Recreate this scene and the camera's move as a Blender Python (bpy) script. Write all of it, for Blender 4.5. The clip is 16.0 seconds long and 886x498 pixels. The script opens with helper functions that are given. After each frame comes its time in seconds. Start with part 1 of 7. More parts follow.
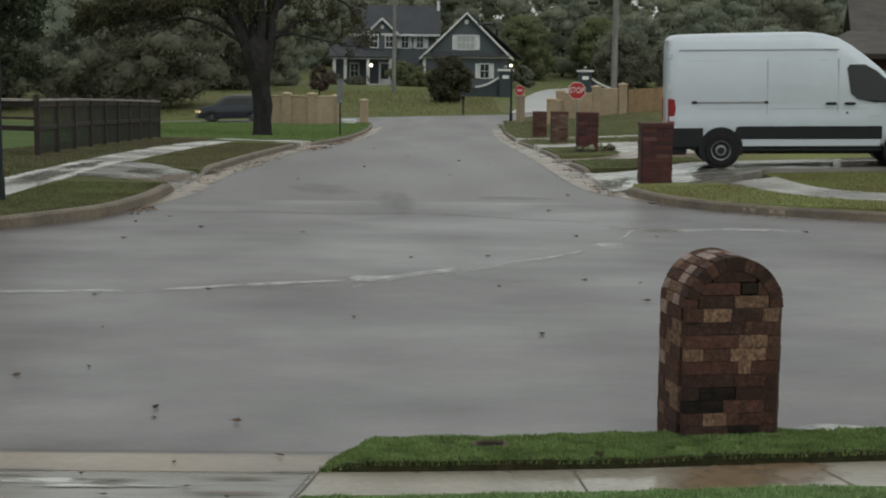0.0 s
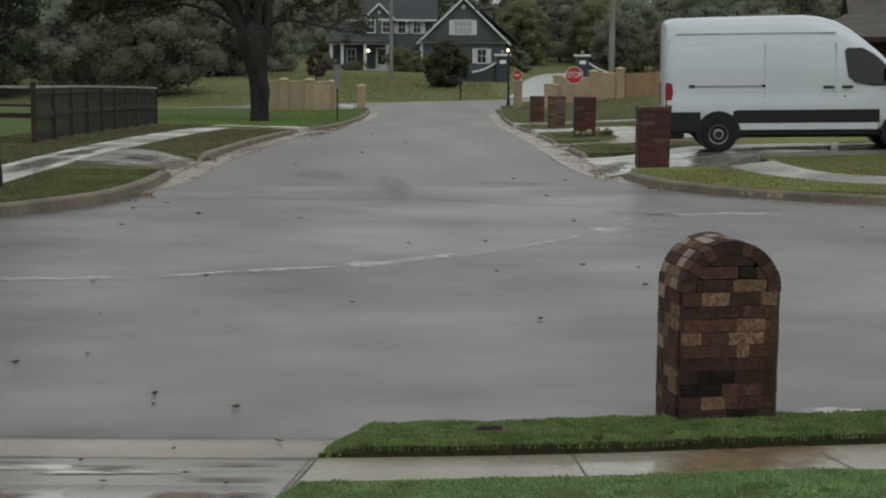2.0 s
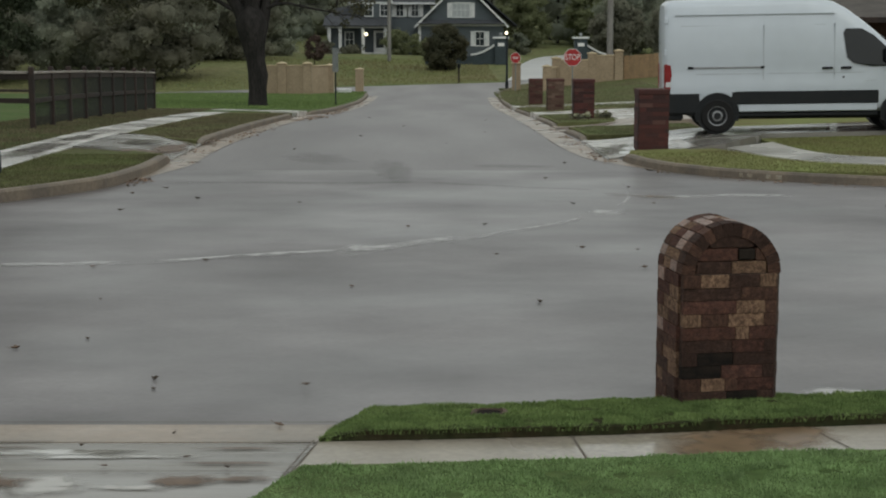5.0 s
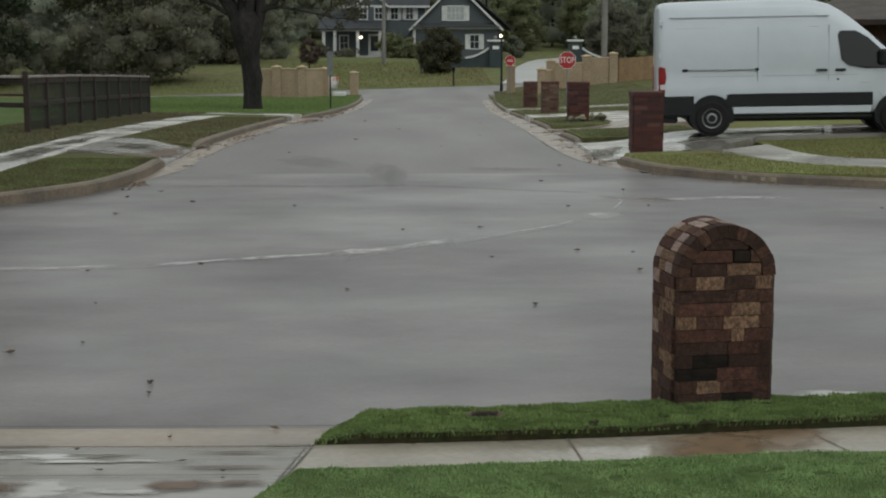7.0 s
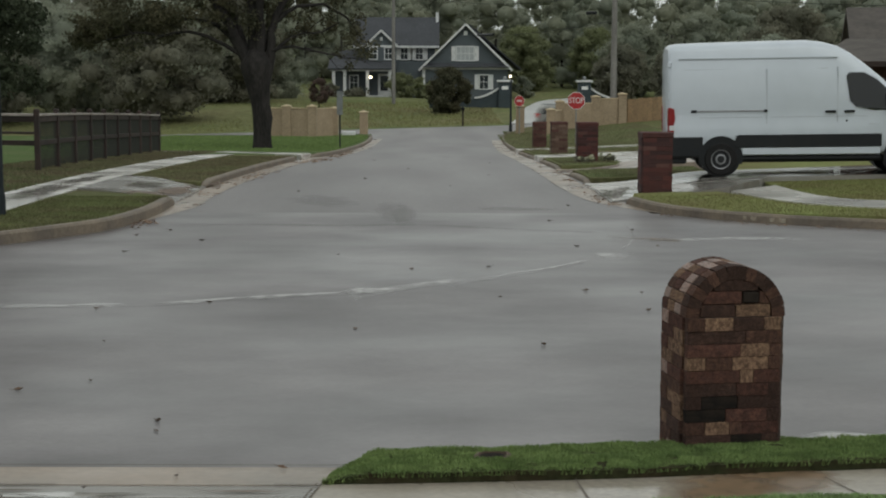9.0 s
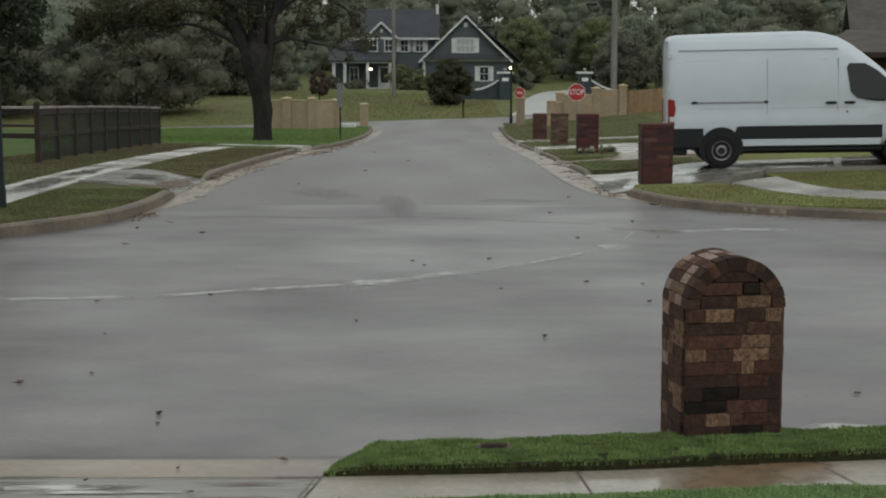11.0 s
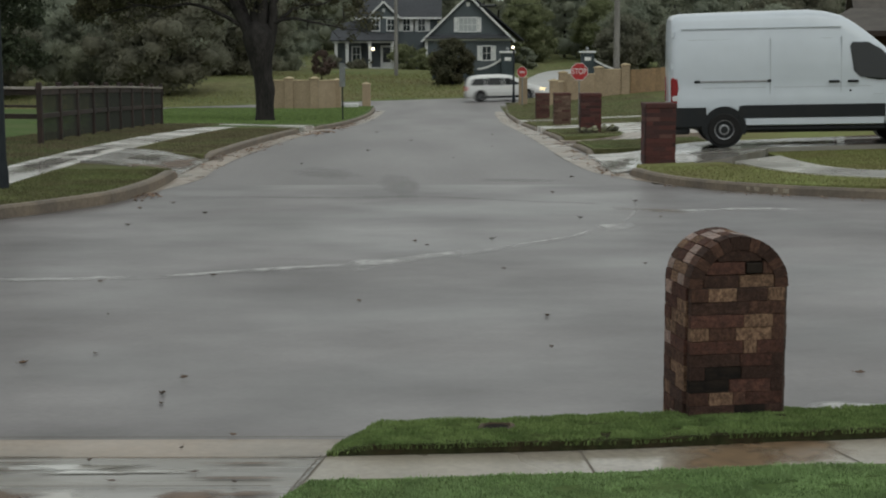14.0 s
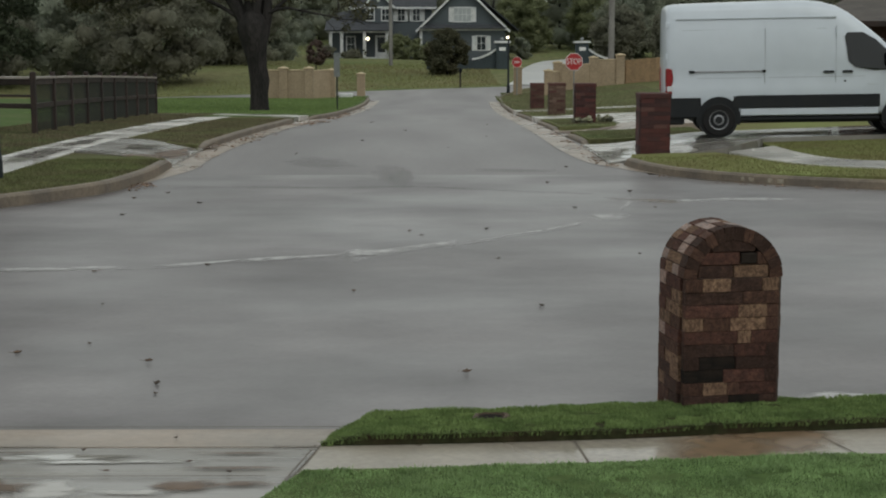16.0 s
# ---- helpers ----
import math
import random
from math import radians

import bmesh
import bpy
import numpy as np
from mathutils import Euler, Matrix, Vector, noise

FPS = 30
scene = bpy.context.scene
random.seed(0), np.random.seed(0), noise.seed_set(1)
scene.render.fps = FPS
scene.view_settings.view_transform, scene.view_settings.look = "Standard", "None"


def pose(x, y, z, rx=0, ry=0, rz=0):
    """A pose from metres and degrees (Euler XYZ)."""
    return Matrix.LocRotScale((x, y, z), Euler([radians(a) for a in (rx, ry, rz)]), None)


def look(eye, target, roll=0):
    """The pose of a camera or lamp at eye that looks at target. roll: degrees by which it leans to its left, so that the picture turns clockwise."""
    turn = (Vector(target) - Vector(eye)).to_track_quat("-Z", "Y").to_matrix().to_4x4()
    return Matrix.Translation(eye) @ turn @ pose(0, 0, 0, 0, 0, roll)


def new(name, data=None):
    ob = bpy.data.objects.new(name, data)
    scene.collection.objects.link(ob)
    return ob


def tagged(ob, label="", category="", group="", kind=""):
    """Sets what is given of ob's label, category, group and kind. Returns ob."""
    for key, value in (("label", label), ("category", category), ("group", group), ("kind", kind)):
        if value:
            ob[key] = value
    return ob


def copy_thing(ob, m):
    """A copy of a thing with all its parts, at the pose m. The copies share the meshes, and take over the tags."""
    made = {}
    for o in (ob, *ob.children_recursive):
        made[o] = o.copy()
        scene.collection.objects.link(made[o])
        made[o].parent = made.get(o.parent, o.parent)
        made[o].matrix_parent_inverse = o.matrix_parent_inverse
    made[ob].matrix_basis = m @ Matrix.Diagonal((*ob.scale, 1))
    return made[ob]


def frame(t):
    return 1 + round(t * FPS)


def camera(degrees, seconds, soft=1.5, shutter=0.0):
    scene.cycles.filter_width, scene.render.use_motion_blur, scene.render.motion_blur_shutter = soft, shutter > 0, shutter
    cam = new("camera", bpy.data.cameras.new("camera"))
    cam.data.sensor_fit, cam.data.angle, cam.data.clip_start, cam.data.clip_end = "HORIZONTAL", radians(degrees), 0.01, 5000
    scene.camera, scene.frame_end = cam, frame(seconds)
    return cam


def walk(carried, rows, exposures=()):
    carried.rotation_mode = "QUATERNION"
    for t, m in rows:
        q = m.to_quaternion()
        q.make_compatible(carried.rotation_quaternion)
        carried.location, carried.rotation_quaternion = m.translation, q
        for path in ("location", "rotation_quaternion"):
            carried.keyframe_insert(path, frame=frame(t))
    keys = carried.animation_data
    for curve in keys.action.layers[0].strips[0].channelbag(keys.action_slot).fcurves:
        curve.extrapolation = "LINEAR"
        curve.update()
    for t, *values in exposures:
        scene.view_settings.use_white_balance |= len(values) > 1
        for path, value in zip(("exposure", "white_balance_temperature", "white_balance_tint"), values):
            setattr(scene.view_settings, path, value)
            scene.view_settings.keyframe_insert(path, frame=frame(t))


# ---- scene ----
cam = camera(32.4, 16.0, soft=2.0, shutter=0.5)
# seconds, and the turn of a hand-held camera that stands at one spot, 2.4 m over the street
PATH = [
    (0, 82.9452, -0.6336, -0.0399),
    (0.5, 82.7969, -0.5313, -0.0768),
    (1, 82.6827, -0.4320, -0.0508),
    (1.5, 82.4902, -0.4040, -0.1066),
    (2, 82.3947, -0.3652, -0.1504),
    (2.5, 82.2083, -0.1463, -0.0117),
    (3, 82.0628, -0.0220, -0.0107),
    (3.5, 81.9680, -0.0000, 0.0000),
    (4, 81.6778, -0.0245, -0.0699),
    (6.5, 81.9279, -0.0066, -0.3407),
    (7, 81.8809, 0.0838, -0.4223),
    (7.5, 82.2167, 0.0198, -0.8629),
    (8, 82.9274, -0.1262, -0.5569),
    (8.5, 83.1928, -0.2154, -0.2179),
    (9, 83.3640, -0.1467, -0.0663),
    (11.5, 82.8724, 0.0471, -0.0199),
    (12, 82.6442, 0.1218, 0.3085),
    (12.5, 82.4430, 0.1874, 0.3836),
    (13, 82.3206, 0.2791, 0.2735),
    (13.5, 82.3623, 0.1837, 0.0080),
    (14, 82.3034, 0.1002, 0.0298),
    (14.5, 82.1512, 0.1407, 0.0921),
    (15, 82.1075, 0.0614, 0.0893),
    (15.5, 82.0816, -0.0954, -0.1012),
    (16, 81.9318, 0.0428, -0.1683),
]
walk(cam, [(t, pose(0, 0, 2.4, rx, ry, rz)) for t, rx, ry, rz in PATH])

# ---- overcast daylight ----
world = bpy.data.worlds.new("sky")
scene.world = world
world.use_nodes = True
wn, wl = world.node_tree.nodes, world.node_tree.links
sky = wn.new("ShaderNodeTexSky")
sky.sky_type, sky.sun_disc = "NISHITA", False
sky.sun_elevation, sky.sun_rotation = radians(48), radians(150)
sky.air_density, sky.dust_density = 1.0, 4.0
grey = wn.new("ShaderNodeHueSaturation")
grey.inputs["Saturation"].default_value = 0.18
wl.new(sky.outputs["Color"], grey.inputs["Color"])
tint = wn.new("ShaderNodeMix")
tint.data_type, tint.blend_type = "RGBA", "MULTIPLY"
tint.inputs[0].default_value, tint.inputs[7].default_value = 1.0, (0.94, 1.0, 0.97, 1)
veil = wn.new("ShaderNodeMix")
veil.data_type = "RGBA"
veil.inputs[0].default_value, veil.inputs[7].default_value = 0.85, (7.7, 7.7, 7.75, 1)
wl.new(grey.outputs["Color"], veil.inputs[6])
wl.new(veil.outputs[2], tint.inputs[6])
wl.new(tint.outputs[2], wn["Background"].inputs["Color"])
wn["Background"].inputs["Strength"].default_value = 0.09
sun = new("sun", bpy.data.lights.new("sun", "SUN"))
sun.data.energy, sun.data.angle, sun.data.color = 0.34, radians(40), (0.98, 1.0, 0.95)
sun.matrix_world = look((20, -35, 45), (0, 0, 0))
scene.view_settings.exposure = 0.14


# ---- materials ----
def mat(name, base, rough=0.7, second=None, size=1.0, grain=0.0, grain_size=40.0, bump=0.0, bump_size=30.0, metal=0.0,
        random_value=0.0, island=False, wet=0.0, wet_size=0.6, mottle=0.0, mottle_size=1.5, stretch=(1, 1, 1), coat=0.0, spec=0.5, fade=False, film=1.0, leafy=0.0):
    """A surface: base colour, a second colour in patches of about 1/size metres, fine grain, relief, wet patches and a random lightness for each piece."""
    m = bpy.data.materials.new(name)
    m.use_nodes = True
    n, l = m.node_tree.nodes, m.node_tree.links
    b = n["Principled BSDF"]
    b.inputs["Roughness"].default_value, b.inputs["Metallic"].default_value = rough, metal
    b.inputs["Coat Weight"].default_value = coat
    b.inputs["Specular IOR Level"].default_value = spec
    co = n.new("ShaderNodeTexCoord")
    mp = n.new("ShaderNodeMapping")
    mp.inputs["Scale"].default_value = stretch
    l.new(co.outputs["Object"], mp.inputs["Vector"])
    if random_value and not island:
        # each piece takes its own cut of the pattern
        own, far = n.new("ShaderNodeObjectInfo"), n.new("ShaderNodeMath")
        far.operation, far.inputs[1].default_value = "MULTIPLY", 37.0
        l.new(own.outputs["Random"], far.inputs[0])
        l.new(far.outputs[0], mp.inputs["Location"])

    def noise_of(scale, detail=4.0, harsh=0.5):
        t = n.new("ShaderNodeTexNoise")
        t.inputs["Roughness"].default_value = harsh
        t.inputs["Scale"].default_value, t.inputs["Detail"].default_value = scale, detail
        l.new(mp.outputs["Vector"], t.inputs["Vector"])
        return t.outputs["Fac"]

    def span(value, lo, hi, to_lo, to_hi):
        r = n.new("ShaderNodeMapRange")
        for i, v in enumerate((lo, hi, to_lo, to_hi), 1):
            r.inputs[i].default_value = v
        l.new(value, r.inputs[0])
        return r.outputs[0]

    colour = n.new("ShaderNodeMix")
    colour.data_type = "RGBA"
    colour.inputs[6].default_value = (*base, 1)
    colour.inputs[7].default_value = (*(second or base), 1)
    l.new(span(noise_of(size), 0.35, 0.65, 0, 1), colour.inputs[0])
    out = colour.outputs[2]
    if mottle:
        blot = n.new("ShaderNodeHueSaturation")
        l.new(out, blot.inputs["Color"])
        l.new(span(noise_of(mottle_size, 9.0, 0.68), 0.3, 0.7, 1 - mottle, 1 + mottle), blot.inputs["Value"])
        out = blot.outputs["Color"]
    if grain or random_value:
        hsv = n.new("ShaderNodeHueSaturation")
        l.new(out, hsv.inputs["Color"])
        value = None
        if grain:
            value = span(noise_of(grain_size, 3.0), 0.3, 0.7, 1 - grain, 1 + grain)
        if random_value:
            if island:
                rnd = n.new("ShaderNodeNewGeometry").outputs["Random Per Island"]
            else:
                rnd = n.new("ShaderNodeObjectInfo").outputs["Random"]
            ranged = span(rnd, 0, 1, 1 - random_value, 1 + random_value)
            if value is None:
                value = ranged
            else:
                mul = n.new("ShaderNodeMath")
                mul.operation = "MULTIPLY"
                l.new(value, mul.inputs[0]), l.new(ranged, mul.inputs[1])
                value = mul.outputs[0]
        l.new(value, hsv.inputs["Value"])
        out = hsv.outputs["Color"]
    l.new(out, b.inputs["Base Color"])
    if fade:
        at = n.new("ShaderNodeAttribute")
        at.attribute_name = "fade"
        mul = n.new("ShaderNodeMath")
        mul.operation = "MULTIPLY"
        l.new(at.outputs["Fac"], mul.inputs[0])
        l.new(span(noise_of(grain_size * 0.5, 5.0), 0.25, 0.7, 0.35, 1.15), mul.inputs[1])
        l.new(span(mul.outputs[0], 0.08, 0.75, 0, film), b.inputs["Alpha"])
    if wet:
        l.new(span(noise_of(wet_size, 5.0), 0.38, 0.62, rough, max(0.04, rough - wet)), b.inputs["Roughness"])
    if leafy:
        thin, mix = n.new("ShaderNodeBsdfTranslucent"), n.new("ShaderNodeMixShader")
        l.new(out, thin.inputs["Color"])
        mix.inputs[0].default_value = leafy
        l.new(b.outputs[0], mix.inputs[1]), l.new(thin.outputs[0], mix.inputs[2])
        l.new(mix.outputs[0], n["Material Output"].inputs["Surface"])
    if bump:
        bp = n.new("ShaderNodeBump")
        bp.inputs["Strength"].default_value, bp.inputs["Distance"].default_value = 0.6, bump
        l.new(noise_of(bump_size, 5.0), bp.inputs["Height"])
        l.new(bp.outputs["Normal"], b.inputs["Normal"])
    return m


def glow(name, colour, power):
    m = bpy.data.materials.new(name)
    m.use_nodes = True
    b = m.node_tree.nodes["Principled BSDF"]
    b.inputs["Base Color"].default_value = (*colour, 1)
    b.inputs["Emission Color"].default_value = (*colour, 1)
    b.inputs["Emission Strength"].default_value = power
    return m


ROAD = mat("wet_concrete_road", (0.188, 0.174, 0.174), 0.48, (0.122, 0.111, 0.111), 0.45, 0.08, 25, 0.0015, 60, wet=0.16, wet_size=0.35, mottle=0.27, mottle_size=0.8, stretch=(0.7, 1, 1), spec=0.42)
ROAD_SIDE = mat("wet_side_street_concrete", (0.200, 0.184, 0.183), 0.48, (0.130, 0.118, 0.117), 0.45, 0.08, 25, 0.0015, 60, wet=0.05, wet_size=0.35, mottle=0.20, mottle_size=0.9, stretch=(1.3, 0.22, 1), spec=0.42)
GUTTER = mat("gutter_concrete", (0.318, 0.254, 0.202), 0.5, (0.241, 0.206, 0.172), 0.8, 0.12, 20, 0.003, 40, wet=0.25)
KERB = mat("kerb_concrete", (0.193, 0.152, 0.111), 0.7, (0.123, 0.100, 0.079), 1.4, 0.18, 18, 0.004, 30)
PATH_WET = mat("wet_path_concrete", (0.534, 0.511, 0.469), 0.34, (0.460, 0.432, 0.396), 0.7, 0.10, 25, 0.0003, 50, wet=0.20, wet_size=0.5, mottle=0.10, mottle_size=2.0)
PATH_NEAR = mat("damp_tan_pavement", (0.336, 0.298, 0.248), 0.4, (0.260, 0.227, 0.185), 0.9, 0.12, 25, 0.001, 50, wet=0.30, wet_size=0.7, mottle=0.14, mottle_size=2.5)
# sky mirrored by the wet gate drive is put into this pale base
GATE_SHEEN = mat("wet_drive_sky_sheen", (0.50, 0.49, 0.475), 0.3, (0.42, 0.415, 0.41), 0.4, 0.06, 12)
DRIVE_WET = mat("wet_driveway_concrete", (0.265, 0.250, 0.229), 0.30, (0.183, 0.164, 0.141), 1.0, 0.08, 25, 0.001, 40, wet=0.2, wet_size=0.9, mottle=0.2, mottle_size=2.0, stretch=(0.22, 2.4, 1))
JOINT = mat("dark_joint", (0.13, 0.11, 0.09), 0.9, (0.09, 0.075, 0.06), 2)
# thatch with the shade between blades and along the bank in its colour
SHADE_THATCH = mat("shade_dark_thatch", (0.030, 0.034, 0.016), 1.0, (0.040, 0.030, 0.018), 4, 0.3, 20, 0.01, 30, spec=0.05)
TAR = mat("dark_stain", (0.150, 0.140, 0.134), 0.5, (0.185, 0.175, 0.168), 2.0, 0.2, 9, fade=True, film=0.22)
PALE = mat("pale_seam_and_sheen", (0.60, 0.58, 0.565), 0.4, (0.44, 0.43, 0.42), 2.5, 0.2, 9, fade=True, film=0.62)
RUST_STAIN = mat("brown_street_stain", (0.22, 0.16, 0.115), 0.5, (0.26, 0.21, 0.17), 2.0, 0.2, 9, fade=True, film=0.7)
LAWN = mat("lawn", (0.071, 0.113, 0.038), 1.0, (0.097, 0.122, 0.050), 0.5, 0.25, 9, 0.02, 18, spec=0.05)
LAWN_DRY = mat("autumn_lawn", (0.122, 0.139, 0.057), 1.0, (0.118, 0.101, 0.057), 0.35, 0.25, 9, 0.02, 18, spec=0.05)
FIELD = mat("field_grass", (0.125, 0.150, 0.062), 0.95, (0.165, 0.158, 0.08), 0.08, 0.25, 1.5, 0.08, 2.0, spec=0.05)
BLADE = mat("grass_blades", (0.192, 0.264, 0.091), 0.8, (0.125, 0.186, 0.060), 4.0, 0.0, 9, spec=0.2, random_value=0.2, island=True, mottle=0.3, mottle_size=6.0)
BLADE_LAWN = mat("mown_grass_blades", (0.239, 0.341, 0.146), 0.8, (0.180, 0.273, 0.107), 3.0, 0.0, 9, spec=0.2, random_value=0.18, island=True, mottle=0.38, mottle_size=3.5)
BLADE_FIELD = mat("field_grass_blades", (0.20, 0.215, 0.088), 0.9, (0.215, 0.185, 0.10), 0.12, 0.0, 9, spec=0.1, random_value=0.3, island=True)
BLADE_DRY = mat("autumn_grass_blades", (0.148, 0.150, 0.080), 0.9, (0.138, 0.112, 0.074), 0.5, 0.0, 9, spec=0.1, random_value=0.35, island=True, mottle=0.25, mottle_size=1.3)
BLADE_SLOPE = mat("damp_slope_grass_blades", (0.188, 0.218, 0.108), 0.9, (0.182, 0.164, 0.100), 0.45, 0.0, 9, spec=0.1, random_value=0.3, island=True, mottle=0.2, mottle_size=1.0)
BLADE_MOSS = mat("yellow_green_grass_blades", (0.198, 0.216, 0.084), 0.9, (0.180, 0.163, 0.077), 0.8, 0.0, 9, spec=0.1, random_value=0.3, island=True)
LAWN_MOSS = mat("yellow_green_lawn", (0.185, 0.208, 0.078), 1.0, (0.155, 0.14, 0.065), 0.6, 0.2, 9, 0.02, 18, spec=0.05)
BLADE_CORNER = mat("damp_green_grass_blades", (0.150, 0.172, 0.072), 0.9, (0.120, 0.112, 0.060), 0.9, 0.0, 9, spec=0.1, random_value=0.3, island=True, mottle=0.35, mottle_size=1.3)
LAWN_CORNER = mat("damp_green_lawn", (0.110, 0.128, 0.054), 1.0, (0.100, 0.094, 0.050), 0.6, 0.2, 9, 0.02, 18, spec=0.05)
SOIL = mat("bare_soil", (0.09, 0.06, 0.04), 0.9, (0.05, 0.04, 0.03), 3, 0.3, 20, 0.01, 20)
BARK = mat("dark_wet_bark", (0.034, 0.030, 0.028), 0.9, (0.020, 0.018, 0.017), 3.0, 0.35, 14, 0.03, 9, spec=0.2, stretch=(1, 1, 0.3))
WOOD_DARK = mat("dark_stained_wood", (0.045, 0.030, 0.026), 0.6, (0.028, 0.022, 0.020), 3.0, 0.25, 25, 0.003, 30, random_value=0.2, spec=0.2)
# the cap rail's pale tone holds the sky reflected on its wet top
WOOD_CAP_SHEEN = mat("rail_with_sky_sheen", (0.34, 0.30, 0.28), 0.35, (0.22, 0.18, 0.16), 3.0, 0.25, 25)
WIRE = mat("dark_wire", (0.055, 0.056, 0.050), 1.0, spec=0.0)
TAN = mat("tan_wall_render", (0.352, 0.268, 0.180), 0.85, (0.290, 0.220, 0.145), 1.2, 0.14, 10, 0.006, 25, random_value=0.08)
TAN_WOOD = mat("tan_fence_boards", (0.268, 0.174, 0.093), 0.8, (0.225, 0.146, 0.081), 2.0, 0.2, 12, 0.004, 25, random_value=0.10)
TAN_CAP = mat("tan_capstone", (0.50, 0.40, 0.27), 0.8, (0.45, 0.35, 0.22), 2.0, 0.1, 15)
MORTAR = mat("mortar", (0.070, 0.046, 0.035), 0.9, (0.055, 0.037, 0.029), 6, 0.2, 30, 0.003, 60)
MORTAR_RED = mat("red_mortar", (0.060, 0.022, 0.019), 0.9, (0.045, 0.019, 0.016), 6, 0.2, 30)
BRICKS = [mat("brown_brick", (0.100, 0.052, 0.036), 0.9, (0.064, 0.034, 0.026), 2.2, 0.35, 9, 0.02, 7, spec=0.2, random_value=0.2, mottle=0.45, mottle_size=2.0, stretch=(3.0, 0.8, 1.0)),
          mat("rust_brick", (0.098, 0.045, 0.033), 0.9, (0.066, 0.033, 0.026), 2.2, 0.35, 9, 0.02, 7, spec=0.2, random_value=0.2, mottle=0.45, mottle_size=2.0, stretch=(3.0, 0.8, 1.0)),
          mat("tan_brick", (0.228, 0.140, 0.090), 0.9, (0.100, 0.058, 0.040), 2.6, 0.35, 9, 0.02, 7, spec=0.2, random_value=0.2, mottle=0.45, mottle_size=2.0, stretch=(3.0, 0.8, 1.0)),
          mat("black_brick", (0.014, 0.012, 0.011), 0.95, (0.028, 0.021, 0.017), 2.2, 0.25, 14, 0.01, 16, spec=0.1),
          mat("dark_brown_brick", (0.059, 0.032, 0.024), 0.9, (0.043, 0.025, 0.020), 2.2, 0.35, 9, 0.02, 7, spec=0.2, random_value=0.2, mottle=0.45, mottle_size=2.0, stretch=(3.0, 0.8, 1.0)),
          # rose tone lightened: sky reflected on the wet vault is in the colour
          mat("rose_brick_with_sheen", (0.33, 0.21, 0.165), 0.42, (0.17, 0.11, 0.09), 2.2, 0.35, 9, 0.02, 7, spec=0.3, random_value=0.2, mottle=0.45, mottle_size=2.0, stretch=(3.0, 0.8, 1.0))]
RED_BRICKS = [mat("red_brick", (0.083, 0.022, 0.017), 0.8, (0.058, 0.017, 0.014), 8, 0.2, 40, 0.004, 60, random_value=0.25),
              mat("dark_red_brick", (0.050, 0.016, 0.014), 0.8, (0.036, 0.013, 0.012), 8, 0.2, 40, 0.004, 60, random_value=0.25),
              mat("pale_red_brick", (0.099, 0.042, 0.034), 0.8, (0.066, 0.030, 0.025), 8, 0.2, 40, 0.004, 60, random_value=0.2)]
WORN_BRICKS = [mat("worn_brown_brick", (0.128, 0.078, 0.060), 0.9, (0.092, 0.058, 0.046), 8, 0.2, 40, 0.004, 60, random_value=0.25, spec=0.25),
               mat("worn_tan_brick", (0.165, 0.112, 0.086), 0.9, (0.118, 0.080, 0.062), 8, 0.2, 40, 0.004, 60, random_value=0.2, spec=0.25),
               mat("worn_red_brick", (0.098, 0.046, 0.038), 0.9, (0.072, 0.036, 0.031), 8, 0.2, 40, 0.004, 60, random_value=0.25, spec=0.25)]
WHITE = mat("white_van_paint", (0.55, 0.59, 0.64), 0.3, (0.52, 0.56, 0.61), 0.7, 0.02, 3, coat=0.4)
BLACK_PLASTIC = mat("black_plastic", (0.010, 0.012, 0.014), 0.6, (0.014, 0.015, 0.016), 3, 0.1, 30, spec=0.3)
TYRE = mat("tyre_rubber", (0.012, 0.012, 0.012), 0.85, (0.016, 0.015, 0.015), 8, 0.1, 40, spec=0.25)
STEEL = mat("grey_wheel_steel", (0.34, 0.34, 0.35), 0.4, (0.26, 0.26, 0.27), 6, 0.1, 30, metal=0.6)
GLASS_DARK = mat("dark_tinted_glass", (0.010, 0.011, 0.012), 0.08, (0.012, 0.013, 0.014), 1)
# grey of the door gaps, and of shade painted along grooves and creases
SEAM = mat("panel_gap_and_crease_shade", (0.36, 0.385, 0.41), 0.6)
RED_LENS = mat("red_lamp_lens", (0.24, 0.010, 0.012), 0.2, (0.20, 0.010, 0.012), 6)
CLEAR_LENS = mat("clear_lamp_lens", (0.55, 0.55, 0.56), 0.15)
SIDING = mat("blue_grey_siding", (0.090, 0.106, 0.117), 0.8, (0.080, 0.094, 0.104), 0.6, 0.06, 8)
SHINGLE = mat("dark_shingles", (0.050, 0.053, 0.060), 0.9, (0.040, 0.042, 0.048), 0.8, 0.25, 6, 0.01, 10)
SHINGLE_BROWN = mat("brown_shingles", (0.085, 0.072, 0.062), 0.9, (0.060, 0.050, 0.044), 1.5, 0.25, 6, 0.01, 10)
TRIM = mat("white_trim", (0.54, 0.55, 0.55), 0.6, (0.66, 0.66, 0.65), 2, 0.05, 10)
STUCCO_DARK = mat("dark_teal_wall", (0.040, 0.055, 0.062), 0.8, (0.032, 0.044, 0.05), 1.5, 0.1, 10)
PANE = mat("window_glass", (0.030, 0.036, 0.040), 0.06)
CURTAIN = mat("pale_blind", (0.40, 0.42, 0.43), 0.8, (0.34, 0.36, 0.37), 3, 0.08, 10)
METAL_DARK = mat("dark_painted_metal", (0.013, 0.017, 0.021), 0.6, (0.018, 0.022, 0.026), 3, 0.1, 20, spec=0.25)
METAL_GREY = mat("galvanised_metal", (0.26, 0.27, 0.27), 0.45, (0.20, 0.21, 0.21), 5, 0.1, 20, metal=0.5)
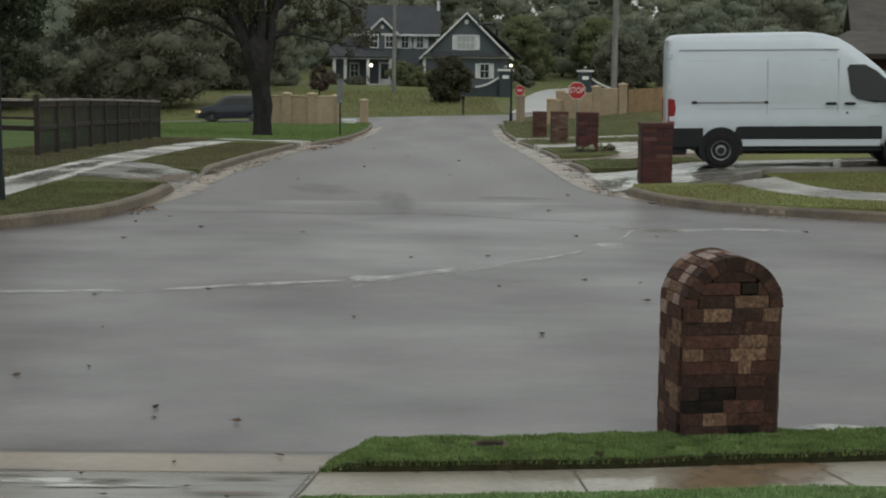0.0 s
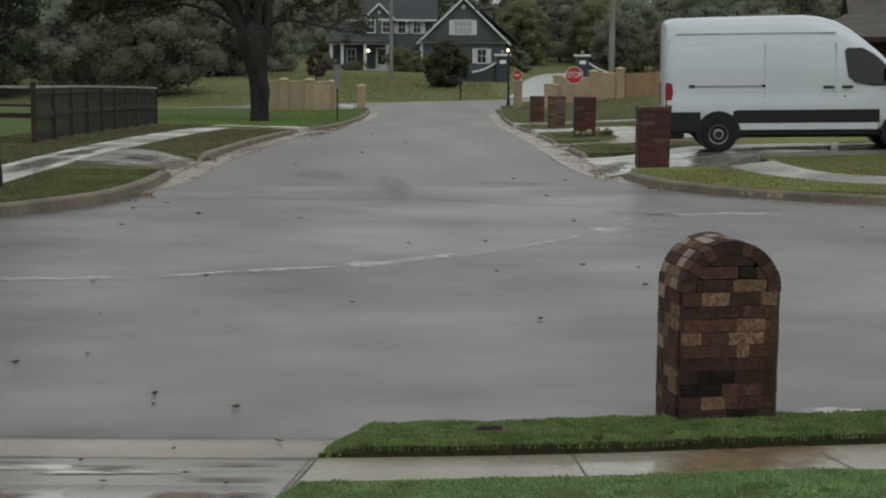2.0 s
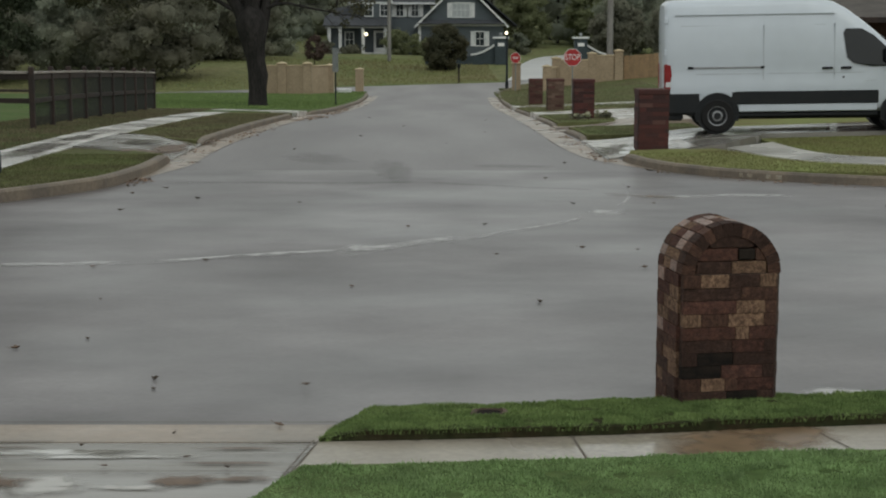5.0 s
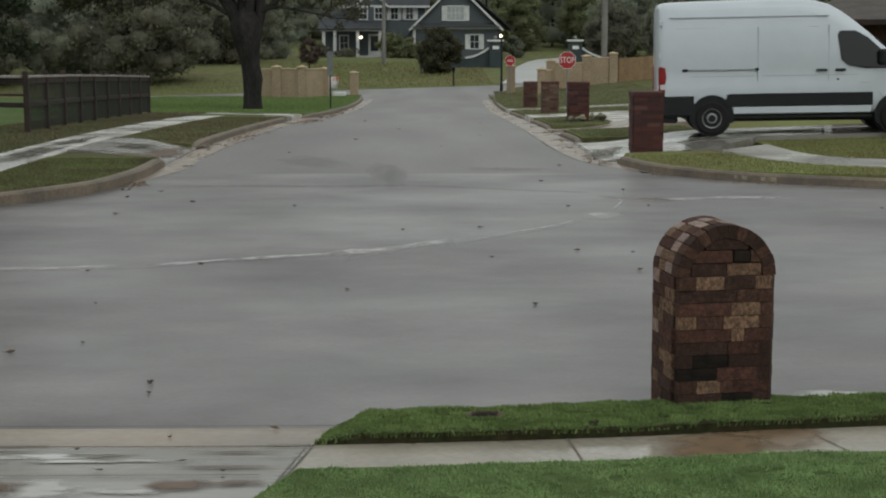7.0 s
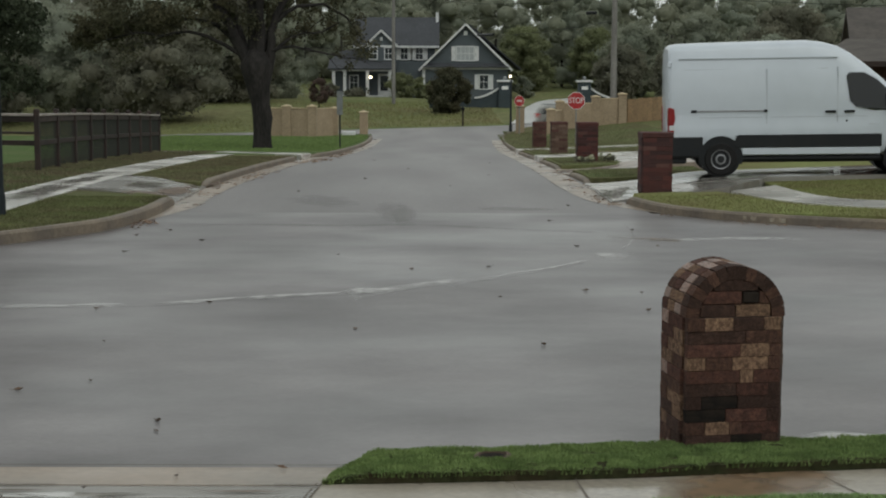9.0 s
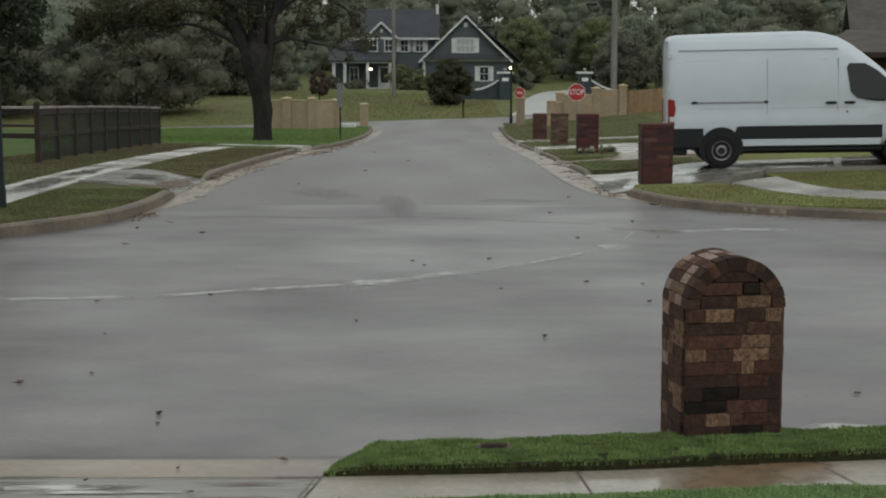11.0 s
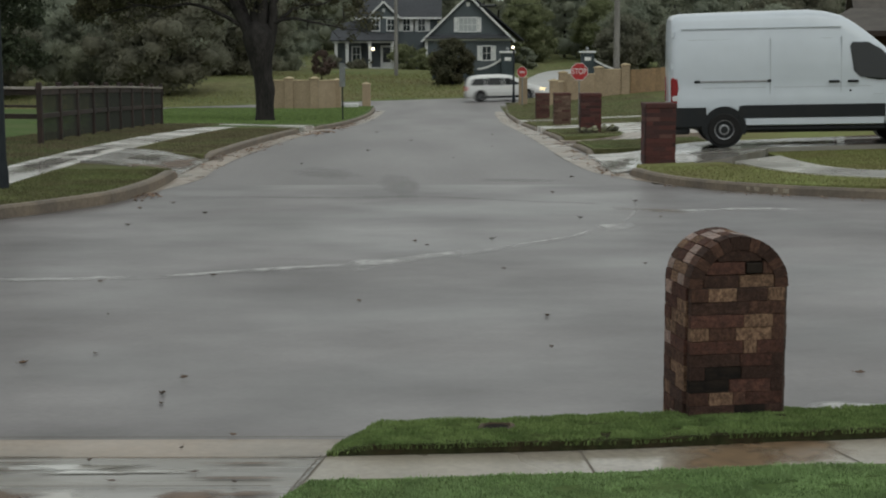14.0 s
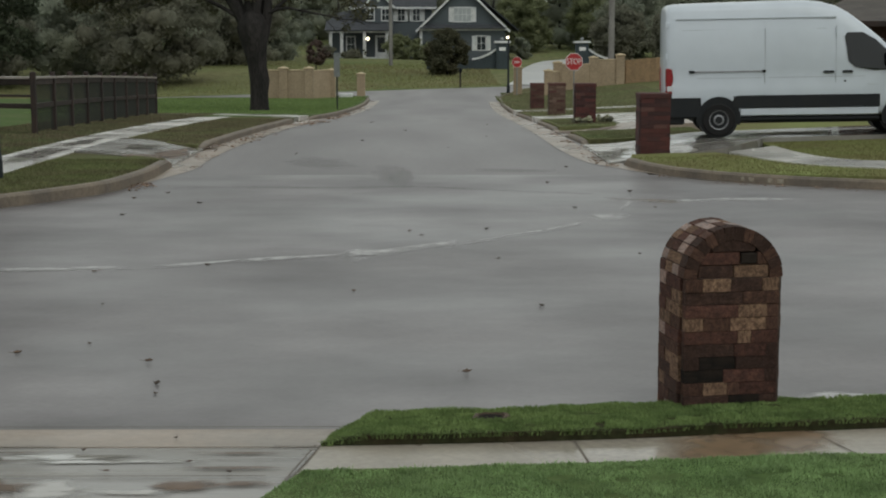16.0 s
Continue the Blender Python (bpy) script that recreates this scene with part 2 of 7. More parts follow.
POLE_WOOD = mat("weathered_pole_wood", (0.22, 0.21, 0.195), 0.85, (0.165, 0.155, 0.145), 2, 0.2, 20, 0.004, 20, stretch=(1, 1, 0.2))
SIGN_RED = mat("red_sign_sheeting", (0.42, 0.022, 0.025), 0.45, (0.36, 0.02, 0.022), 4, 0.05, 20)
SIGN_WHITE = mat("white_sign_sheeting", (0.74, 0.73, 0.72), 0.5)
LAMP_WARM = glow("lit_lamp", (1.0, 0.86, 0.62), 4.0)
HEADLAMP = glow("lit_headlamp", (1.0, 0.74, 0.32), 2.5)
TAIL_GLOW = glow("lit_tail_lamp", (0.45, 0.03, 0.03), 0.06)
LEAF_OAK = mat("oak_leaves", (0.078, 0.080, 0.052), 0.9, (0.10, 0.092, 0.056), 0.5, leafy=0.35, spec=0.1, random_value=0.4, island=True)
# mist is put into these three leaf colours, paler and greyer than foliage
LEAF_DARK_HAZE = mat("haze_pale_dark_leaves", (0.203, 0.204, 0.156), 1.0, (0.218, 0.208, 0.154), 0.3, leafy=0.5, spec=0.03, random_value=0.12, island=True)
LEAF_WOOD_HAZE = mat("haze_pale_woodland_leaves", (0.281, 0.307, 0.246), 1.0, (0.300, 0.307, 0.229), 0.12, leafy=0.5, spec=0.03, random_value=0.12, island=True)
LEAF_OLIVE_HAZE = mat("haze_pale_olive_leaves", (0.240, 0.260, 0.143), 1.0, (0.227, 0.240, 0.140), 0.2, leafy=0.5, spec=0.03, random_value=0.15, island=True)
# the silhouetted crown's shade is put into this dark leaf colour
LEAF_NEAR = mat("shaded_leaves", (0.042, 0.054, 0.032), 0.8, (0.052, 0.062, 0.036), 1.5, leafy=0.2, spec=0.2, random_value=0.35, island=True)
LEAF_RED = mat("red_autumn_leaves", (0.075, 0.047, 0.037), 0.8, (0.07, 0.045, 0.032), 0.6, random_value=0.4, island=True)
LEAF_FALLEN = mat("fallen_brown_leaf", (0.055, 0.034, 0.022), 0.7, (0.10, 0.055, 0.03), 9, random_value=0.5)
LEAF_LITTER = mat("leaf_litter", (0.20, 0.125, 0.085), 0.8, (0.30, 0.21, 0.15), 3, random_value=0.5, island=True)
FLOWER = mat("pale_blossom", (0.55, 0.52, 0.42), 0.8, (0.35, 0.38, 0.2), 6, random_value=0.3, island=True)


# ---- mesh helpers ----
def finish(me, material, smooth=False):
    for m in (material if isinstance(material, (list, tuple)) else [material]):
        me.materials.append(m)
    if smooth:
        me.polygons.foreach_set("use_smooth", [True] * len(me.polygons))
    return me


def part(name, bm, material, parent=None, label="", smooth=False):
    """Links a bmesh as one mesh object under a thing or part."""
    me = bpy.data.meshes.new(name)
    bmesh.ops.recalc_face_normals(bm, faces=bm.faces)
    bm.to_mesh(me)
    bm.free()
    ob = new(name, finish(me, material, smooth))
    ob.parent = parent
    return tagged(ob, label)


def solid(name, verts, faces, material, parent=None, label="", smooth=False):
    me = bpy.data.meshes.new(name)
    me.from_pydata([tuple(map(float, v)) for v in verts], [], [tuple(map(int, f)) for f in faces])
    me.update()
    ob = new(name, finish(me, material, smooth))
    ob.parent = parent
    return tagged(ob, label)


def box(bm, x0, x1, y0, y1, z0, z1, bevel=0.0, m=None):
    vs = bmesh.ops.create_cube(bm, size=1)["verts"]
    for v in vs:
        v.co = Vector((x0 + (v.co.x + 0.5) * (x1 - x0), y0 + (v.co.y + 0.5) * (y1 - y0), z0 + (v.co.z + 0.5) * (z1 - z0)))
    if bevel:
        edges = list({e for v in vs for e in v.link_edges})
        vs = list({v for f in bmesh.ops.bevel(bm, geom=edges, offset=bevel, segments=1, affect="EDGES")["faces"] for v in f.verts} | {v for v in vs if v.is_valid})
    if m is not None:
        bmesh.ops.transform(bm, matrix=m, verts=vs)
    return bm


def boxed(*a, **k):
    return box(bmesh.new(), *a, **k)


def tube(bm, p, q, r0, r1, sides=8, caps=True):
    p, q = Vector(p), Vector(q)
    m = Matrix.Translation((p + q) / 2) @ (q - p).to_track_quat("Z", "Y").to_matrix().to_4x4()
    bmesh.ops.create_cone(bm, cap_ends=caps, segments=sides, radius1=r0, radius2=r1, depth=(q - p).length, matrix=m)
    return bm


def empty(name, x, y, z, rz=0.0, rx=0.0, ry=0.0, **tags):
    ob = new(name)
    ob.matrix_basis = pose(x, y, z, rx, ry, rz)
    return tagged(ob, **tags)


def smoothstep(a, b, v):
    s = min(1.0, max(0.0, (v - a) / (b - a)))
    return s * s * (3 - 2 * s)


# ---- the lie of the land ----
def road_z(x, y):
    """Height of the carriageways: level at the near crossing, falling away to the far street."""
    z = -1.55 * smoothstep(24, 92, y)
    return z + 0.03 * max(-40.0, min(8.0, x + 2)) * smoothstep(88, 99, y)


def land_z(x, y):
    """Height of lawns and fields."""
    z = road_z(x, y) + 0.14
    if y < 98:
        w = smoothstep(24, 40, y)
        if x > 3.6:
            z += w * min(1.2, 0.035 * (x - 3.6) + 0.05 * (x - 3.6) * smoothstep(60, 90, y))
            z += (1 - w) * 0.02 * (x - 3.6)
        else:
            z += w * 0.004 * max(0.0, -4.6 - x)
    if y > 107:
        z += 1.1 * smoothstep(108, 150, y) - 0.1 + max(0.0, y - 165) * 0.045
        z += -0.03 * max(-40.0, min(8.0, x + 2)) * smoothstep(108, 130, y)
    return z


def loft(name, a, b, n, zf, material, lift=0.0, skirt=0.0, fine=1, **tags):
    """A sheet between two lines in the plan, n steps across, laid on the land; skirt: depth of the sides."""
    def resample(line):
        out = []
        for p, q in zip(line, line[1:]):
            out += [(p[0] + (q[0] - p[0]) * k / fine, p[1] + (q[1] - p[1]) * k / fine) for k in range(fine)]
        return out + [line[-1]]
    a, b = resample(a), resample(b)
    verts, faces = [], []
    for p, q in zip(a, b):
        for i in range(n + 1):
            x, y = p[0] + (q[0] - p[0]) * i / n, p[1] + (q[1] - p[1]) * i / n
            verts.append((x, y, zf(x, y) + lift))
    w = n + 1
    for j in range(len(a) - 1):
        for i in range(n):
            faces.append((j * w + i, j * w + i + 1, (j + 1) * w + i + 1, (j + 1) * w + i))
    if skirt:
        rim = [i for i in range(w)] + [j * w + n for j in range(1, len(a))] + [(len(a) - 1) * w + i for i in range(n - 1, -1, -1)] + [j * w for j in range(len(a) - 2, 0, -1)]
        base = len(verts)
        verts += [(verts[i][0], verts[i][1], verts[i][2] - skirt) for i in rim]
        for k in range(len(rim)):
            k2 = (k + 1) % len(rim)
            faces.append((rim[k2], rim[k], base + k, base + k2))
    ob = solid(name, verts, faces, material)
    # upper side up
    me = ob.data
    if me.polygons[0].normal.z < 0:
        me.flip_normals()
    return tagged(ob, **tags)


def curve_through(points, step=0.5):
    """A smooth line (Catmull-Rom) through a few plan points."""
    pts = [points[0]] + list(points) + [points[-1]]
    out = []
    for a, b, c, d in zip(pts, pts[1:], pts[2:], pts[3:]):
        n = max(1, int(math.dist(b, c) / step))
        for k in range(n):
            t = k / n
            out.append(tuple(0.5 * (2 * b[i] + (c[i] - a[i]) * t + (2 * a[i] - 5 * b[i] + 4 * c[i] - d[i]) * t * t + (3 * b[i] - a[i] - 3 * c[i] + d[i]) * t ** 3) for i in (0, 1)))
    return out + [points[-1]]


def offset_line(line, d):
    out = []
    for i, p in enumerate(line):
        a, b = line[max(0, i - 1)], line[min(len(line) - 1, i + 1)]
        tx, ty = b[0] - a[0], b[1] - a[1]
        k = math.hypot(tx, ty) or 1
        out.append((p[0] - ty / k * d, p[1] + tx / k * d))
    return out


def kerb(line, side, label, width=0.15, height=0.15, taper=0.0):
    """A cast kerb along a line; the lawn lies on the given side (+1: to the left of the way). Its ends may slope down over taper metres."""
    inner = offset_line(line, side * width)
    round_in = offset_line(line, side * 0.03)
    length = [0.0]
    for p, q in zip(line, line[1:]):
        length.append(length[-1] + math.dist(p, q))
    verts, faces = [], []
    for i, (p, r, q) in enumerate(zip(line, round_in, inner)):
        h = height
        if taper:
            h *= 0.15 + 0.85 * smoothstep(0, taper, min(length[i], length[-1] - length[i]))
        z = road_z(*p)
        verts += [(p[0], p[1], z - 0.25), (p[0], p[1], z + h - 0.035), (r[0], r[1], z + h), (q[0], q[1], z + h), (q[0], q[1], z - 0.25)]
    for i in range(len(line) - 1):
        for k in range(4):
            a, b = i * 5 + k, i * 5 + k + 1
            faces.append((a, b, b + 5, a + 5))
    e = (len(line) - 1) * 5
    faces += [(0, 1, 2, 3, 4), (e + 4, e + 3, e + 2, e + 1, e)]
    bm = bmesh.new()
    vs = [bm.verts.new(v) for v in verts]
    for f in faces:
        bm.faces.new([vs[i] for i in f])
    return tagged(part("kerb", bm, KERB), label, "kerb", kind="structure")


# ---- ground, streets, kerbs, lawns ----
def ground_sheet():
    xs = [-900, -500, -300, -200, -140] + list(range(-100, 101, 5)) + [140, 200, 300, 500, 900]
    ys = [-300, -150, -80, -40, 0, 40, 70, 90, 107.6] + [109, 111, 114] + list(range(118, 200, 6)) + [210, 230, 260, 300, 380, 500, 800, 1400]
    verts, faces = [], []
    for y in ys:
        for x in xs:
            z = land_z(x, min(y, 420)) + (noise.noise((x * 0.05, y * 0.05, 0)) * 0.35 * (1 - smoothstep(0, 3, x) + smoothstep(22, 30, x)) if y > 118 else 0)
            verts.append((x, y, z - (0.6 if y < 107.7 else 0.0)))
    w = len(xs)
    for j in range(len(ys) - 1):
        for i in range(w - 1):
            faces.append((j * w + i, j * w + i + 1, (j + 1) * w + i + 1, (j + 1) * w + i))
    tagged(solid("ground", verts, faces, FIELD, smooth=True), "rolling autumn grass field reaching far woods", "ground", kind="structure")


def drive_z(x, y):
    return road_z(x, y) + 0.02 + (land_z(x, y) - road_z(x, y)) * smoothstep(3.2, 5.6, x) + 0.055 * smoothstep(4.4, 6.0, x)


def left_drive_z(x, y):
    return road_z(x, y) + 0.02 + (land_z(x, y) - road_z(x, y)) * smoothstep(4.5, 6.6, -x)


def near_drive_z(x, y):
    return 0.004 + 0.10 * (1 - smoothstep(7.6, 9.05, y))


def strip_z(x, y):
    c = 8.65 + 0.13 * x
    foot = 0.05 * (1 - smoothstep(-0.70, -0.35, x))
    return 0.168 - foot - 0.045 * smoothstep(-0.25, 0.1, y - c) * 0.5 - 0.08 * max(0.0, y - c) + 0.012 * noise.noise((x * 1.4, y * 1.4, 3))


def lawn_z(x, y):
    return 0.19 + 0.03 * (7.6 - y) * 0.3 + 0.02 * noise.noise((x * 0.9, y * 0.9, 7))


ground_sheet()
STREET = "wet grey concrete street with worn seams and stains"
loft("road_near", [(-30, 8.5), (30, 8.5)], [(-30, 26), (30, 26)], 40, road_z, ROAD, fine=40, label=STREET, category="road", kind="structure")
loft("road_side", [(-5.1, 26), (-5.05, 40), (-4.9, 52), (-4.6, 60), (-4.4, 97.5)], [(3.6, 26), (3.6, 40), (3.65, 52), (3.7, 60), (3.9, 97.5)], 10, road_z, ROAD_SIDE, fine=30, label=STREET, category="road", kind="structure")
loft("road_far", [(-420, 97.5), (-60, 97.5), (60, 97.5), (420, 97.5)], [(-420, 107.7), (-60, 107.7), (60, 107.7), (420, 107.7)], 4, road_z, ROAD_SIDE, fine=40, label="wet grey street crossing at the end", category="road", kind="structure")

KL1 = curve_through([(-11, 13.4), (-7.7, 18.4), (-6.05, 21.0), (-5.47, 22.0), (-5.02, 23.0), (-4.84, 24.1), (-4.76, 25.4), (-4.80, 27.0), (-4.86, 27.8)], 0.4)
KL2 = curve_through([(-4.97, 32.0), (-4.92, 35.0), (-4.85, 40.0), (-4.75, 46.0), (-4.70, 50.2)], 0.7)
KL3 = curve_through([(-4.62, 53.6), (-4.15, 57.5), (-3.95, 75), (-4.0, 88), (-4.4, 93), (-6.0, 96.6), (-9, 97.5)], 1.0)
KR1 = curve_through([(16, 19.9), (10, 21.9), (6.8, 23.35), (5.1, 24.3), (4.05, 25.5), (3.55, 26.9), (3.42, 28.2)], 0.4)
KR2 = curve_through([(3.25, 33.9), (3.15, 38.2)], 0.4)
KR3 = curve_through([(3.12, 41.2), (3.1, 48.5)], 0.7)
KR4 = curve_through([(3.1, 51.5), (3.1, 62.0)], 0.8)
KR5 = curve_through([(3.1, 64.5), (3.3, 78), (3.5, 88), (3.9, 93), (5.2, 96.5), (8, 97.5)], 1.0)
for line, side, taper in ((KL1, 1, 0.5), (KL2, 1, 0.8), (KL3, 1, 1.0), (KR1, -1, 0.4), (KR2, -1, 0.8), (KR3, -1, 0.8), (KR4, -1, 1.0), (KR5, -1, 1.0)):
    kerb(line, side, "weathered tan concrete kerb beside lawn", height=0.10 if line in (KR2, KR3, KR4) else 0.18 if line is KL1 else 0.15, taper=taper)


def gutter(line, side, label, width=0.42):
    """A gutter along a kerb line, tapering in over its first metres, with a dark joint along its outer edge."""
    run, wide = 0.0, []
    for i, p in enumerate(line):
        run += math.dist(p, line[i - 1]) if i else 0.0
        wide.append(width * (0.08 + 0.92 * smoothstep(0, 3.5, run)))
    outer = [offset_line(line, side * w)[i] for i, w in enumerate(wide)]
    loft("gutter", line, outer, 2, road_z, GUTTER, lift=0.006, label=label, category="gutter", kind="structure")
    rim = [offset_line(line, side * (w + 0.016))[i] for i, w in enumerate(wide)]
    for k in range(6, len(line) - 3, 3):
        if noise.noise((k * 0.9, side * 3.0, 1)) > -0.12:
            loft("joint", outer[k:k + 3], rim[k:k + 3], 1, road_z, JOINT, lift=0.008, label="dark open joint between gutter and street", category="joint", kind="structure")


GUT = "brownish concrete gutter with leaf litter"
gutter(curve_through([(-4.84, 24.1), (-4.76, 25.4), (-4.82, 27.0), (-4.95, 31), (-4.85, 40), (-4.75, 46), (-4.62, 53), (-4.12, 58), (-3.95, 75), (-3.95, 90)], 0.8), -1, GUT, 0.5)
gutter(curve_through([(3.9, 25.8), (3.55, 26.9), (3.42, 28.0), (3.2, 31.6), (3.12, 37), (3.1, 62), (3.3, 78), (3.5, 88)], 0.8), 1, GUT, 0.6)

# left of the side street
WALK = "wet pale concrete pavement slabs with puddles"
inner = [p for p in offset_line(KL1, 0.14)]
loft("lawn_corner", inner + [(-5.0, 27.95)], [(-7.08, min(29.6, p[1] + 2.2)) if p[1] > 19 else (-12, p[1] + 2) for p in inner] + [(-6.5, 29.6)], 8, land_z, LAWN_CORNER, lift=-0.008, skirt=0.3, label="damp corner lawn behind a curved kerb", category="lawn", kind="structure")
inner = offset_line(KL2, 0.14)
loft("lawn_verge", [(-5.05, 32.0)] + inner[1:] + [(-4.85, 51.2)], [(-7.05, 34.0)] + [(-7.05, max(34.2, p[1])) for p in inner[1:]] + [(-7.05, 52.6)], 6, land_z, LAWN_DRY, lift=-0.008, skirt=0.3, label="brownish grass verge beside the kerb", category="lawn", kind="structure")
loft("pavement_left", [(-7.05, y) for y in range(8, 53, 2)], [(-8.15, y) for y in range(8, 51, 2)] + [(-7.7, 52)], 2, land_z, PATH_WET, lift=0.012, skirt=0.2, label=WALK, category="pavement", kind="structure")
loft("driveway_left", [(-4.85, 27.6), (-5.05, 27.9), (-7.05, 29.5)], [(-4.95, 32.1), (-5.1, 32.2), (-7.05, 34.1)], 8, left_drive_z, DRIVE_WET, lift=0.012, skirt=0.2, fine=6, label="wet concrete driveway apron", category="driveway", kind="structure")
loft("lawn_left", [(-8.14, y) for y in range(4, 52, 2)] + [(-7.0, 52), (-4.7, 54.2), (-4.2, 57.5), (-4.1, 75), (-4.15, 88), (-4.55, 93), (-6.1, 96.7), (-9, 97.4)], [(-75, y) for y in range(4, 52, 2)] + [(-75, 52), (-75, 54.2), (-75, 57.5), (-75, 75), (-75, 88), (-75, 93), (-75, 96.7), (-75, 97.4)], 26, land_z, LAWN, lift=-0.008, skirt=0.3, fine=2, label="wide damp green lawn by the street", category="lawn", kind="structure")
loft("pavement_ramp", [(-4.7, 51.2), (-5.2, 52.5), (-8, 55.6), (-12, 56.0)], [(-4.6, 54.0), (-5.2, 54.6), (-8, 57.0), (-12, 57.2)], 4, land_z, PATH_WET, lift=0.012, skirt=0.2, fine=4, label="pale pavement strip crossing the lawn", category="pavement", kind="structure")
loft("pavement_far", [(-75, 95.2), (-10, 95.2)], [(-75, 96.6), (-10, 96.6)], 2, land_z, PATH_WET, lift=0.012, skirt=0.2, fine=20, label="pale pavement along the far street", category="pavement", kind="structure")

# right of the side street
inner = offset_line(KR1, -0.14)
edge = [(16, 23), (12, 23.4), (9.2, 24.0), (7.4, 24.6), (6.3, 25.6), (5.75, 27), (5.5, 28.8)]
edge = curve_through(edge, 0.3)
pick = lambda line, k, n: line[round(k * (len(line) - 1) / n)]
loft("lawn_island", [pick(inner, k, 30) for k in range(31)], [pick(edge, k, 30) for k in range(24)] + [(5.5 - 0.26 * k, 29.1 - 0.02 * k) for k in range(1, 8)], 8, land_z, LAWN_MOSS, lift=-0.008, skirt=0.3, label="wet lawn island with a curved kerb", category="lawn", kind="structure")
edge2 = curve_through([(16, 24.4), (12, 24.7), (9.6, 25.2), (7.9, 25.8), (7.0, 26.7), (6.7, 28), (6.6, 30)], 0.3)
loft("pavement_right", [pick(edge, k, 30) for k in range(31)], [pick(edge2, k, 30) for k in range(31)], 3, land_z, PATH_WET, lift=0.012, skirt=0.2, label=WALK, category="pavement", kind="structure")
loft("lawn_front", [pick(edge2, k, 30) for k in range(31)] + [(6.6, 31.4)], [(16 + 0.0 * k, 24.5 + 0.23 * k) for k in range(31)] + [(16, 31.4)], 10, land_z, LAWN_MOSS, lift=-0.008, skirt=0.3, label="yellowing wet front lawn", category="lawn", kind="structure")
loft("driveway_right", [(3.15, 28.1), (3.5, 28.6), (5.5, 29.0), (6.6, 31.0), (6.6, 31.4), (16, 31.4), (30, 31.4)], [(3.15, 33.9), (3.5, 33.9), (4.6, 34.0), (5.6, 34.2), (6.6, 34.3), (16, 35.0), (30, 35.0)], 8, drive_z, DRIVE_WET, lift=0.01, skirt=0.2, fine=5, label="dark wet concrete driveway under a van", category="driveway", kind="structure")
# paler concrete sheet laid on, standing in for sky reflected by the wet apron
loft("apron_right", [(3.22, 28.4), (3.6, 28.75), (5.0, 29.15)], [(3.22, 33.8), (3.6, 33.8), (5.0, 33.9)], 5, drive_z, PATH_WET, lift=0.014, fine=5, label="pale wet concrete apron of the driveway", category="driveway", kind="structure")
loft("lawn_patch", [(3.36, 34.05), (3.36, 36), (3.30, 38.2)], [(6.0, 34.4), (6.2, 36.4), (6.4, 38.7)], 4, land_z, LAWN_DRY, lift=-0.008, skirt=0.3, fine=4, label="small grass patch between driveways", category="lawn", kind="structure")
loft("driveway_mid", [(3.12, 38.1), (5.5, 38.5), (6.7, 38.6)], [(3.12, 41.3), (5.0, 42.0), (6.7, 42.6)], 6, drive_z, GUTTER, lift=0.01, skirt=0.2, fine=5, label="salmon stained concrete driveway", category="driveway", kind="structure")
loft("lawn_behind_van", [(6.72, 34.9), (16, 35.1), (30, 35.1)], [(6.72, 43.0), (16, 42.4), (30, 41.5)], 4, land_z, LAWN_MOSS, lift=-0.004, skirt=0.3, fine=8, label="wet green lawn beyond the driveway", category="lawn", kind="structure")
loft("lawn_right", [(3.26, 41.2), (3.24, 48.5), (3.24, 51.5), (3.24, 64), (3.44, 78), (3.64, 88), (4.04, 93), (5.3, 96.4), (8, 97.4)], [(75, 37.0 + 1), (75, 48.5), (75, 51.5), (75, 64), (75, 78), (75, 88), (75, 93), (75, 96.4), (75, 97.4)], 30, land_z, LAWN_DRY, lift=-0.008, skirt=0.3, fine=8, label="sloping autumn lawn beside the street", category="lawn", kind="structure")
loft("lawn_side", [(30, 20), (30, 28), (30, 38)], [(75, 20), (75, 28), (75, 38)], 8, land_z, LAWN_DRY, lift=-0.008, skirt=0.3, fine=3, label="lawn by the neighbouring house", category="lawn", kind="structure")
loft("pavement_mid", [(5.0, 42.0), (5.05, 45), (5.2, 49)], [(6.1, 42.4), (6.2, 45), (6.6, 49)], 3, land_z, PATH_WET, lift=0.02, skirt=0.2, fine=5, label=WALK, category="pavement", kind="structure")
loft("driveway_far", [(3.15, 48.5), (5.2, 49), (18, 52)], [(3.15, 51.5), (5.2, 52.5), (18, 56)], 4, land_z, PATH_WET, lift=0.024, skirt=0.2, fine=5, label="pale wet concrete driveway", category="driveway", kind="structure")
loft("driveway_last", [(3.15, 62), (5.2, 62.2), (18, 63)], [(3.15, 64.5), (5.2, 64.6), (18, 66)], 4, land_z, PATH_WET, lift=0.024, skirt=0.2, fine=5, label="pale wet concrete driveway", category="driveway", kind="structure")

# near side: driveway, grass strip, pavement, lawn
loft("driveway_near", [(-9, 9.0), (-0.45, 9.0)], [(-9, 2), (-0.45, 2)], 30, near_drive_z, DRIVE_WET, lift=0.006, fine=20, label="wet puddled concrete driveway by the camera", category="driveway", kind="structure")
loft("gutter_near", [(-9, 9.03), (-0.55, 9.03)], [(-9, 8.53), (-0.66, 8.53)], 3, lambda x, y: near_drive_z(x, y) + 0.006, GUTTER, lift=0.004, skirt=0.03, fine=10, label="tan concrete gutter crossing the driveway", category="gutter", kind="structure")
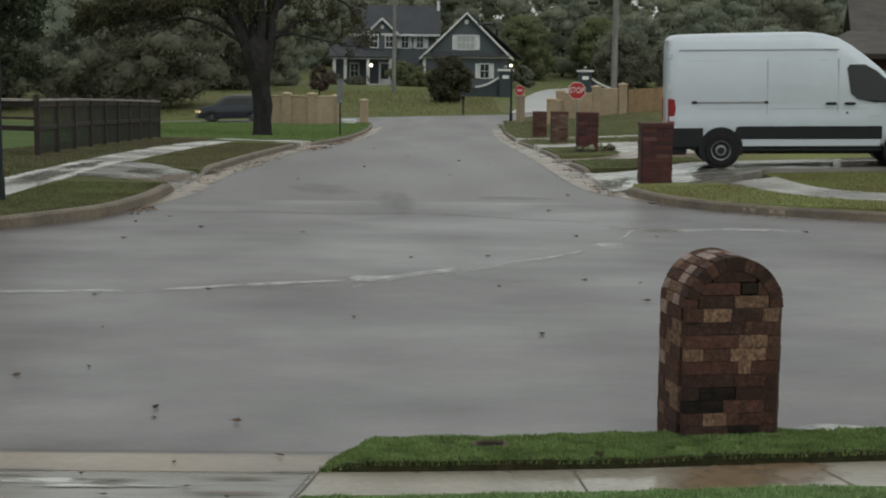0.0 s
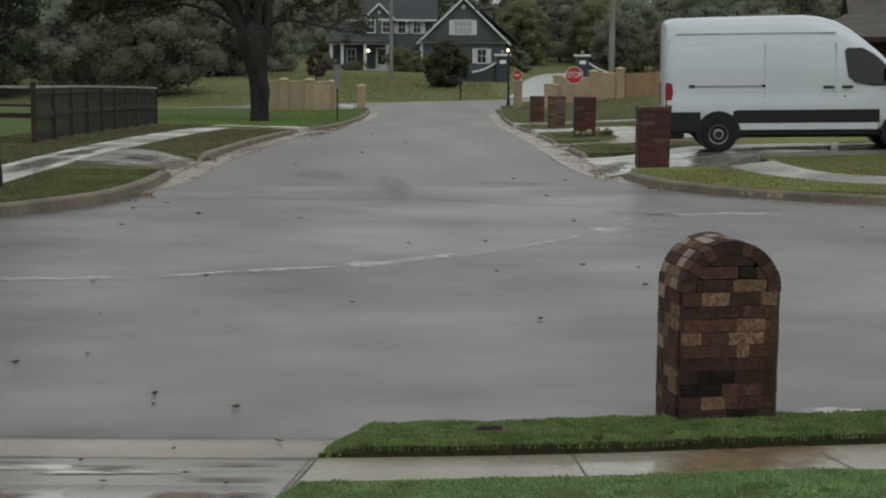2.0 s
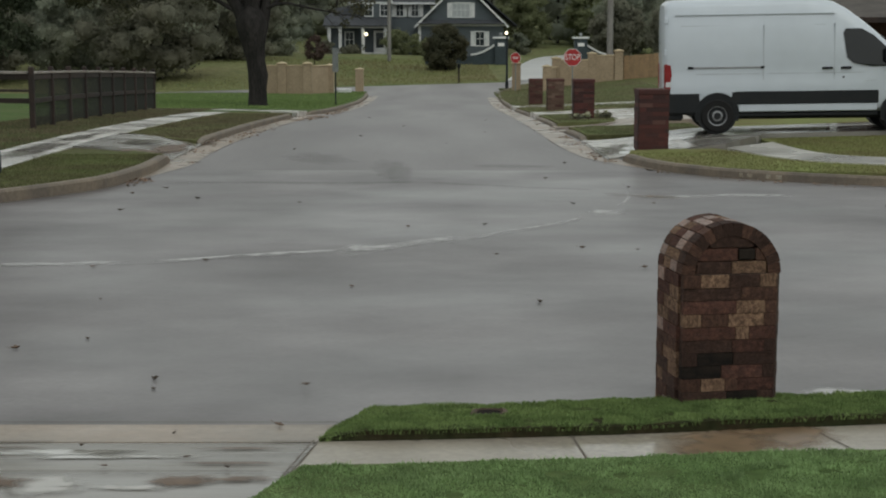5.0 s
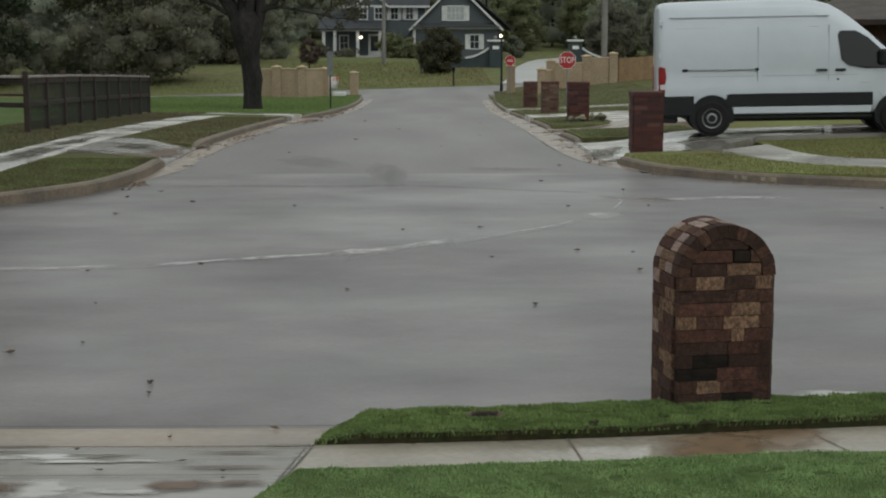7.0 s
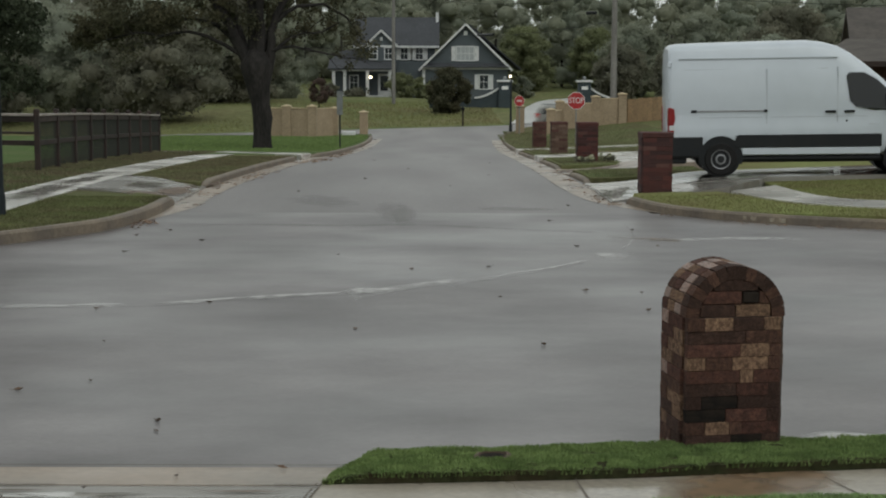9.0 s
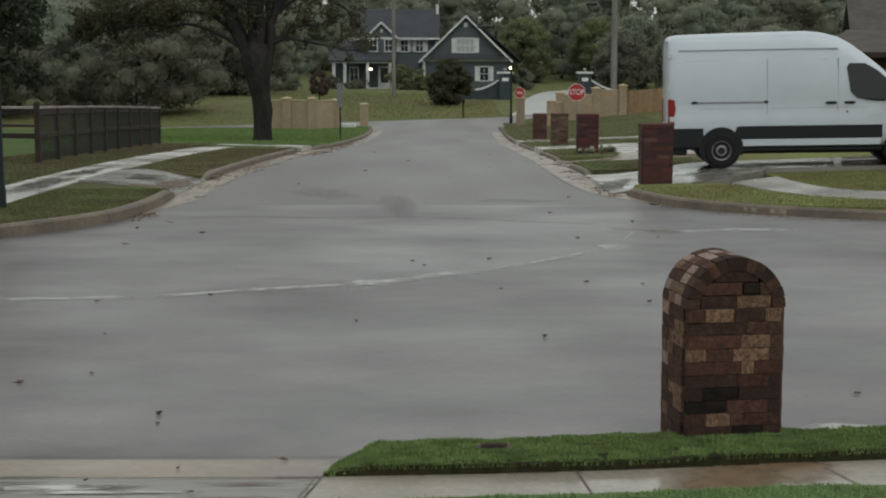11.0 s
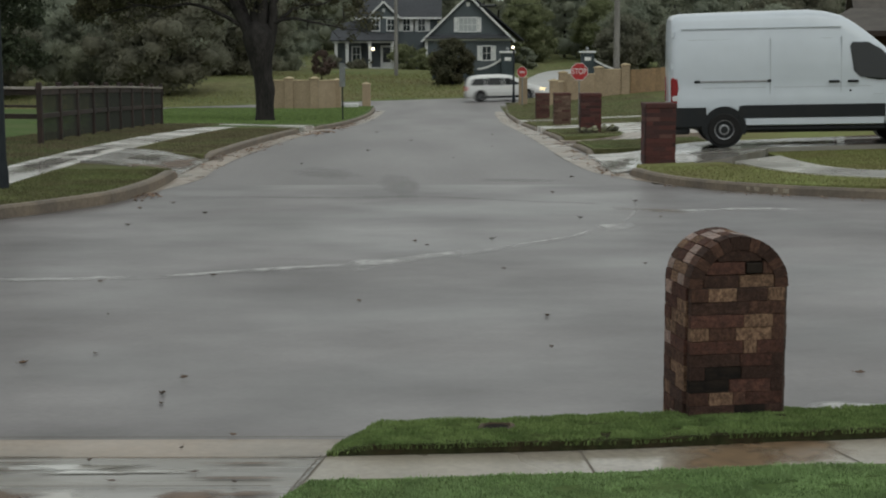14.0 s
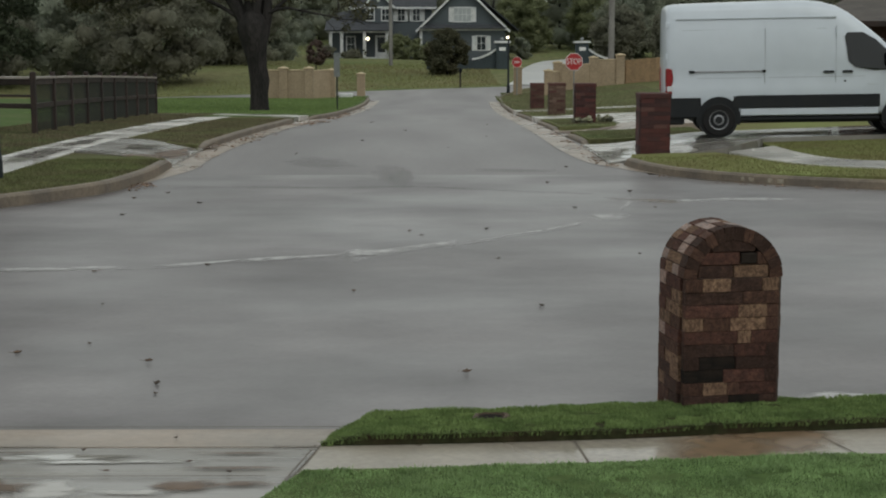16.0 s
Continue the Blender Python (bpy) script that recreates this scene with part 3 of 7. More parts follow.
for y0, x0, x1 in ((9.03, -9, -0.6), (7.68, -9, -0.9), (8.505, -0.95, -0.66), (8.505, -9, -2.2)):
    loft("joint", [(x0, y0), (x1, y0)], [(x0, y0 + 0.014), (x1, y0 + 0.014)], 1, lambda x, y: near_drive_z(x, y) + 0.018 + 0.006 * (y > 9), JOINT, fine=10, label="dark joint between concrete slabs", category="joint", kind="structure")
NEAR = [-0.66, -0.4, 0, 0.5, 1, 1.5, 2, 2.5, 3, 4, 6, 9, 14, 20]


def strip_edge(x):
    """Where the grass strip meets the pavement."""
    return 8.33 + 0.075 * x + 0.025 * x * x if x < 1.5 else 8.499 + 0.15 * (x - 1.5)


strip_near = [(x, strip_edge(x)) for x in NEAR]
strip_far = [(x + (0.12 if i == 0 else 0), (8.86 if i == 0 else 9.0 + 0.02 * min(i, 2)) + 0.13 * x) for i, x in enumerate(NEAR)]
loft("lawn_strip", strip_near, strip_far, 12, strip_z, SHADE_THATCH, skirt=0.3, fine=5, label="lush green grass strip beside the kerb", category="lawn", kind="structure")
kerb(curve_through([(-0.62, 8.62), (-0.45, 8.98), (0, 9.16), (1.5, 9.36), (4, 9.72), (9, 10.4), (20, 11.9)], 0.3), -1, "tan concrete kerb hidden behind grass", height=0.09, taper=0.3)
loft("pavement_near", [(x, strip_edge(x) + 0.05) for x in NEAR], [(x - (0.17 if i == 0 else 0), 7.2 + 0.14 * x) for i, x in enumerate(NEAR)], 4, lambda x, y: 0.112, PATH_NEAR, skirt=0.2, fine=4, label="damp pale concrete pavement with brown stain", category="pavement", kind="structure")
for jx, dx in ((-0.665, -0.17), (-0.695, -0.17), (0.75, 0.10), (2.11, 0.32), (3.6, 0.3)):
    y0 = 8.4 + 0.14 * jx
    loft("joint", [(jx, y0), (jx + dx, y0 - 1.08)], [(jx + 0.011, y0), (jx + dx + 0.011, y0 - 1.08)], 1, lambda x, y: 0.116, JOINT, label="dark joint between concrete slabs", category="joint", kind="structure")
loft("lawn_near", [(-2.6, 2.0), (-1.25, 5.6), (-0.88, 7.0), (-0.69, 7.54), (0.05, 7.60), (1.25, 7.74), (2.35, 7.87), (4, 8.1), (8, 8.7), (20, 10.4)], [(-2.6, -30), (-1.25, -30), (0, -30), (1, -30), (2, -30), (3, -30), (5, -30), (8, -30), (14, -30), (24, -30)], 40, lawn_z, LAWN, skirt=0.3, fine=4, label="mown green lawn in the foreground", category="lawn", kind="structure")
loft("lawn_behind", [(-75, 3.9), (-9, 3.9)], [(-75, -30), (-9, -30)], 10, lambda x, y: 0.1, LAWN, skirt=0.3, fine=10, label="green lawn across the driveway", category="lawn", kind="structure")
loft("driveway_behind", [(-9.0, 2.0), (-2.6, 2.0)], [(-9.0, -30), (-2.6, -30)], 10, lambda x, y: 0.1, DRIVE_WET, skirt=0.3, fine=3, label="wet concrete driveway up to the house", category="driveway", kind="structure")


# ---- seams, stains and painted wet sheen on the street ----
def faded(name, verts, faces, fade, material, label):
    """A thin film whose fade runs from 1 where it is full to 0 at its rim."""
    ob = solid(name, verts, faces, material)
    at = ob.data.attributes.new("fade", "FLOAT", "POINT")
    at.data.foreach_set("value", [float(v) for v in fade])
    if ob.data.polygons[0].normal.z < 0:
        ob.data.flip_normals()
    ob.visible_shadow = False
    return tagged(ob, label, name.replace("_", " "), kind="structure")


def streak(points, width, material, label):
    line = curve_through(points, 0.12)
    verts, faces, fade = [], [], []
    for i, p in enumerate(line):
        w = width * (0.55 + 1.9 * abs(noise.noise((p[0] * 1.7, p[1] * 1.7, 1))))
        y = p[1] + 0.04 * noise.noise((p[0] * 3, 5, p[1])) + 0.09 * noise.noise((p[0] * 0.9, 8, p[1] * 0.9))
        k = 1.3 * (0.85 + 0.8 * noise.noise((p[0] * 1.6, p[1] * 1.6, 4))) * min(1, i / 3, (len(line) - 1 - i) / 3)
        for f, v in ((0.45, 0), (0.2, k), (-1, 0)):
            verts.append((p[0], y + f * w, road_z(p[0], y + f * w) + 0.004))
            fade.append(v)
    for i in range(len(line) - 1):
        for k in (0, 1):
            a = i * 3 + k
            faces.append((a, a + 1, a + 4, a + 3))
    faded("seam", verts, faces, fade, material, label)


WORN = "pale worn joint across the street"
streak([(-6.5, 15.35), (-4.5, 15.46), (-3.82, 15.5), (-3.15, 15.63)], 0.26, PALE, WORN)
streak([(-3.0, 15.68), (-2.15, 16.06), (-0.98, 16.53)], 0.16, PALE, WORN)
streak([(-1.1, 16.48), (-0.49, 16.83), (-0.05, 17.28), (0.3, 17.5)], 0.5, PALE, WORN)
streak([(0.2, 17.45), (0.47, 17.61), (0.965, 18.2), (1.57, 18.9), (1.9, 19.44)], 0.22, PALE, WORN)
streak([(1.95, 19.75), (2.12, 19.95), (2.35, 19.95), (2.6, 20.2)], 0.75, PALE, WORN)
streak([(2.45, 20.6), (2.7, 21.6), (2.85, 22.5), (2.92, 24.1)], 0.25, PALE, WORN)
streak([(2.9, 21.9), (3.6, 21.95), (4.3, 22.1), (5.2, 22.0)], 0.26, PALE, WORN)
streak([(-6.5, 15.2), (-4.5, 15.3), (-3.1, 15.48), (-2.1, 15.9), (-0.95, 16.36), (-0.4, 16.68), (0.05, 17.1), (0.55, 17.5), (1.05, 18.05), (1.6, 18.72), (1.92, 19.3)], 0.07, TAR, "dark crack along the worn joint")
streak([(-4.3, 23.7), (-3.7, 23.9), (-2.6, 23.85), (-1.6, 23.8), (-0.4, 23.9), (0.6, 23.5), (1.55, 23.1), (2.4, 22.8)], 0.24, TAR, "dark joint across the street")
streak([(2.4, 22.2), (2.9, 22.0), (3.5, 21.8)], 0.45, RUST_STAIN, "brown stain on the street")
# two pale streaks paint the wet gloss along the near kerb
streak([(-0.5, 9.35), (0.6, 9.5), (1.3, 9.6)], 0.3, PALE, "painted pale sheen line along the wet kerb")
streak([(2.3, 9.75), (3.2, 9.95), (4.5, 10.15)], 0.4, PALE, "painted pale sheen line along the wet kerb")


# ---- bricks ----
def unit_brick(material):
    bm = boxed(-0.5, 0.5, -0.5, 0.5, -0.5, 0.5)
    bmesh.ops.bevel(bm, geom=bm.edges[:], offset=0.028, segments=1, affect="EDGES")
    me = bpy.data.meshes.new("brick")
    bm.to_mesh(me)
    bm.free()
    return finish(me, material)


BRICK_MESHES = [unit_brick(m) for m in BRICKS]
RED_MESHES = [unit_brick(m) for m in RED_BRICKS]
WORN_MESHES = [unit_brick(m) for m in WORN_BRICKS]


def lay(mesh, parent, m, sx, sy, sz, name="brick"):
    ob = new(name, mesh)
    ob.parent = parent
    ob.matrix_basis = m @ Matrix.Diagonal((sx, sy, sz, 1))
    return ob


def course(parent, meshes, rnd, kinds, widths, z, h, m, depth=0.06):
    """One course of bricks along local x on a face at y = 0 that looks to -y."""
    x = 0.0
    for k, w in zip(kinds, widths):
        proud = rnd.uniform(0.0, 0.010)
        lay(meshes[k], parent, m @ pose(x + w / 2, depth / 2 - 0.012 - proud, z + h / 2, rnd.uniform(-0.8, 0.8), rnd.uniform(-0.5, 0.5), rnd.uniform(-1.2, 1.2)), w - 0.002, depth, h - 0.002)
        x += w


def random_course(rnd, length, unit, kinds, shift):
    widths, x = [], 0.0
    first = unit * shift
    while x < length - 0.02:
        w = min(first if not widths and shift else unit, length - x)
        if length - x - w < 0.05:
            w = length - x
        widths.append(w)
        x += w
    return [rnd.choice(kinds) for _ in widths], widths


def brick_mailbox(x, y, z, rz):
    """A brick post box with a barrel-vaulted top; the near face is laid course by course."""
    rnd = random.Random(4)
    W, D, h = 0.622, 0.50, 0.081
    ob = empty("brick_mailbox", x, y, z, rz, label="brown and tan brick mailbox with an arched top on grass", category="mailbox")
    spring = 10 * h + 0.12
    # 0 brown, 1 rust, 2 tan, 3 black, 4 dark brown, 5 rose paled by sky sheen
    rows = [((4, 3, 4), (0.29, 0.20, 0.11)), ((0, 2, 0, 1), (0.125, 0.155, 0.08, 0.24)), ((3, 1, 4), (0.255, 0.265, 0.08)), ((4, 3, 4), (0.095, 0.235, 0.27)),
            ((4, 1, 4), (0.32, 0.205, 0.075)), ((1, 2, 1), (0.34, 0.085, 0.175)), ((2, 0, 2, 0), (0.115, 0.175, 0.23, 0.08)), ((1, 2, 0), (0.34, 0.185, 0.075)),
            ((4, 0), (0.37, 0.23)), ((0, 2, 4, 2), (0.11, 0.18, 0.20, 0.11))]
    core = boxed(0.004, W - 0.004, 0.004, D - 0.004, -0.15, spring)
    part("core", core, MORTAR, ob)
    left = Matrix.Translation((0, D, 0)) @ pose(0, 0, 0, 0, 0, -90)
    right = Matrix.Translation((W, 0, 0)) @ pose(0, 0, 0, 0, 0, 90)
    back = Matrix.Translation((W, D, 0)) @ pose(0, 0, 0, 0, 0, 180)
    for i in range(-1, 10):
        zc = 0.12 + i * h
        kinds, widths = rows[i] if i >= 0 else ((0, 1, 4), (0.25, 0.25, 0.10))
        course(ob, BRICK_MESHES, rnd, kinds, widths, zc, h, pose(0, 0, 0))
        for m, length in ((left, D - 0.10), (right, D - 0.10), (back, W)):
            kinds, widths = random_course(rnd, length, 0.25, (0, 5, 1, 4, 2, 0, 1, 2), 0.5 if i % 2 else 0.9)
            course(ob, BRICK_MESHES, rnd, kinds, widths, zc, h, m @ pose(0.05 if length < W else 0, 0, 0))
    # vault: voussoirs in rows from front to back
    R, t = W / 2 + 0.004, 0.085
    bm = bmesh.new()
    bmesh.ops.create_cone(bm, cap_ends=True, segments=32, radius1=R - 0.006, radius2=R - 0.006, depth=D - 0.06, matrix=pose(W / 2, D / 2 + 0.028, spring, 90))
    part("vault_core", bm, MORTAR, ob)
    n = 14
    lengths = (0.12, 0.13, 0.13, 0.12)
    for k in range(n):
        a = math.pi * (k + 0.5) / n
        y0 = 0.0
        for j, ln in enumerate(lengths):
            kind = rnd.choice((5, 2, 5, 0, 5, 1)) if j else (0, 4, 0, 4, 4, 0, 4, 4, 4, 0, 4, 0, 4, 0)[k]
            m = Matrix.Translation((W / 2, y0 + ln / 2, spring)) @ pose(0, 0, 0, 0, 90 - math.degrees(a), 0) @ pose(0, 0, R - t / 2 + rnd.uniform(0, 0.004))
            lay(BRICK_MESHES[kind], ob, m, math.pi * (R - 0.01) / n - 0.004, ln - 0.008 + (0.008 if j == 0 else 0), t)
            y0 += ln
    # infill bricks under the front arch, with the small dark slot
    for zc, items in ((0.0, ((4, 0.085, 0.225), (2, 0.31, 0.225))), (h, ((1, 0.10, 0.25), (0, 0.46, 0.07))), (2 * h, ((4, 0.17, 0.28),))):
        for kind, x0, w in items:
            lay(BRICK_MESHES[kind], ob, pose(x0 + w / 2, 0.036, spring + zc + h / 2), w - 0.005, 0.06, h - 0.005)
    part("slot", boxed(0.355, 0.455, -0.006, 0.03, spring + h + 0.01, spring + 2 * h - 0.008, 0.004), BRICKS[3], ob, "dark slot")
    return ob


brick_mailbox(1.50, 9.17, -0.02, 9.0)


def brick_pillar(meshes, kinds_a, kinds_b, label, cap=RED_BRICKS[0]):
    rnd = random.Random(9)
    W, h, n = 0.56, 0.081, 13
    ob = empty("brick_pillar", 0, 0, 0, label=label, category="pillar", group="mailbox pillars along the street")
    part("core", boxed(0.012, W - 0.012, 0.012, W - 0.012, -0.3, n * h), MORTAR_RED, ob)
    faces = [pose(0, 0, 0), Matrix.Translation((0, W, 0)) @ pose(0, 0, 0, 0, 0, -90), Matrix.Translation((W, 0, 0)) @ pose(0, 0, 0, 0, 0, 90), Matrix.Translation((W, W, 0)) @ pose(0, 0, 0, 0, 0, 180)]
    for i in range(n):
        for f, m in enumerate(faces):
            kinds, widths = random_course(rnd, W if f in (0, 3) else W - 0.1, 0.25, kinds_a if i % 4 == 2 else kinds_b, 0.5 if (i + f) % 2 else 1.0)
            course(ob, meshes, rnd, kinds, widths, i * h, h, m @ pose(0.0 if f in (0, 3) else 0.05, 0, 0))
    bm = boxed(-0.02, W + 0.02, -0.02, W + 0.02, n * h, n * h + 0.10, 0.012)
    part("cap", bm, cap, ob)
    return ob


PILLARS = "dark red brick mailbox pillar with a flat cap"
pillar = brick_pillar(RED_MESHES, (0, 0, 1, 1, 1, 0, 0, 2), (0, 1, 1, 0), PILLARS)
pillar.matrix_basis = pose(3.85, 29.05, land_z(4.1, 29.3) - 0.02, 0, 0, 2)
brown_pillar = brick_pillar(WORN_MESHES, (1, 0, 1, 2), (0, 0, 1, 0), "weathered pale brown brick mailbox pillar with a flat cap", WORN_BRICKS[2])
brown_pillar.matrix_basis = pose(3.93, 54.2, land_z(4.2, 54.5) - 0.02, 0, 0, 1)
copy_thing(pillar, pose(3.88, 43.2, land_z(4.18, 43.5) - 0.02, 0, 0, 1))
dull_pillar = brick_pillar(WORN_MESHES, (2, 0, 2, 0), (2, 2, 0, 2), "dull brown brick mailbox pillar with a flat cap", WORN_BRICKS[2])
dull_pillar.matrix_basis = pose(4.05, 66.9, land_z(4.35, 67.2) - 0.02, 0, 0, 1)


# ---- vehicles ----
def shell(stations, rings, material, name, parent, smooth=True, label=""):
    """A closed hull from cross-sections: stations of x, and for each a list of (y, z) round half the section, mirrored."""
    bm = bmesh.new()
    loops = []
    for x, half in zip(stations, rings):
        pts = [(x, -y, z) for y, z in half] + [(x, y, z) for y, z in reversed(half)]
        loops.append([bm.verts.new(p) for p in pts])
    n = len(loops[0])
    for a, b in zip(loops, loops[1:]):
        for k in range(n):
            bm.faces.new((a[k], a[(k + 1) % n], b[(k + 1) % n], b[k]))
    bm.faces.new(loops[0]), bm.faces.new(loops[-1])
    return part(name, bm, material, parent, label, smooth)


def wheel(parent, x, y, z, r, w, rim=STEEL, name="wheel"):
    """An upright wheel whose axle lies along y; the outer side looks away from the vehicle."""
    s = -1 if y < 0 else 1
    bm = bmesh.new()
    prof = [(r * 0.60, -w / 2), (r * 0.93, -w / 2), (r, -w / 2 + 0.03), (r, w / 2 - 0.03), (r * 0.93, w / 2), (r * 0.60, w / 2)]
    seg = 28
    loops = [[bm.verts.new((pr * math.cos(2 * math.pi * k / seg), pw, pr * math.sin(2 * math.pi * k / seg))) for k in range(seg)] for pr, pw in prof]
    for a, b in zip(loops, loops[1:] + loops[:1]):
        for k in range(seg):
            bm.faces.new((a[k], a[(k + 1) % seg], b[(k + 1) % seg], b[k]))
    ob = part(name, bm, TYRE, parent, smooth=False)
    ob.matrix_basis = pose(x, y, z)
    bm = bmesh.new()
    prof = [(r * 0.61, w / 2 - 0.005), (r * 0.57, w / 2 - 0.01), (r * 0.52, w / 2 - 0.05), (r * 0.34, w / 2 - 0.055), (r * 0.30, w / 2 - 0.02), (r * 0.16, w / 2 - 0.01), (0.001, w / 2 - 0.01)]
    loops = [[bm.verts.new((pr * math.cos(2 * math.pi * k / seg), s * pw, pr * math.sin(2 * math.pi * k / seg))) for k in range(seg)] for pr, pw in prof]
    for a, b in zip(loops, loops[1:]):
        for k in range(seg):
            bm.faces.new((a[k], a[(k + 1) % seg], b[(k + 1) % seg], b[k]))
    part("rim", bm, rim, ob, smooth=False)
    for k in range(8):
        a = 2 * math.pi * k / 8
        bm = bmesh.new()
        tube(bm, (r * 0.44 * math.cos(a), s * (w / 2 - 0.052), r * 0.44 * math.sin(a)), (r * 0.44 * math.cos(a), s * (w / 2 - 0.046), r * 0.44 * math.sin(a)), 0.028, 0.028, 6)
        part("rim_hole", bm, BLACK_PLASTIC, ob)
    bm = bmesh.new()
    tube(bm, (0, s * (w / 2 - 0.012), 0), (0, s * (w / 2 - 0.002), 0), r * 0.22, r * 0.2, 14)
    part("hub_cap", bm, BLACK_PLASTIC, ob)
    return ob


def arch_ring(parent, x, y, z, r0, r1, material, name="wheel_arch", depth=0.05, start=-18, sweep=216):
    bm = bmesh.new()
    s = -1 if y < 0 else 1
    seg = 20
    rows = []
    for k in range(seg + 1):
        a = math.radians(start + sweep * k / seg)
        c, d = math.cos(a), math.sin(a)
        rows.append([bm.verts.new((x + r0 * c, y, z + r0 * d)), bm.verts.new((x + r1 * c, y, z + r1 * d)), bm.verts.new((x + r1 * c, y - s * depth, z + r1 * d)), bm.verts.new((x + r0 * c, y - s * depth, z + r0 * d))])
    for a, b in zip(rows, rows[1:]):
        for k in range(4):
            bm.faces.new((a[k], a[(k + 1) % 4], b[(k + 1) % 4], b[k]))
    bm.faces.new(rows[0]), bm.faces.new(rows[-1])
    return part(name, bm, material, parent)


def cargo_van(x, y, z, rz, ry):
    """A tall white cargo van: x forward from its tail, its near side at negative y."""
    ob = empty("cargo_van", x, y, z, rz, 0, ry, label="white high-roof cargo van parked on a wet driveway", category="van")
    st = [0.12, 0.14, 0.2, 0.34, 0.9, 1.6, 2.2, 2.95, 3.3, 3.57, 3.83, 4.11, 4.41, 4.72, 5.02, 5.3, 5.58, 5.8, 5.92, 5.96]
    top = [2.60, 2.68, 2.725, 2.745, 2.76, 2.77, 2.78, 2.785, 2.745, 2.67, 2.52, 2.31, 2.06, 1.78, 1.48, 1.32, 1.22, 1.08, 0.90, 0.78]
    rings = []
    for s, t in zip(st, top):
        w = 1.03
        if s < 0.2:
            w = 0.985 + 0.035 * ((s - 0.12) / 0.08) ** 0.5
        if s > 5.0:
            w = 1.03 - 0.30 * ((s - 5.0) / 0.96) ** 2
        low = 0.42 if s < 5.5 else 0.36
        z = lambda f: low + (t - low) * f
        full = t > 2.3
        k = min(1.0, max(0.0, (t - 1.1) / 1.6))
        rings.append([(0.02, low), (w * 0.90, low), (w * 0.985, low + 0.10), (w, low + 0.32), (w * 1.0, low + 0.45 if t > 1.3 else z(0.55)), *(((w * 1.010, 1.04), (w * 0.974, 1.20), (w * 1.0, 1.40)) if t > 2.2 else ((w, z(0.565)), (w, z(0.58)), (w, z(0.60)))), (w * (1.0 - 0.01 * k), z(0.68 if t > 2.2 else 0.62)),
                      (w * (0.985 - 0.02 * k), z(0.76 if t > 2.2 else 0.72)), (w * (0.965 - 0.04 * k), z(0.84)), (w * (0.93 - 0.04 * k), z(0.92)), (w * (0.88 - 0.05 * k), z(0.965)), (w * (0.74 - 0.04 * k), z(0.99)), (w * 0.4, z(0.998)), (0.02, t)])
    shell(st, rings, WHITE, "body", ob)
    side = -1.03
    # dark lower cladding with a white sill between
    part("side_cladding", boxed(1.47, 4.45, side - 0.014, side + 0.06, 0.585, 0.85, 0.012), BLACK_PLASTIC, ob)
    part("side_cladding", boxed(1.55, 4.45, -side - 0.06, -side + 0.014, 0.56, 0.82, 0.012), BLACK_PLASTIC, ob)
    part("sill", boxed(1.62, 4.42, side - 0.006, side + 0.08, 0.435, 0.578, 0.015), WHITE, ob)
    part("underframe", boxed(0.7, 5.3, -0.8, 0.8, 0.27, 0.46, 0.03), BLACK_PLASTIC, ob)
    # black strip added for the line of shade beneath the sill
    part("sill_shadow_rail", boxed(1.6, 4.45, side + 0.03, side + 0.12, 0.335, 0.398, 0.01), BLACK_PLASTIC, ob)
    bm = boxed(0.04, 0.86, -1.045, 1.045, 0.38, 0.85, 0.05)
    box(bm, 0.06, 0.5, -0.95, 0.95, 0.26, 0.44, 0.04)
    part("rear_bumper", bm, BLACK_PLASTIC, ob)
    bm = boxed(5.5, 6.02, -0.86, 0.86, 0.28, 0.62, 0.08)
    part("front_bumper", bm, BLACK_PLASTIC, ob)
    for wy in (-1, 1):
        for wx in (1.19, 4.94):
            bm = bmesh.new()
            tube(bm, (wx, wy * 0.55, 0.38), (wx, wy * 1.036, 0.38), 0.40, 0.40, 28)
            part("wheel_housing", bm, BLACK_PLASTIC, ob)
            arch_ring(ob, wx, wy * 1.05, 0.38, 0.395, 0.45, BLACK_PLASTIC)
            arch_ring(ob, wx, wy * 1.044, 0.38, 0.46, 0.61, WHITE, "arch_flare", 0.06, 52, 76)
            wheel(ob, wx, wy * 0.955, 0.355, 0.338, 0.25)
    # window of the front door, a touch proud of the panel
    def pane(name, pts, off, material):
        for sgn in (-1, 1):
            bm = bmesh.new()
            a = [bm.verts.new((px, sgn * (py + off), pz)) for px, py, pz in pts]
            b = [bm.verts.new((px, sgn * (py - 0.03), pz)) for px, py, pz in pts]
            bm.faces.new(a), bm.faces.new(b)
            for i in range(len(a)):
                j = (i + 1) % len(a)
                bm.faces.new((a[i], a[j], b[j], b[i]))
            part(name, bm, material, ob)
    pane("door_window", [(3.80, 1.012, 1.52), (3.72, 0.992, 2.02), (3.77, 0.985, 2.10), (4.08, 0.982, 2.10), (4.33, 0.98, 1.96), (4.70, 0.995, 1.62), (4.90, 1.012, 1.42), (4.82, 1.02, 1.33), (4.3, 1.02, 1.33), (3.93, 1.02, 1.40)], 0.03, GLASS_DARK)
    bm = bmesh.new()
    vs = [bm.verts.new(p) for p in ((4.50, -0.80, 1.93), (4.50, 0.80, 1.93), (5.02, 0.86, 1.455), (5.02, -0.86, 1.455))]
    f = bm.faces.new(vs)
    r = bmesh.ops.extrude_face_region(bm, geom=[f])
    bmesh.ops.translate(bm, vec=(0.03, 0, 0.03), verts=[v for v in r["geom"] if isinstance(v, bmesh.types.BMVert)])
    part("windscreen", bm, GLASS_DARK, ob)
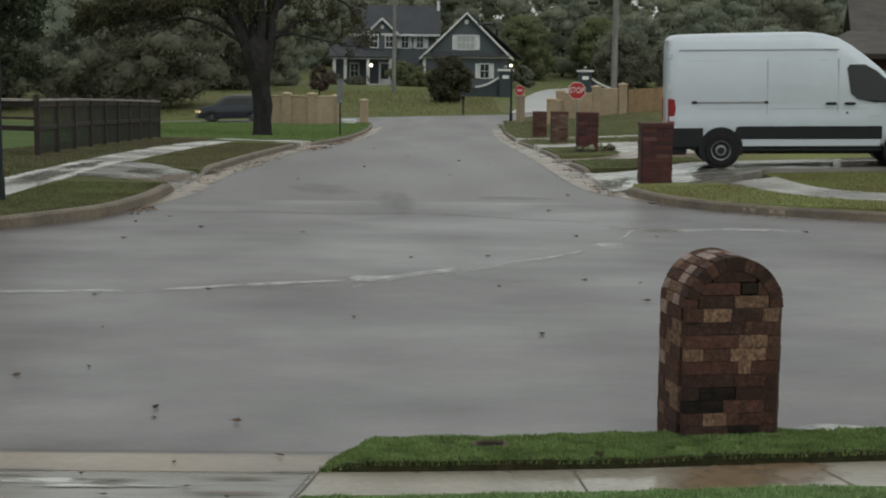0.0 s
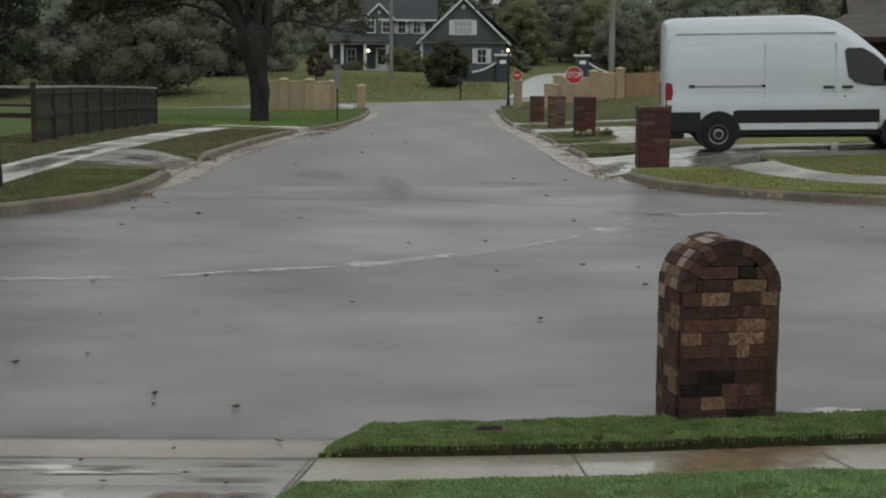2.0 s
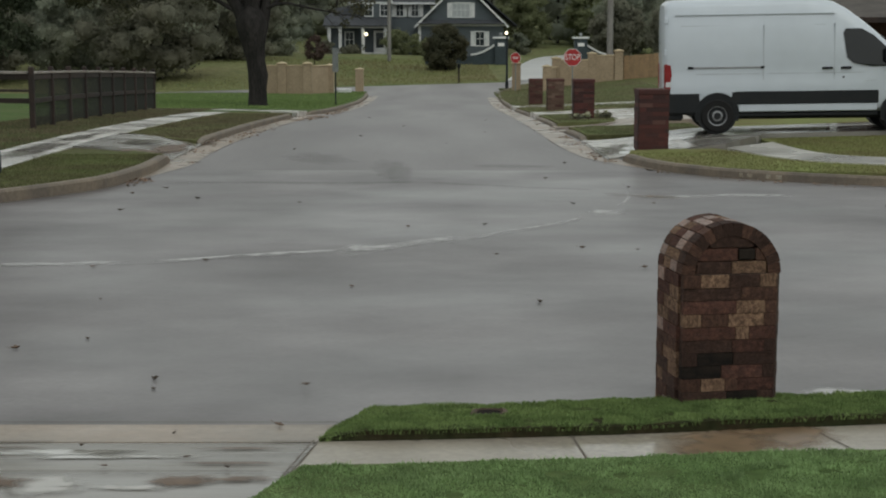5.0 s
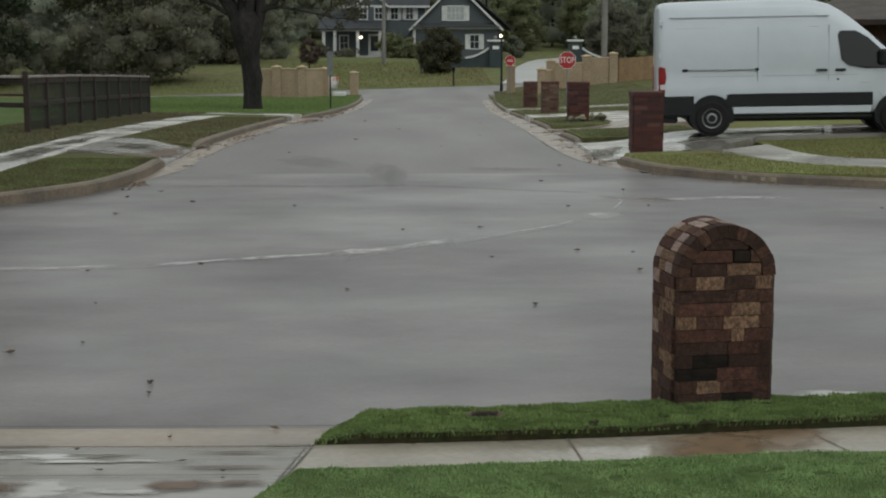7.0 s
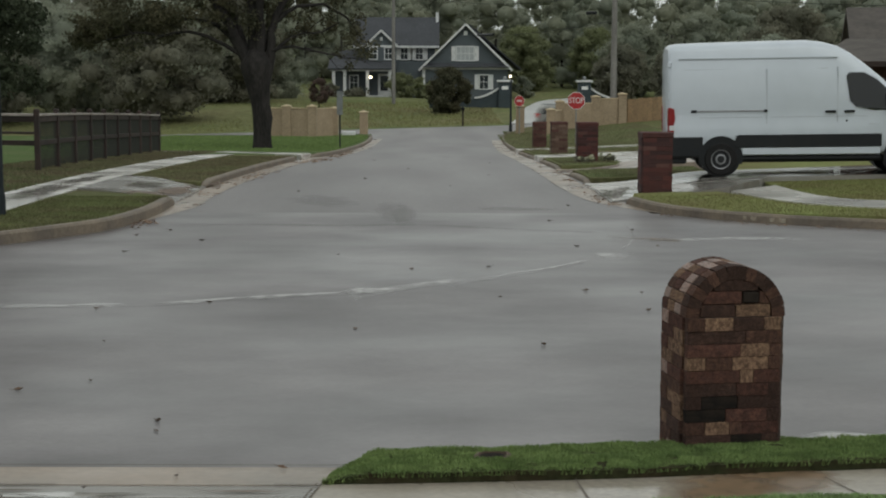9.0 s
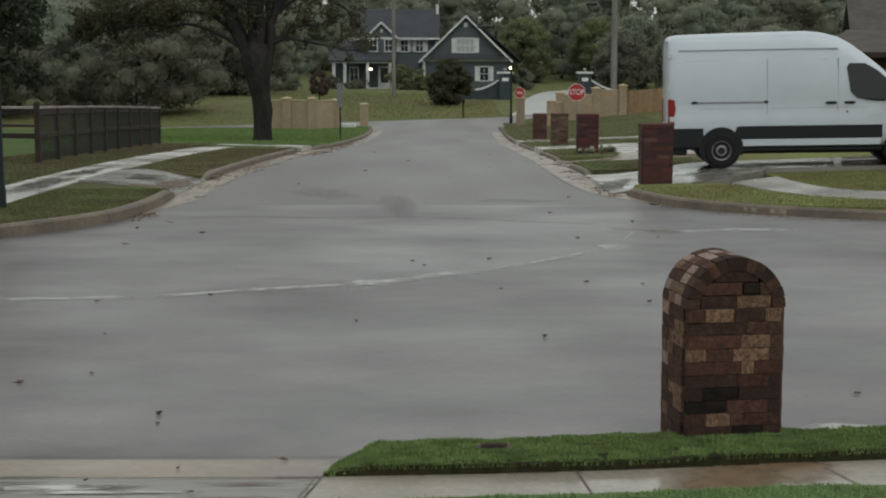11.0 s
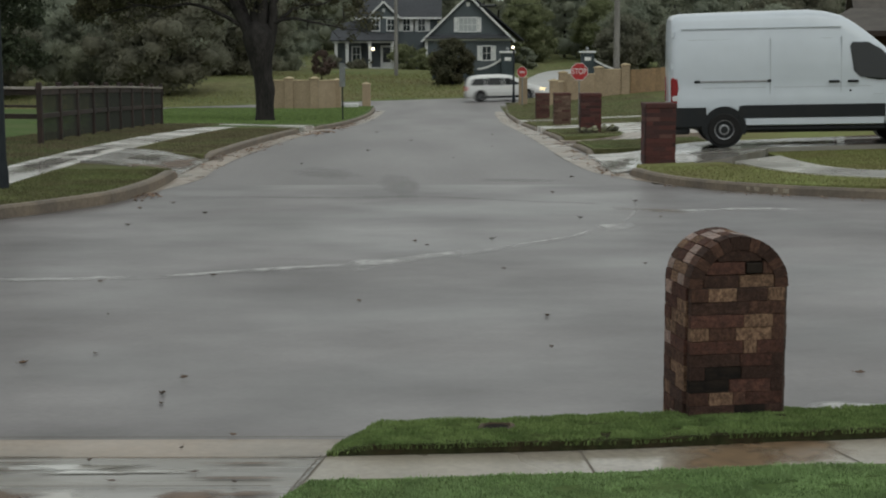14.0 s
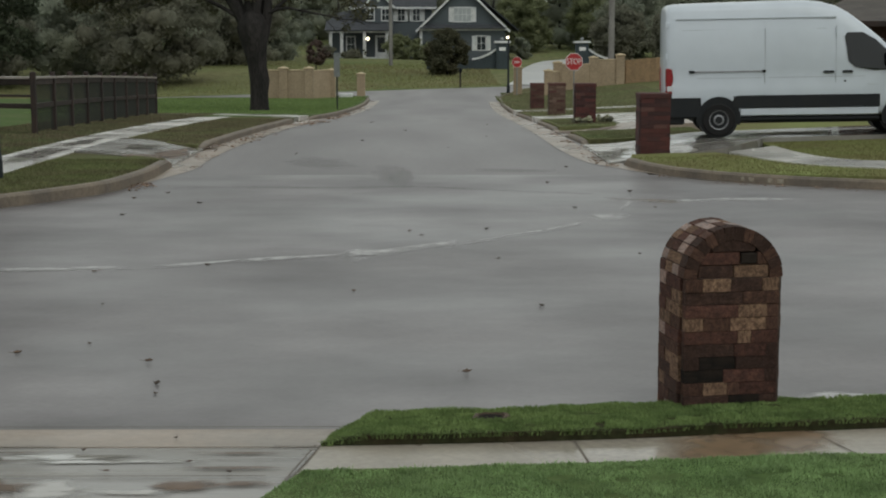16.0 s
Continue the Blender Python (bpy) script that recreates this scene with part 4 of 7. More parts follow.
    for sgn in (-1, 1):
        y0, y1 = (side - 0.004, side + 0.05) if sgn < 0 else (-side - 0.05, -side + 0.004)
        tail = part("tail_lamp", boxed(0.105, 0.26, *((side - 0.006, side + 0.20) if sgn < 0 else (-side - 0.20, -side + 0.006)), 0.87, 1.43, 0.03), RED_LENS, ob, "tall red lamp")
        part("lens", boxed(0.13, 0.255, *((side - 0.012, side + 0.1) if sgn < 0 else (-side - 0.1, -side + 0.012)), 0.95, 1.06, 0.01), CLEAR_LENS, tail)
        part("headlamp", boxed(5.42, 5.78, *((side + 0.14, side + 0.3) if sgn < 0 else (-side - 0.3, -side - 0.14)), 0.86, 1.10, 0.06), CLEAR_LENS, ob)
    # grooves, door seams, sliding rail, handles; grey strips paint the creases' shade lines
    def groove(x0, x1, z0, z1, yy, name="panel_groove", material=SEAM):
        part(name, boxed(x0, x1, yy, yy + 0.04, z0, z1), material, ob)
    groove(0.33, 3.55, 2.408, 2.422, -0.975, "roof_groove")
    groove(0.45, 3.35, 2.188, 2.197, -0.995, "panel_groove")
    groove(2.115, 2.127, 0.84, 2.20, -1.031, "door_seam")
    groove(3.548, 3.554, 0.84, 2.22, -1.030, "door_seam")
    groove(1.85, 4.4, 1.040, 1.047, -1.034, "body_crease")
    groove(2.2, 4.35, 1.205, 1.214, -1.008, "body_crease")
    groove(0.75, 2.05, 1.205, 1.214, -1.008, "body_crease")
    groove(0.55, 3.5, 1.452, 1.460, -1.024, "body_crease")
    part("slide_rail", boxed(0.66, 2.09, -1.040, -1.0, 1.325, 1.36, 0.008), STEEL, ob)
    part("rail_stop", boxed(0.58, 0.70, -1.048, -1.0, 1.315, 1.37, 0.012), BLACK_PLASTIC, ob)
    part("rail_stop", boxed(2.06, 2.14, -1.048, -1.0, 1.315, 1.37, 0.012), BLACK_PLASTIC, ob)
    for hx in (3.30, 3.68):
        part("door_handle", boxed(hx, hx + 0.22, -1.068, -1.0, 1.285, 1.335, 0.018), BLACK_PLASTIC, ob)
    part("fuel_lock", boxed(3.72, 3.76, -1.040, -1.0, 1.10, 1.14, 0.01), BLACK_PLASTIC, ob)
    for hz in (0.95, 1.6, 2.25):
        part("hinge", boxed(0.10, 0.17, -1.0, -0.94, hz, hz + 0.12, 0.01), WHITE, ob)
    part("mirror", boxed(4.55, 4.75, -1.28, -1.03, 1.40, 1.72, 0.05), BLACK_PLASTIC, ob)
    part("mirror", boxed(4.55, 4.75, 1.03, 1.28, 1.40, 1.72, 0.05), BLACK_PLASTIC, ob)
    return ob


cargo_van(4.68, 32.62, land_z(5.5, 32.3) + 0.112, -4.5, -1.0)


# ---- fence, tree, walls ----
def rail_fence(x0, y0, x1, y1, n, label, wired=True):
    """Dark posts with rails and wire, from one end to the other."""
    ob = empty("rail_fence", 0, 0, 0, label=label, category="fence")
    pts = [(x0 + (x1 - x0) * k / n, y0 + (y1 - y0) * k / n) for k in range(n + 1)]
    for px, py in pts[:len(pts) if wired else -1]:
        z = land_z(px, py)
        part("post", boxed(px - 0.065, px + 0.065, py - 0.065, py + 0.065, z - 0.2, z + 1.47, 0.02), WOOD_DARK, ob)
    for (ax, ay), (bx, by) in zip(pts, pts[1:]):
        za, zb = land_z(ax, ay), land_z(bx, by)
        for h, t, w, m in ((1.33, 0.03, 0.075, WOOD_CAP_SHEEN), (1.24, 0.08, 0.025, WOOD_DARK), (0.66, 0.06, 0.03, WOOD_DARK), (0.90, 0.03, 0.03, WOOD_DARK))[:3 if wired else 4]:
            bm = bmesh.new()
            d = Vector((bx - ax, by - ay, zb - za))
            rot = d.to_track_quat("X", "Z").to_matrix().to_4x4()
            box(bm, 0, d.length, -w, w, -t, t, 0.008, Matrix.Translation((ax, ay, za + h)) @ rot)
            part("rail", bm, m, ob)
    if not wired:
        return ob
    verts, faces = [], []
    for (ax, ay), (bx, by) in zip(pts, pts[1:]):
        ln = math.dist((ax, ay), (bx, by))
        nx, ny = -(by - ay) / ln * 0.004, (bx - ax) / ln * 0.004
        m = int(ln / 0.06)
        for k in range(1, m):
            f = k / m
            qx, qy = ax + (bx - ax) * f, ay + (by - ay) * f
            z = land_z(qx, qy)
            tx, ty = (bx - ax) / ln * 0.006, (by - ay) / ln * 0.006
            i = len(verts)
            for zz in (z + 0.06, z + 1.24):
                verts += [(qx - tx, qy - ty, zz), (qx + 2.4 * nx, qy + 2.4 * ny, zz), (qx + tx, qy + ty, zz)]
            faces += [(i, i + 1, i + 4, i + 3), (i + 1, i + 2, i + 5, i + 4), (i + 2, i, i + 3, i + 5)]
    tagged(solid("wire_mesh", verts, faces, WIRE, ob), kind="stuff")
    return ob


rail_fence(-9.62, 36.4, -10.35, 56.0, 9, "dark brown post and rail fence with wire")
rail_fence(-20.5, 39.5, -9.69, 36.42, 5, "dark brown post and rail fence beside lawn", False)


def leaves_mesh(name, centres, radii, counts, size, material, parent, seed, squash=0.8, skin=False, core=0.0, scatter=0.7):
    """Many small folded leaves scattered through uneven clumps."""
    rng = np.random.default_rng(seed)
    P, N = [], []
    for c, r, k in zip(centres, radii, counts):
        d = rng.normal(size=(k, 3))
        d /= np.linalg.norm(d, axis=1)[:, None]
        rad = r * rng.uniform(0.35, 1.0, (k, 1)) ** 0.6 * (1 + 0.25 * np.sin(d[:, :1] * 5 + c[0]) * np.cos(d[:, 1:2] * 4 + c[1]))
        if skin:
            # stray leaves stand out from the clump
            rad = rad * np.where(rng.random((k, 1)) < 0.4, rng.uniform(1.0, 1.75, (k, 1)), 1.0)
        P.append(np.asarray(c) + d * rad * (1, 1, squash))
        N.append(d)
    P = np.concatenate(P)
    n = len(P)
    u = rng.normal(size=(n, 3))
    u /= np.linalg.norm(u, axis=1)[:, None]
    v = np.cross(u, rng.normal(size=(n, 3)))
    v /= np.linalg.norm(v, axis=1)[:, None]
    if skin:
        # leaves lie like scales on the outside of their clump
        w = np.concatenate(N) + scatter * rng.normal(size=(n, 3)) + (0, 0, 0.3)
        w /= np.linalg.norm(w, axis=1)[:, None]
        u = np.cross(w, u)
        u /= np.linalg.norm(u, axis=1)[:, None]
        v = np.cross(w, u)
    s = size * rng.uniform(0.6, 1.4, (n, 1))
    V = np.stack([P - u * s, P + v * s * 0.55 + (0, 0, 0.0), P + u * s, P - v * s * 0.55], 1).reshape(-1, 3)
    loops, starts = np.arange(n * 4), np.arange(0, n * 4, 4)
    if core:
        # a lumpy leaf mass within each clump
        bm = bmesh.new()
        bmesh.ops.create_icosphere(bm, subdivisions=2, radius=1.0)
        ball = np.array([v.co for v in bm.verts])
        tris = np.array([[v.index for v in f.verts] for f in bm.faces])
        bm.free()
        mass = []
        for k, (c, r) in enumerate(zip(centres, radii)):
            bump = 1 + 0.16 * np.sin(ball[:, :1] * 4 + k) * np.cos(ball[:, 1:2] * 5 + 2 * k) + 0.06 * rng.normal(size=(len(ball), 1))
            mass.append(np.asarray(c) + ball * bump * r * core * (1, 1, squash))
        loops = np.concatenate([loops] + [(tris + n * 4 + k * len(ball)).ravel() for k in range(len(centres))])
        V = np.concatenate([V] + mass)
        starts = np.concatenate([starts, n * 4 + np.arange(0, len(loops) - n * 4, 3)])
    me = bpy.data.meshes.new(name)
    me.vertices.add(len(V)), me.loops.add(len(loops)), me.polygons.add(len(starts))
    me.vertices.foreach_set("co", V.astype(np.float32).ravel())
    me.loops.foreach_set("vertex_index", loops.astype(np.int32))
    me.polygons.foreach_set("loop_start", starts.astype(np.int32))
    if core:
        me.polygons.foreach_set("use_smooth", starts >= n * 4)
    me.update(calc_edges=True)
    ob = new(name, finish(me, material))
    ob.parent = parent
    return ob


def limb(bm, rnd, p, d, length, r, depth, tips, spread=0.55, droop=0.0, kids=3):
    """A bent, tapering limb that forks; tips collects where leaves hang."""
    steps = 4
    for k in range(steps):
        d = (d + Vector((rnd.uniform(-1, 1), rnd.uniform(-1, 1), rnd.uniform(-0.8, 1.0) - droop)) * 0.16).normalized()
        q = p + d * (length / steps)
        r1 = r * 0.86
        tube(bm, p, q + d * (r * 0.15), r, r1, 8 if r > 0.08 else 5, caps=False)
        if depth <= 2:
            tips.append(q.copy())
        if depth > 0 and k >= 1:
            for _ in range(1 if k < steps - 1 else kids - 1):
                side = Vector((rnd.uniform(-1, 1), rnd.uniform(-1, 1), rnd.uniform(-0.5, 0.9)))
                limb(bm, rnd, q, (d + side * spread * 1.4).normalized(), length * rnd.uniform(0.5, 0.72), r1 * 0.55, depth - 1, tips, spread, droop + 0.08, kids)
        p, r = q, r1


def street_tree():
    """The large oak by the side street: a stout trunk that divides into crooked limbs with thin leaves."""
    rnd = random.Random(11)
    bx, by = -7.62, 65.0
    z = land_z(bx, by)
    ob = empty("oak_tree", bx, by, z, label="large dark oak with crooked limbs and thin foliage", category="tree")
    bm = bmesh.new()
    prof = [(-0.2, 0.50, 0, 0), (0.12, 0.40, 0, 0), (0.7, 0.37, -0.01, 0), (1.3, 0.41, 0.01, 0), (1.9, 0.40, -0.06, 0), (2.6, 0.50, -0.14, 0), (3.1, 0.60, -0.18, 0), (3.5, 0.66, -0.18, 0), (3.8, 0.58, -0.18, 0), (4.1, 0.36, -0.18, 0), (4.3, 0.08, -0.18, 0)]
    seg, loops = 18, []
    for h, r, ox, oy in prof:
        loops.append([bm.verts.new((ox + r * (1 + 0.07 * math.sin(3 * a + h) + 0.05 * rnd.uniform(-1, 1)) * math.cos(a), oy + r * (1 + 0.1 * math.cos(2 * a + h)) * math.sin(a), h)) for a in (2 * math.pi * k / seg for k in range(seg))])
    for a, b in zip(loops, loops[1:]):
        for k in range(seg):
            bm.faces.new((a[k], a[(k + 1) % seg], b[(k + 1) % seg], b[k]))
    part("trunk", bm, BARK, ob, smooth=True)
    # main limbs: points from root to tip, radius at both ends, twigs, how full their leaves are
    limbs = [([(-0.35, 0, 2.9), (-0.58, 0, 3.7), (-0.95, 0, 4.4), (-1.25, -0.1, 5.1), (-1.65, -0.2, 5.8), (-2.2, -0.3, 6.5), (-2.8, -0.4, 7.6), (-3.3, -0.5, 9.0)], 0.34, 0.12, 8, 1.0),
             ([(-0.45, 0, 3.4), (-0.75, 0, 3.9), (-1.5, -0.1, 4.35), (-2.2, -0.2, 4.7), (-3.0, -0.3, 4.9), (-4.1, -0.5, 4.7), (-5.1, -0.6, 4.85), (-6.3, -0.7, 4.55)], 0.13, 0.03, 12, 0.5),
             ([(-1.0, 0, 4.5), (-1.9, 0.4, 5.2), (-3.1, 0.6, 5.5), (-4.6, 0.7, 5.35), (-5.8, 0.7, 5.2), (-6.9, 0.7, 4.95)], 0.11, 0.03, 14, 1.4),
             ([(-0.2, 0.1, 2.8), (-0.30, 0.1, 3.6), (-0.32, 0.1, 4.5), (-0.36, 0.2, 5.4), (-0.45, 0.3, 6.4), (-0.7, 0.4, 7.8), (-0.9, 0.4, 9.4)], 0.36, 0.14, 8, 0.45),
             ([(-0.05, 0, 2.8), (0.0, -0.1, 3.7), (0.0, -0.1, 4.6), (-0.02, -0.2, 5.4), (0.06, -0.3, 6.4), (0.3, -0.4, 7.8), (0.4, -0.4, 9.4)], 0.28, 0.12, 8, 0.4),
             ([(0.12, 0, 2.8), (0.34, 0, 3.6), (0.42, 0, 4.2), (0.40, 0, 4.9), (0.65, 0.1, 5.6), (1.02, 0.2, 6.3), (1.5, 0.2, 7.4), (1.9, 0.3, 8.8)], 0.26, 0.10, 8, 0.3),
             ([(-0.7, 0.2, 4.2), (-1.0, 0.8, 5.0), (-1.3, 1.3, 6.0), (-1.9, 1.8, 7.4)], 0.2, 0.08, 6, 0.9),
             ([(0.25, 0, 3.4), (0.48, 0, 4.0), (1.15, 0.1, 4.6), (1.85, 0.2, 4.88), (2.6, 0.2, 4.92), (3.3, 0.2, 5.3)], 0.11, 0.025, 8, 0.3),
             ([(0.45, -0.1, 4.1), (1.35, -0.3, 4.3), (2.3, -0.4, 4.1), (3.3, -0.5, 3.9), (3.7, -0.5, 3.8)], 0.08, 0.02, 6, 0.15),
             ([(0.6, 0.1, 5.3), (1.5, 0.4, 6.0), (2.6, 0.6, 6.1), (3.5, 0.7, 5.6), (3.7, 0.7, 5.4)], 0.11, 0.03, 6, 0.45),
             ([(0.1, 0.5, 4.2), (0.4, 1.6, 5.4), (0.8, 2.6, 6.6), (1.0, 3.4, 8.0)], 0.2, 0.07, 6, 0.9)]
    wood = bmesh.new()
    centres, radii, counts = [], [], []
    for pts, r0, r1, twigs, full in limbs:
        line = [Vector(p) for p in pts]
        n = len(line) - 1
        for k, (p, q) in enumerate(zip(line, line[1:])):
            a, b = r0 + (r1 - r0) * (k / n) ** 0.7, r0 + (r1 - r0) * ((k + 1) / n) ** 0.7
            mid = (p + q) / 2 + Vector((rnd.uniform(-1, 1), rnd.uniform(-1, 1), rnd.uniform(-1, 1))) * 0.05
            tube(wood, p, mid + (mid - p) * 0.06, a, (a + b) / 2, 9, caps=False), tube(wood, mid, q + (q - mid) * 0.06, (a + b) / 2, b, 9, caps=False)
        tips = []
        for k in range(twigs):
            f = n * rnd.uniform(0.3, 1.0)
            i = min(n - 1, int(f))
            p = line[i].lerp(line[i + 1], f - i)
            d = (line[i + 1] - line[i]).normalized() + Vector((rnd.uniform(-1, 1), rnd.uniform(-1, 1), rnd.uniform(-0.6, 0.8))) * 0.9
            limb(wood, rnd, p, d.normalized(), rnd.uniform(0.8, 1.7), max(0.018, r1 * 0.4), 1, tips, 0.6, 0.15, 2)
        rnd.shuffle(tips)
        for t in tips[:int(len(tips) * 0.55 * full)]:
            centres.append(tuple(t + Vector((rnd.uniform(-0.2, 0.2), rnd.uniform(-0.2, 0.2), rnd.uniform(-0.25, 0.15)))))
            radii.append(rnd.uniform(0.2, 0.5))
            counts.append(rnd.randint(20, 70))
    # the thick, hanging leaf mass on the field side
    for k in range(80):
        centres.append((rnd.uniform(-6.8, -1.6), rnd.uniform(-1.4, 1.6), rnd.uniform(5.2, 8.4)))
        radii.append(rnd.uniform(0.3, 0.7))
        counts.append(rnd.randint(40, 110))
    part("branchwork", wood, BARK, ob)
    leaves_mesh("crown", centres, radii, counts, 0.075, LEAF_OAK, ob, 5)
    return ob


street_tree()


def tan_pillar(parent, x, y, h, w=0.5, name="pillar"):
    z = land_z(x, y)
    p = part(name, boxed(x - w / 2, x + w / 2, y - w / 2, y + w / 2, z - 0.3, z + h, 0.01), TAN, parent)
    bm = boxed(x - w / 2 - 0.05, x + w / 2 + 0.05, y - w / 2 - 0.05, y + w / 2 + 0.05, z + h, z + h + 0.07, 0.01)
    c = Vector((x, y, z + h + 0.15))
    vs = [bm.verts.new(v) for v in ((x - w / 2, y - w / 2, z + h + 0.07), (x + w / 2, y - w / 2, z + h + 0.07), (x + w / 2, y + w / 2, z + h + 0.07), (x - w / 2, y + w / 2, z + h + 0.07), tuple(c))]
    for i in range(4):
        bm.faces.new((vs[i], vs[(i + 1) % 4], vs[4]))
    part("cap", bm, TAN_CAP, p)
    return p


def panel_between(parent, ax, ay, bx, by, h, name="panel", material=None, thick=0.16):
    d = Vector((bx - ax, by - ay, 0))
    z = min(land_z(ax, ay), land_z(bx, by))
    m = Matrix.Translation((ax, ay, 0)) @ d.to_track_quat("X", "Z").to_matrix().to_4x4()
    p = part(name, boxed(0, d.length, -thick / 2, thick / 2, z - 0.3, z + h, 0.01, m), material or TAN, parent)
    part("coping", boxed(0, d.length, -thick / 2 - 0.04, thick / 2 + 0.04, z + h, z + h + 0.07, 0.012, m), TAN_CAP, p)
    return p


def entrance_wall(points, heights, label, pillar_h=0.11):
    ob = empty("entrance_wall", 0, 0, 0, label=label, category="wall")
    for (x, y), h in zip(points, heights):
        tan_pillar(ob, x, y, h + pillar_h)
    for (a, b), h in zip(zip(points, points[1:]), heights):
        panel_between(ob, *a, *b, h)
    return ob


entrance_wall([(-10.75, 90.6), (-9.1, 90.1), (-7.55, 89.5), (-6.4, 91.6)], [1.62, 1.62, 1.62, 1.5], "tan rendered entrance wall with capped pillars")
entrance_wall([(-4.85, 96.0)], [1.2], "short tan pillar with a pyramid cap")
entrance_wall([(6.35, 88.5), (7.1, 91.5), (9.35, 92.6), (11.0, 93.0)], [1.25, 1.55, 1.6, 1.6], "tan rendered entrance wall stepping up a slope")
entrance_wall([(4.75, 92.0)], [1.45], "tan gate pillar at the street corner")


def board_fence(x0, x1, y, h):
    ob = empty("board_fence", 0, 0, 0, label="orange-tan closed board fence behind lawn", category="fence")
    rnd = random.Random(2)
    x = x0
    while x < x1:
        z = land_z(x, y)
        part("board", boxed(x, x + 0.29, y - 0.012 - rnd.uniform(0, 0.006), y + 0.012, z - 0.1, z + h + rnd.uniform(-0.015, 0.015)), TAN_WOOD, ob)
        x += 0.30
    for k in range(int((x1 - x0) / 2.4) + 1):
        px = x0 + k * 2.4
        z = land_z(px, y)
        part("post", boxed(px - 0.05, px + 0.05, y + 0.013, y + 0.11, z - 0.2, z + h), TAN_WOOD, ob)
    return ob


board_fence(11.35, 32, 93.0, 1.42)


# ---- poles, signs, lamp posts ----
def plain_post(name, x, y, h, r0, r1, material, label, category, base=0.0):
    z = land_z(x, y)
    ob = empty(name, x, y, z, label=label, category=category)
    part("shaft", tube(bmesh.new(), (0, 0, -0.3), (0, 0, h), r0, r1, 14), material, ob)
    if base:
        bm = bmesh.new()
        tube(bm, (0, 0, -0.1), (0, 0, 0.30), base, base * 0.9, 14)
        tube(bm, (0, 0, 0.30), (0, 0, 0.42), base * 0.9, r0, 14)
        part("base", bm, material, ob)
    return ob


post = plain_post("lamp_post", -6.98, 24.0, 5.2, 0.085, 0.07, METAL_DARK, "dark painted lamp post standing on the corner lawn", "lamp post", 0.115)
part("head", boxed(-0.16, 0.16, -0.16, 0.16, 5.2, 5.6, 0.06), METAL_DARK, post)
pole = plain_post("utility_pole", -4.35, 140, 12.5, 0.19, 0.13, POLE_WOOD, "weathered utility pole on the field", "utility pole")
pole2 = plain_post("utility_pole", 10.7, 95.2, 10.5, 0.20, 0.15, POLE_WOOD, "pale weathered utility pole behind the tan wall", "utility pole")
part("crossarm", boxed(-1.2, 1.2, -0.06, 0.06, 9.6, 9.74, 0.01), POLE_WOOD, pole2)
part("crossarm", boxed(-1.2, 1.2, -0.06, 0.06, 11.9, 12.04, 0.01), POLE_WOOD, pole)


def octagon_sign(x, y, h, size, rz, label, lettered=True):
    z = land_z(x, y)
    ob = empty("stop_sign", x, y, z, rz, label=label, category="road sign")
    part("pole", boxed(-0.03, 0.03, 0.0, 0.045, -0.3, h + size * 0.45, 0.005), METAL_GREY, ob)
    def plate(r, y0, y1, name, material, parent, text=""):
        bm = bmesh.new()
        bmesh.ops.create_cone(bm, cap_ends=True, segments=8, radius1=r, radius2=r, depth=y1 - y0, matrix=Matrix.Translation((0, (y0 + y1) / 2, h)) @ pose(0, 0, 0, 90) @ pose(0, 0, 0, 0, 0, 22.5))
        return part(name, bm, material, parent, text)
    face = plate(size / 2 / math.cos(math.pi / 8), -0.012, -0.004, "border", SIGN_WHITE, ob, "white border")
    plate(size / 2 / math.cos(math.pi / 8) * 0.94, -0.018, -0.011, "plate", SIGN_RED, face, "red plate")
    if lettered:
        cu = bpy.data.curves.new("lettering", "FONT")
        cu.body, cu.size, cu.align_x, cu.align_y, cu.extrude = "STOP", size * 0.44, "CENTER", "CENTER", 0.002
        tx = new("lettering", cu)
        bpy.context.view_layer.update()
        me = bpy.data.meshes.new_from_object(tx.evaluated_get(bpy.context.evaluated_depsgraph_get()))
        bpy.data.objects.remove(tx)
        lt = new("lettering", finish(me, SIGN_WHITE))
        lt.data.materials.clear(), lt.data.materials.append(SIGN_WHITE)
        lt.parent, lt.matrix_basis = face, Matrix.Translation((0, -0.021, h)) @ pose(0, 0, 0, 90) @ Matrix.Diagonal((0.82, 1.1, 1, 1))
    else:
        for dz in (-0.05, 0.02):
            part("lettering", boxed(-0.17, 0.17, -0.022, -0.017, h + dz, h + dz + 0.035), SIGN_WHITE, face)
    return ob


octagon_sign(6.22, 70.5, 2.0, 0.78, -4, "red octagonal stop sign on a thin pole")
octagon_sign(4.66, 91.2, 1.95, 0.62, -22, "red sign with pale bars by the corner post", False)
ob = plain_post("street_lamp", 4.35, 95.6, 3.25, 0.075, 0.06, METAL_DARK, "dark lamp post with a small lit lamp", "street lamp", 0.11)
part("lamp", tube(bmesh.new(), (-0.05, -0.05, 3.25), (-0.05, -0.05, 3.40), 0.075, 0.065, 12), LAMP_WARM, ob, "lit lamp")
part("hood", tube(bmesh.new(), (-0.05, -0.05, 3.40), (-0.05, -0.05, 3.50), 0.13, 0.04, 12), METAL_DARK, ob)
ob = plain_post("back_of_sign", -4.5, 68.0, 2.5, 0.035, 0.035, METAL_DARK, "grey road sign seen from its edge on a dark post", "road sign")
part("plate", boxed(-0.13, 0.13, -0.035, -0.03, 1.45, 2.5, 0.0), METAL_GREY, ob)


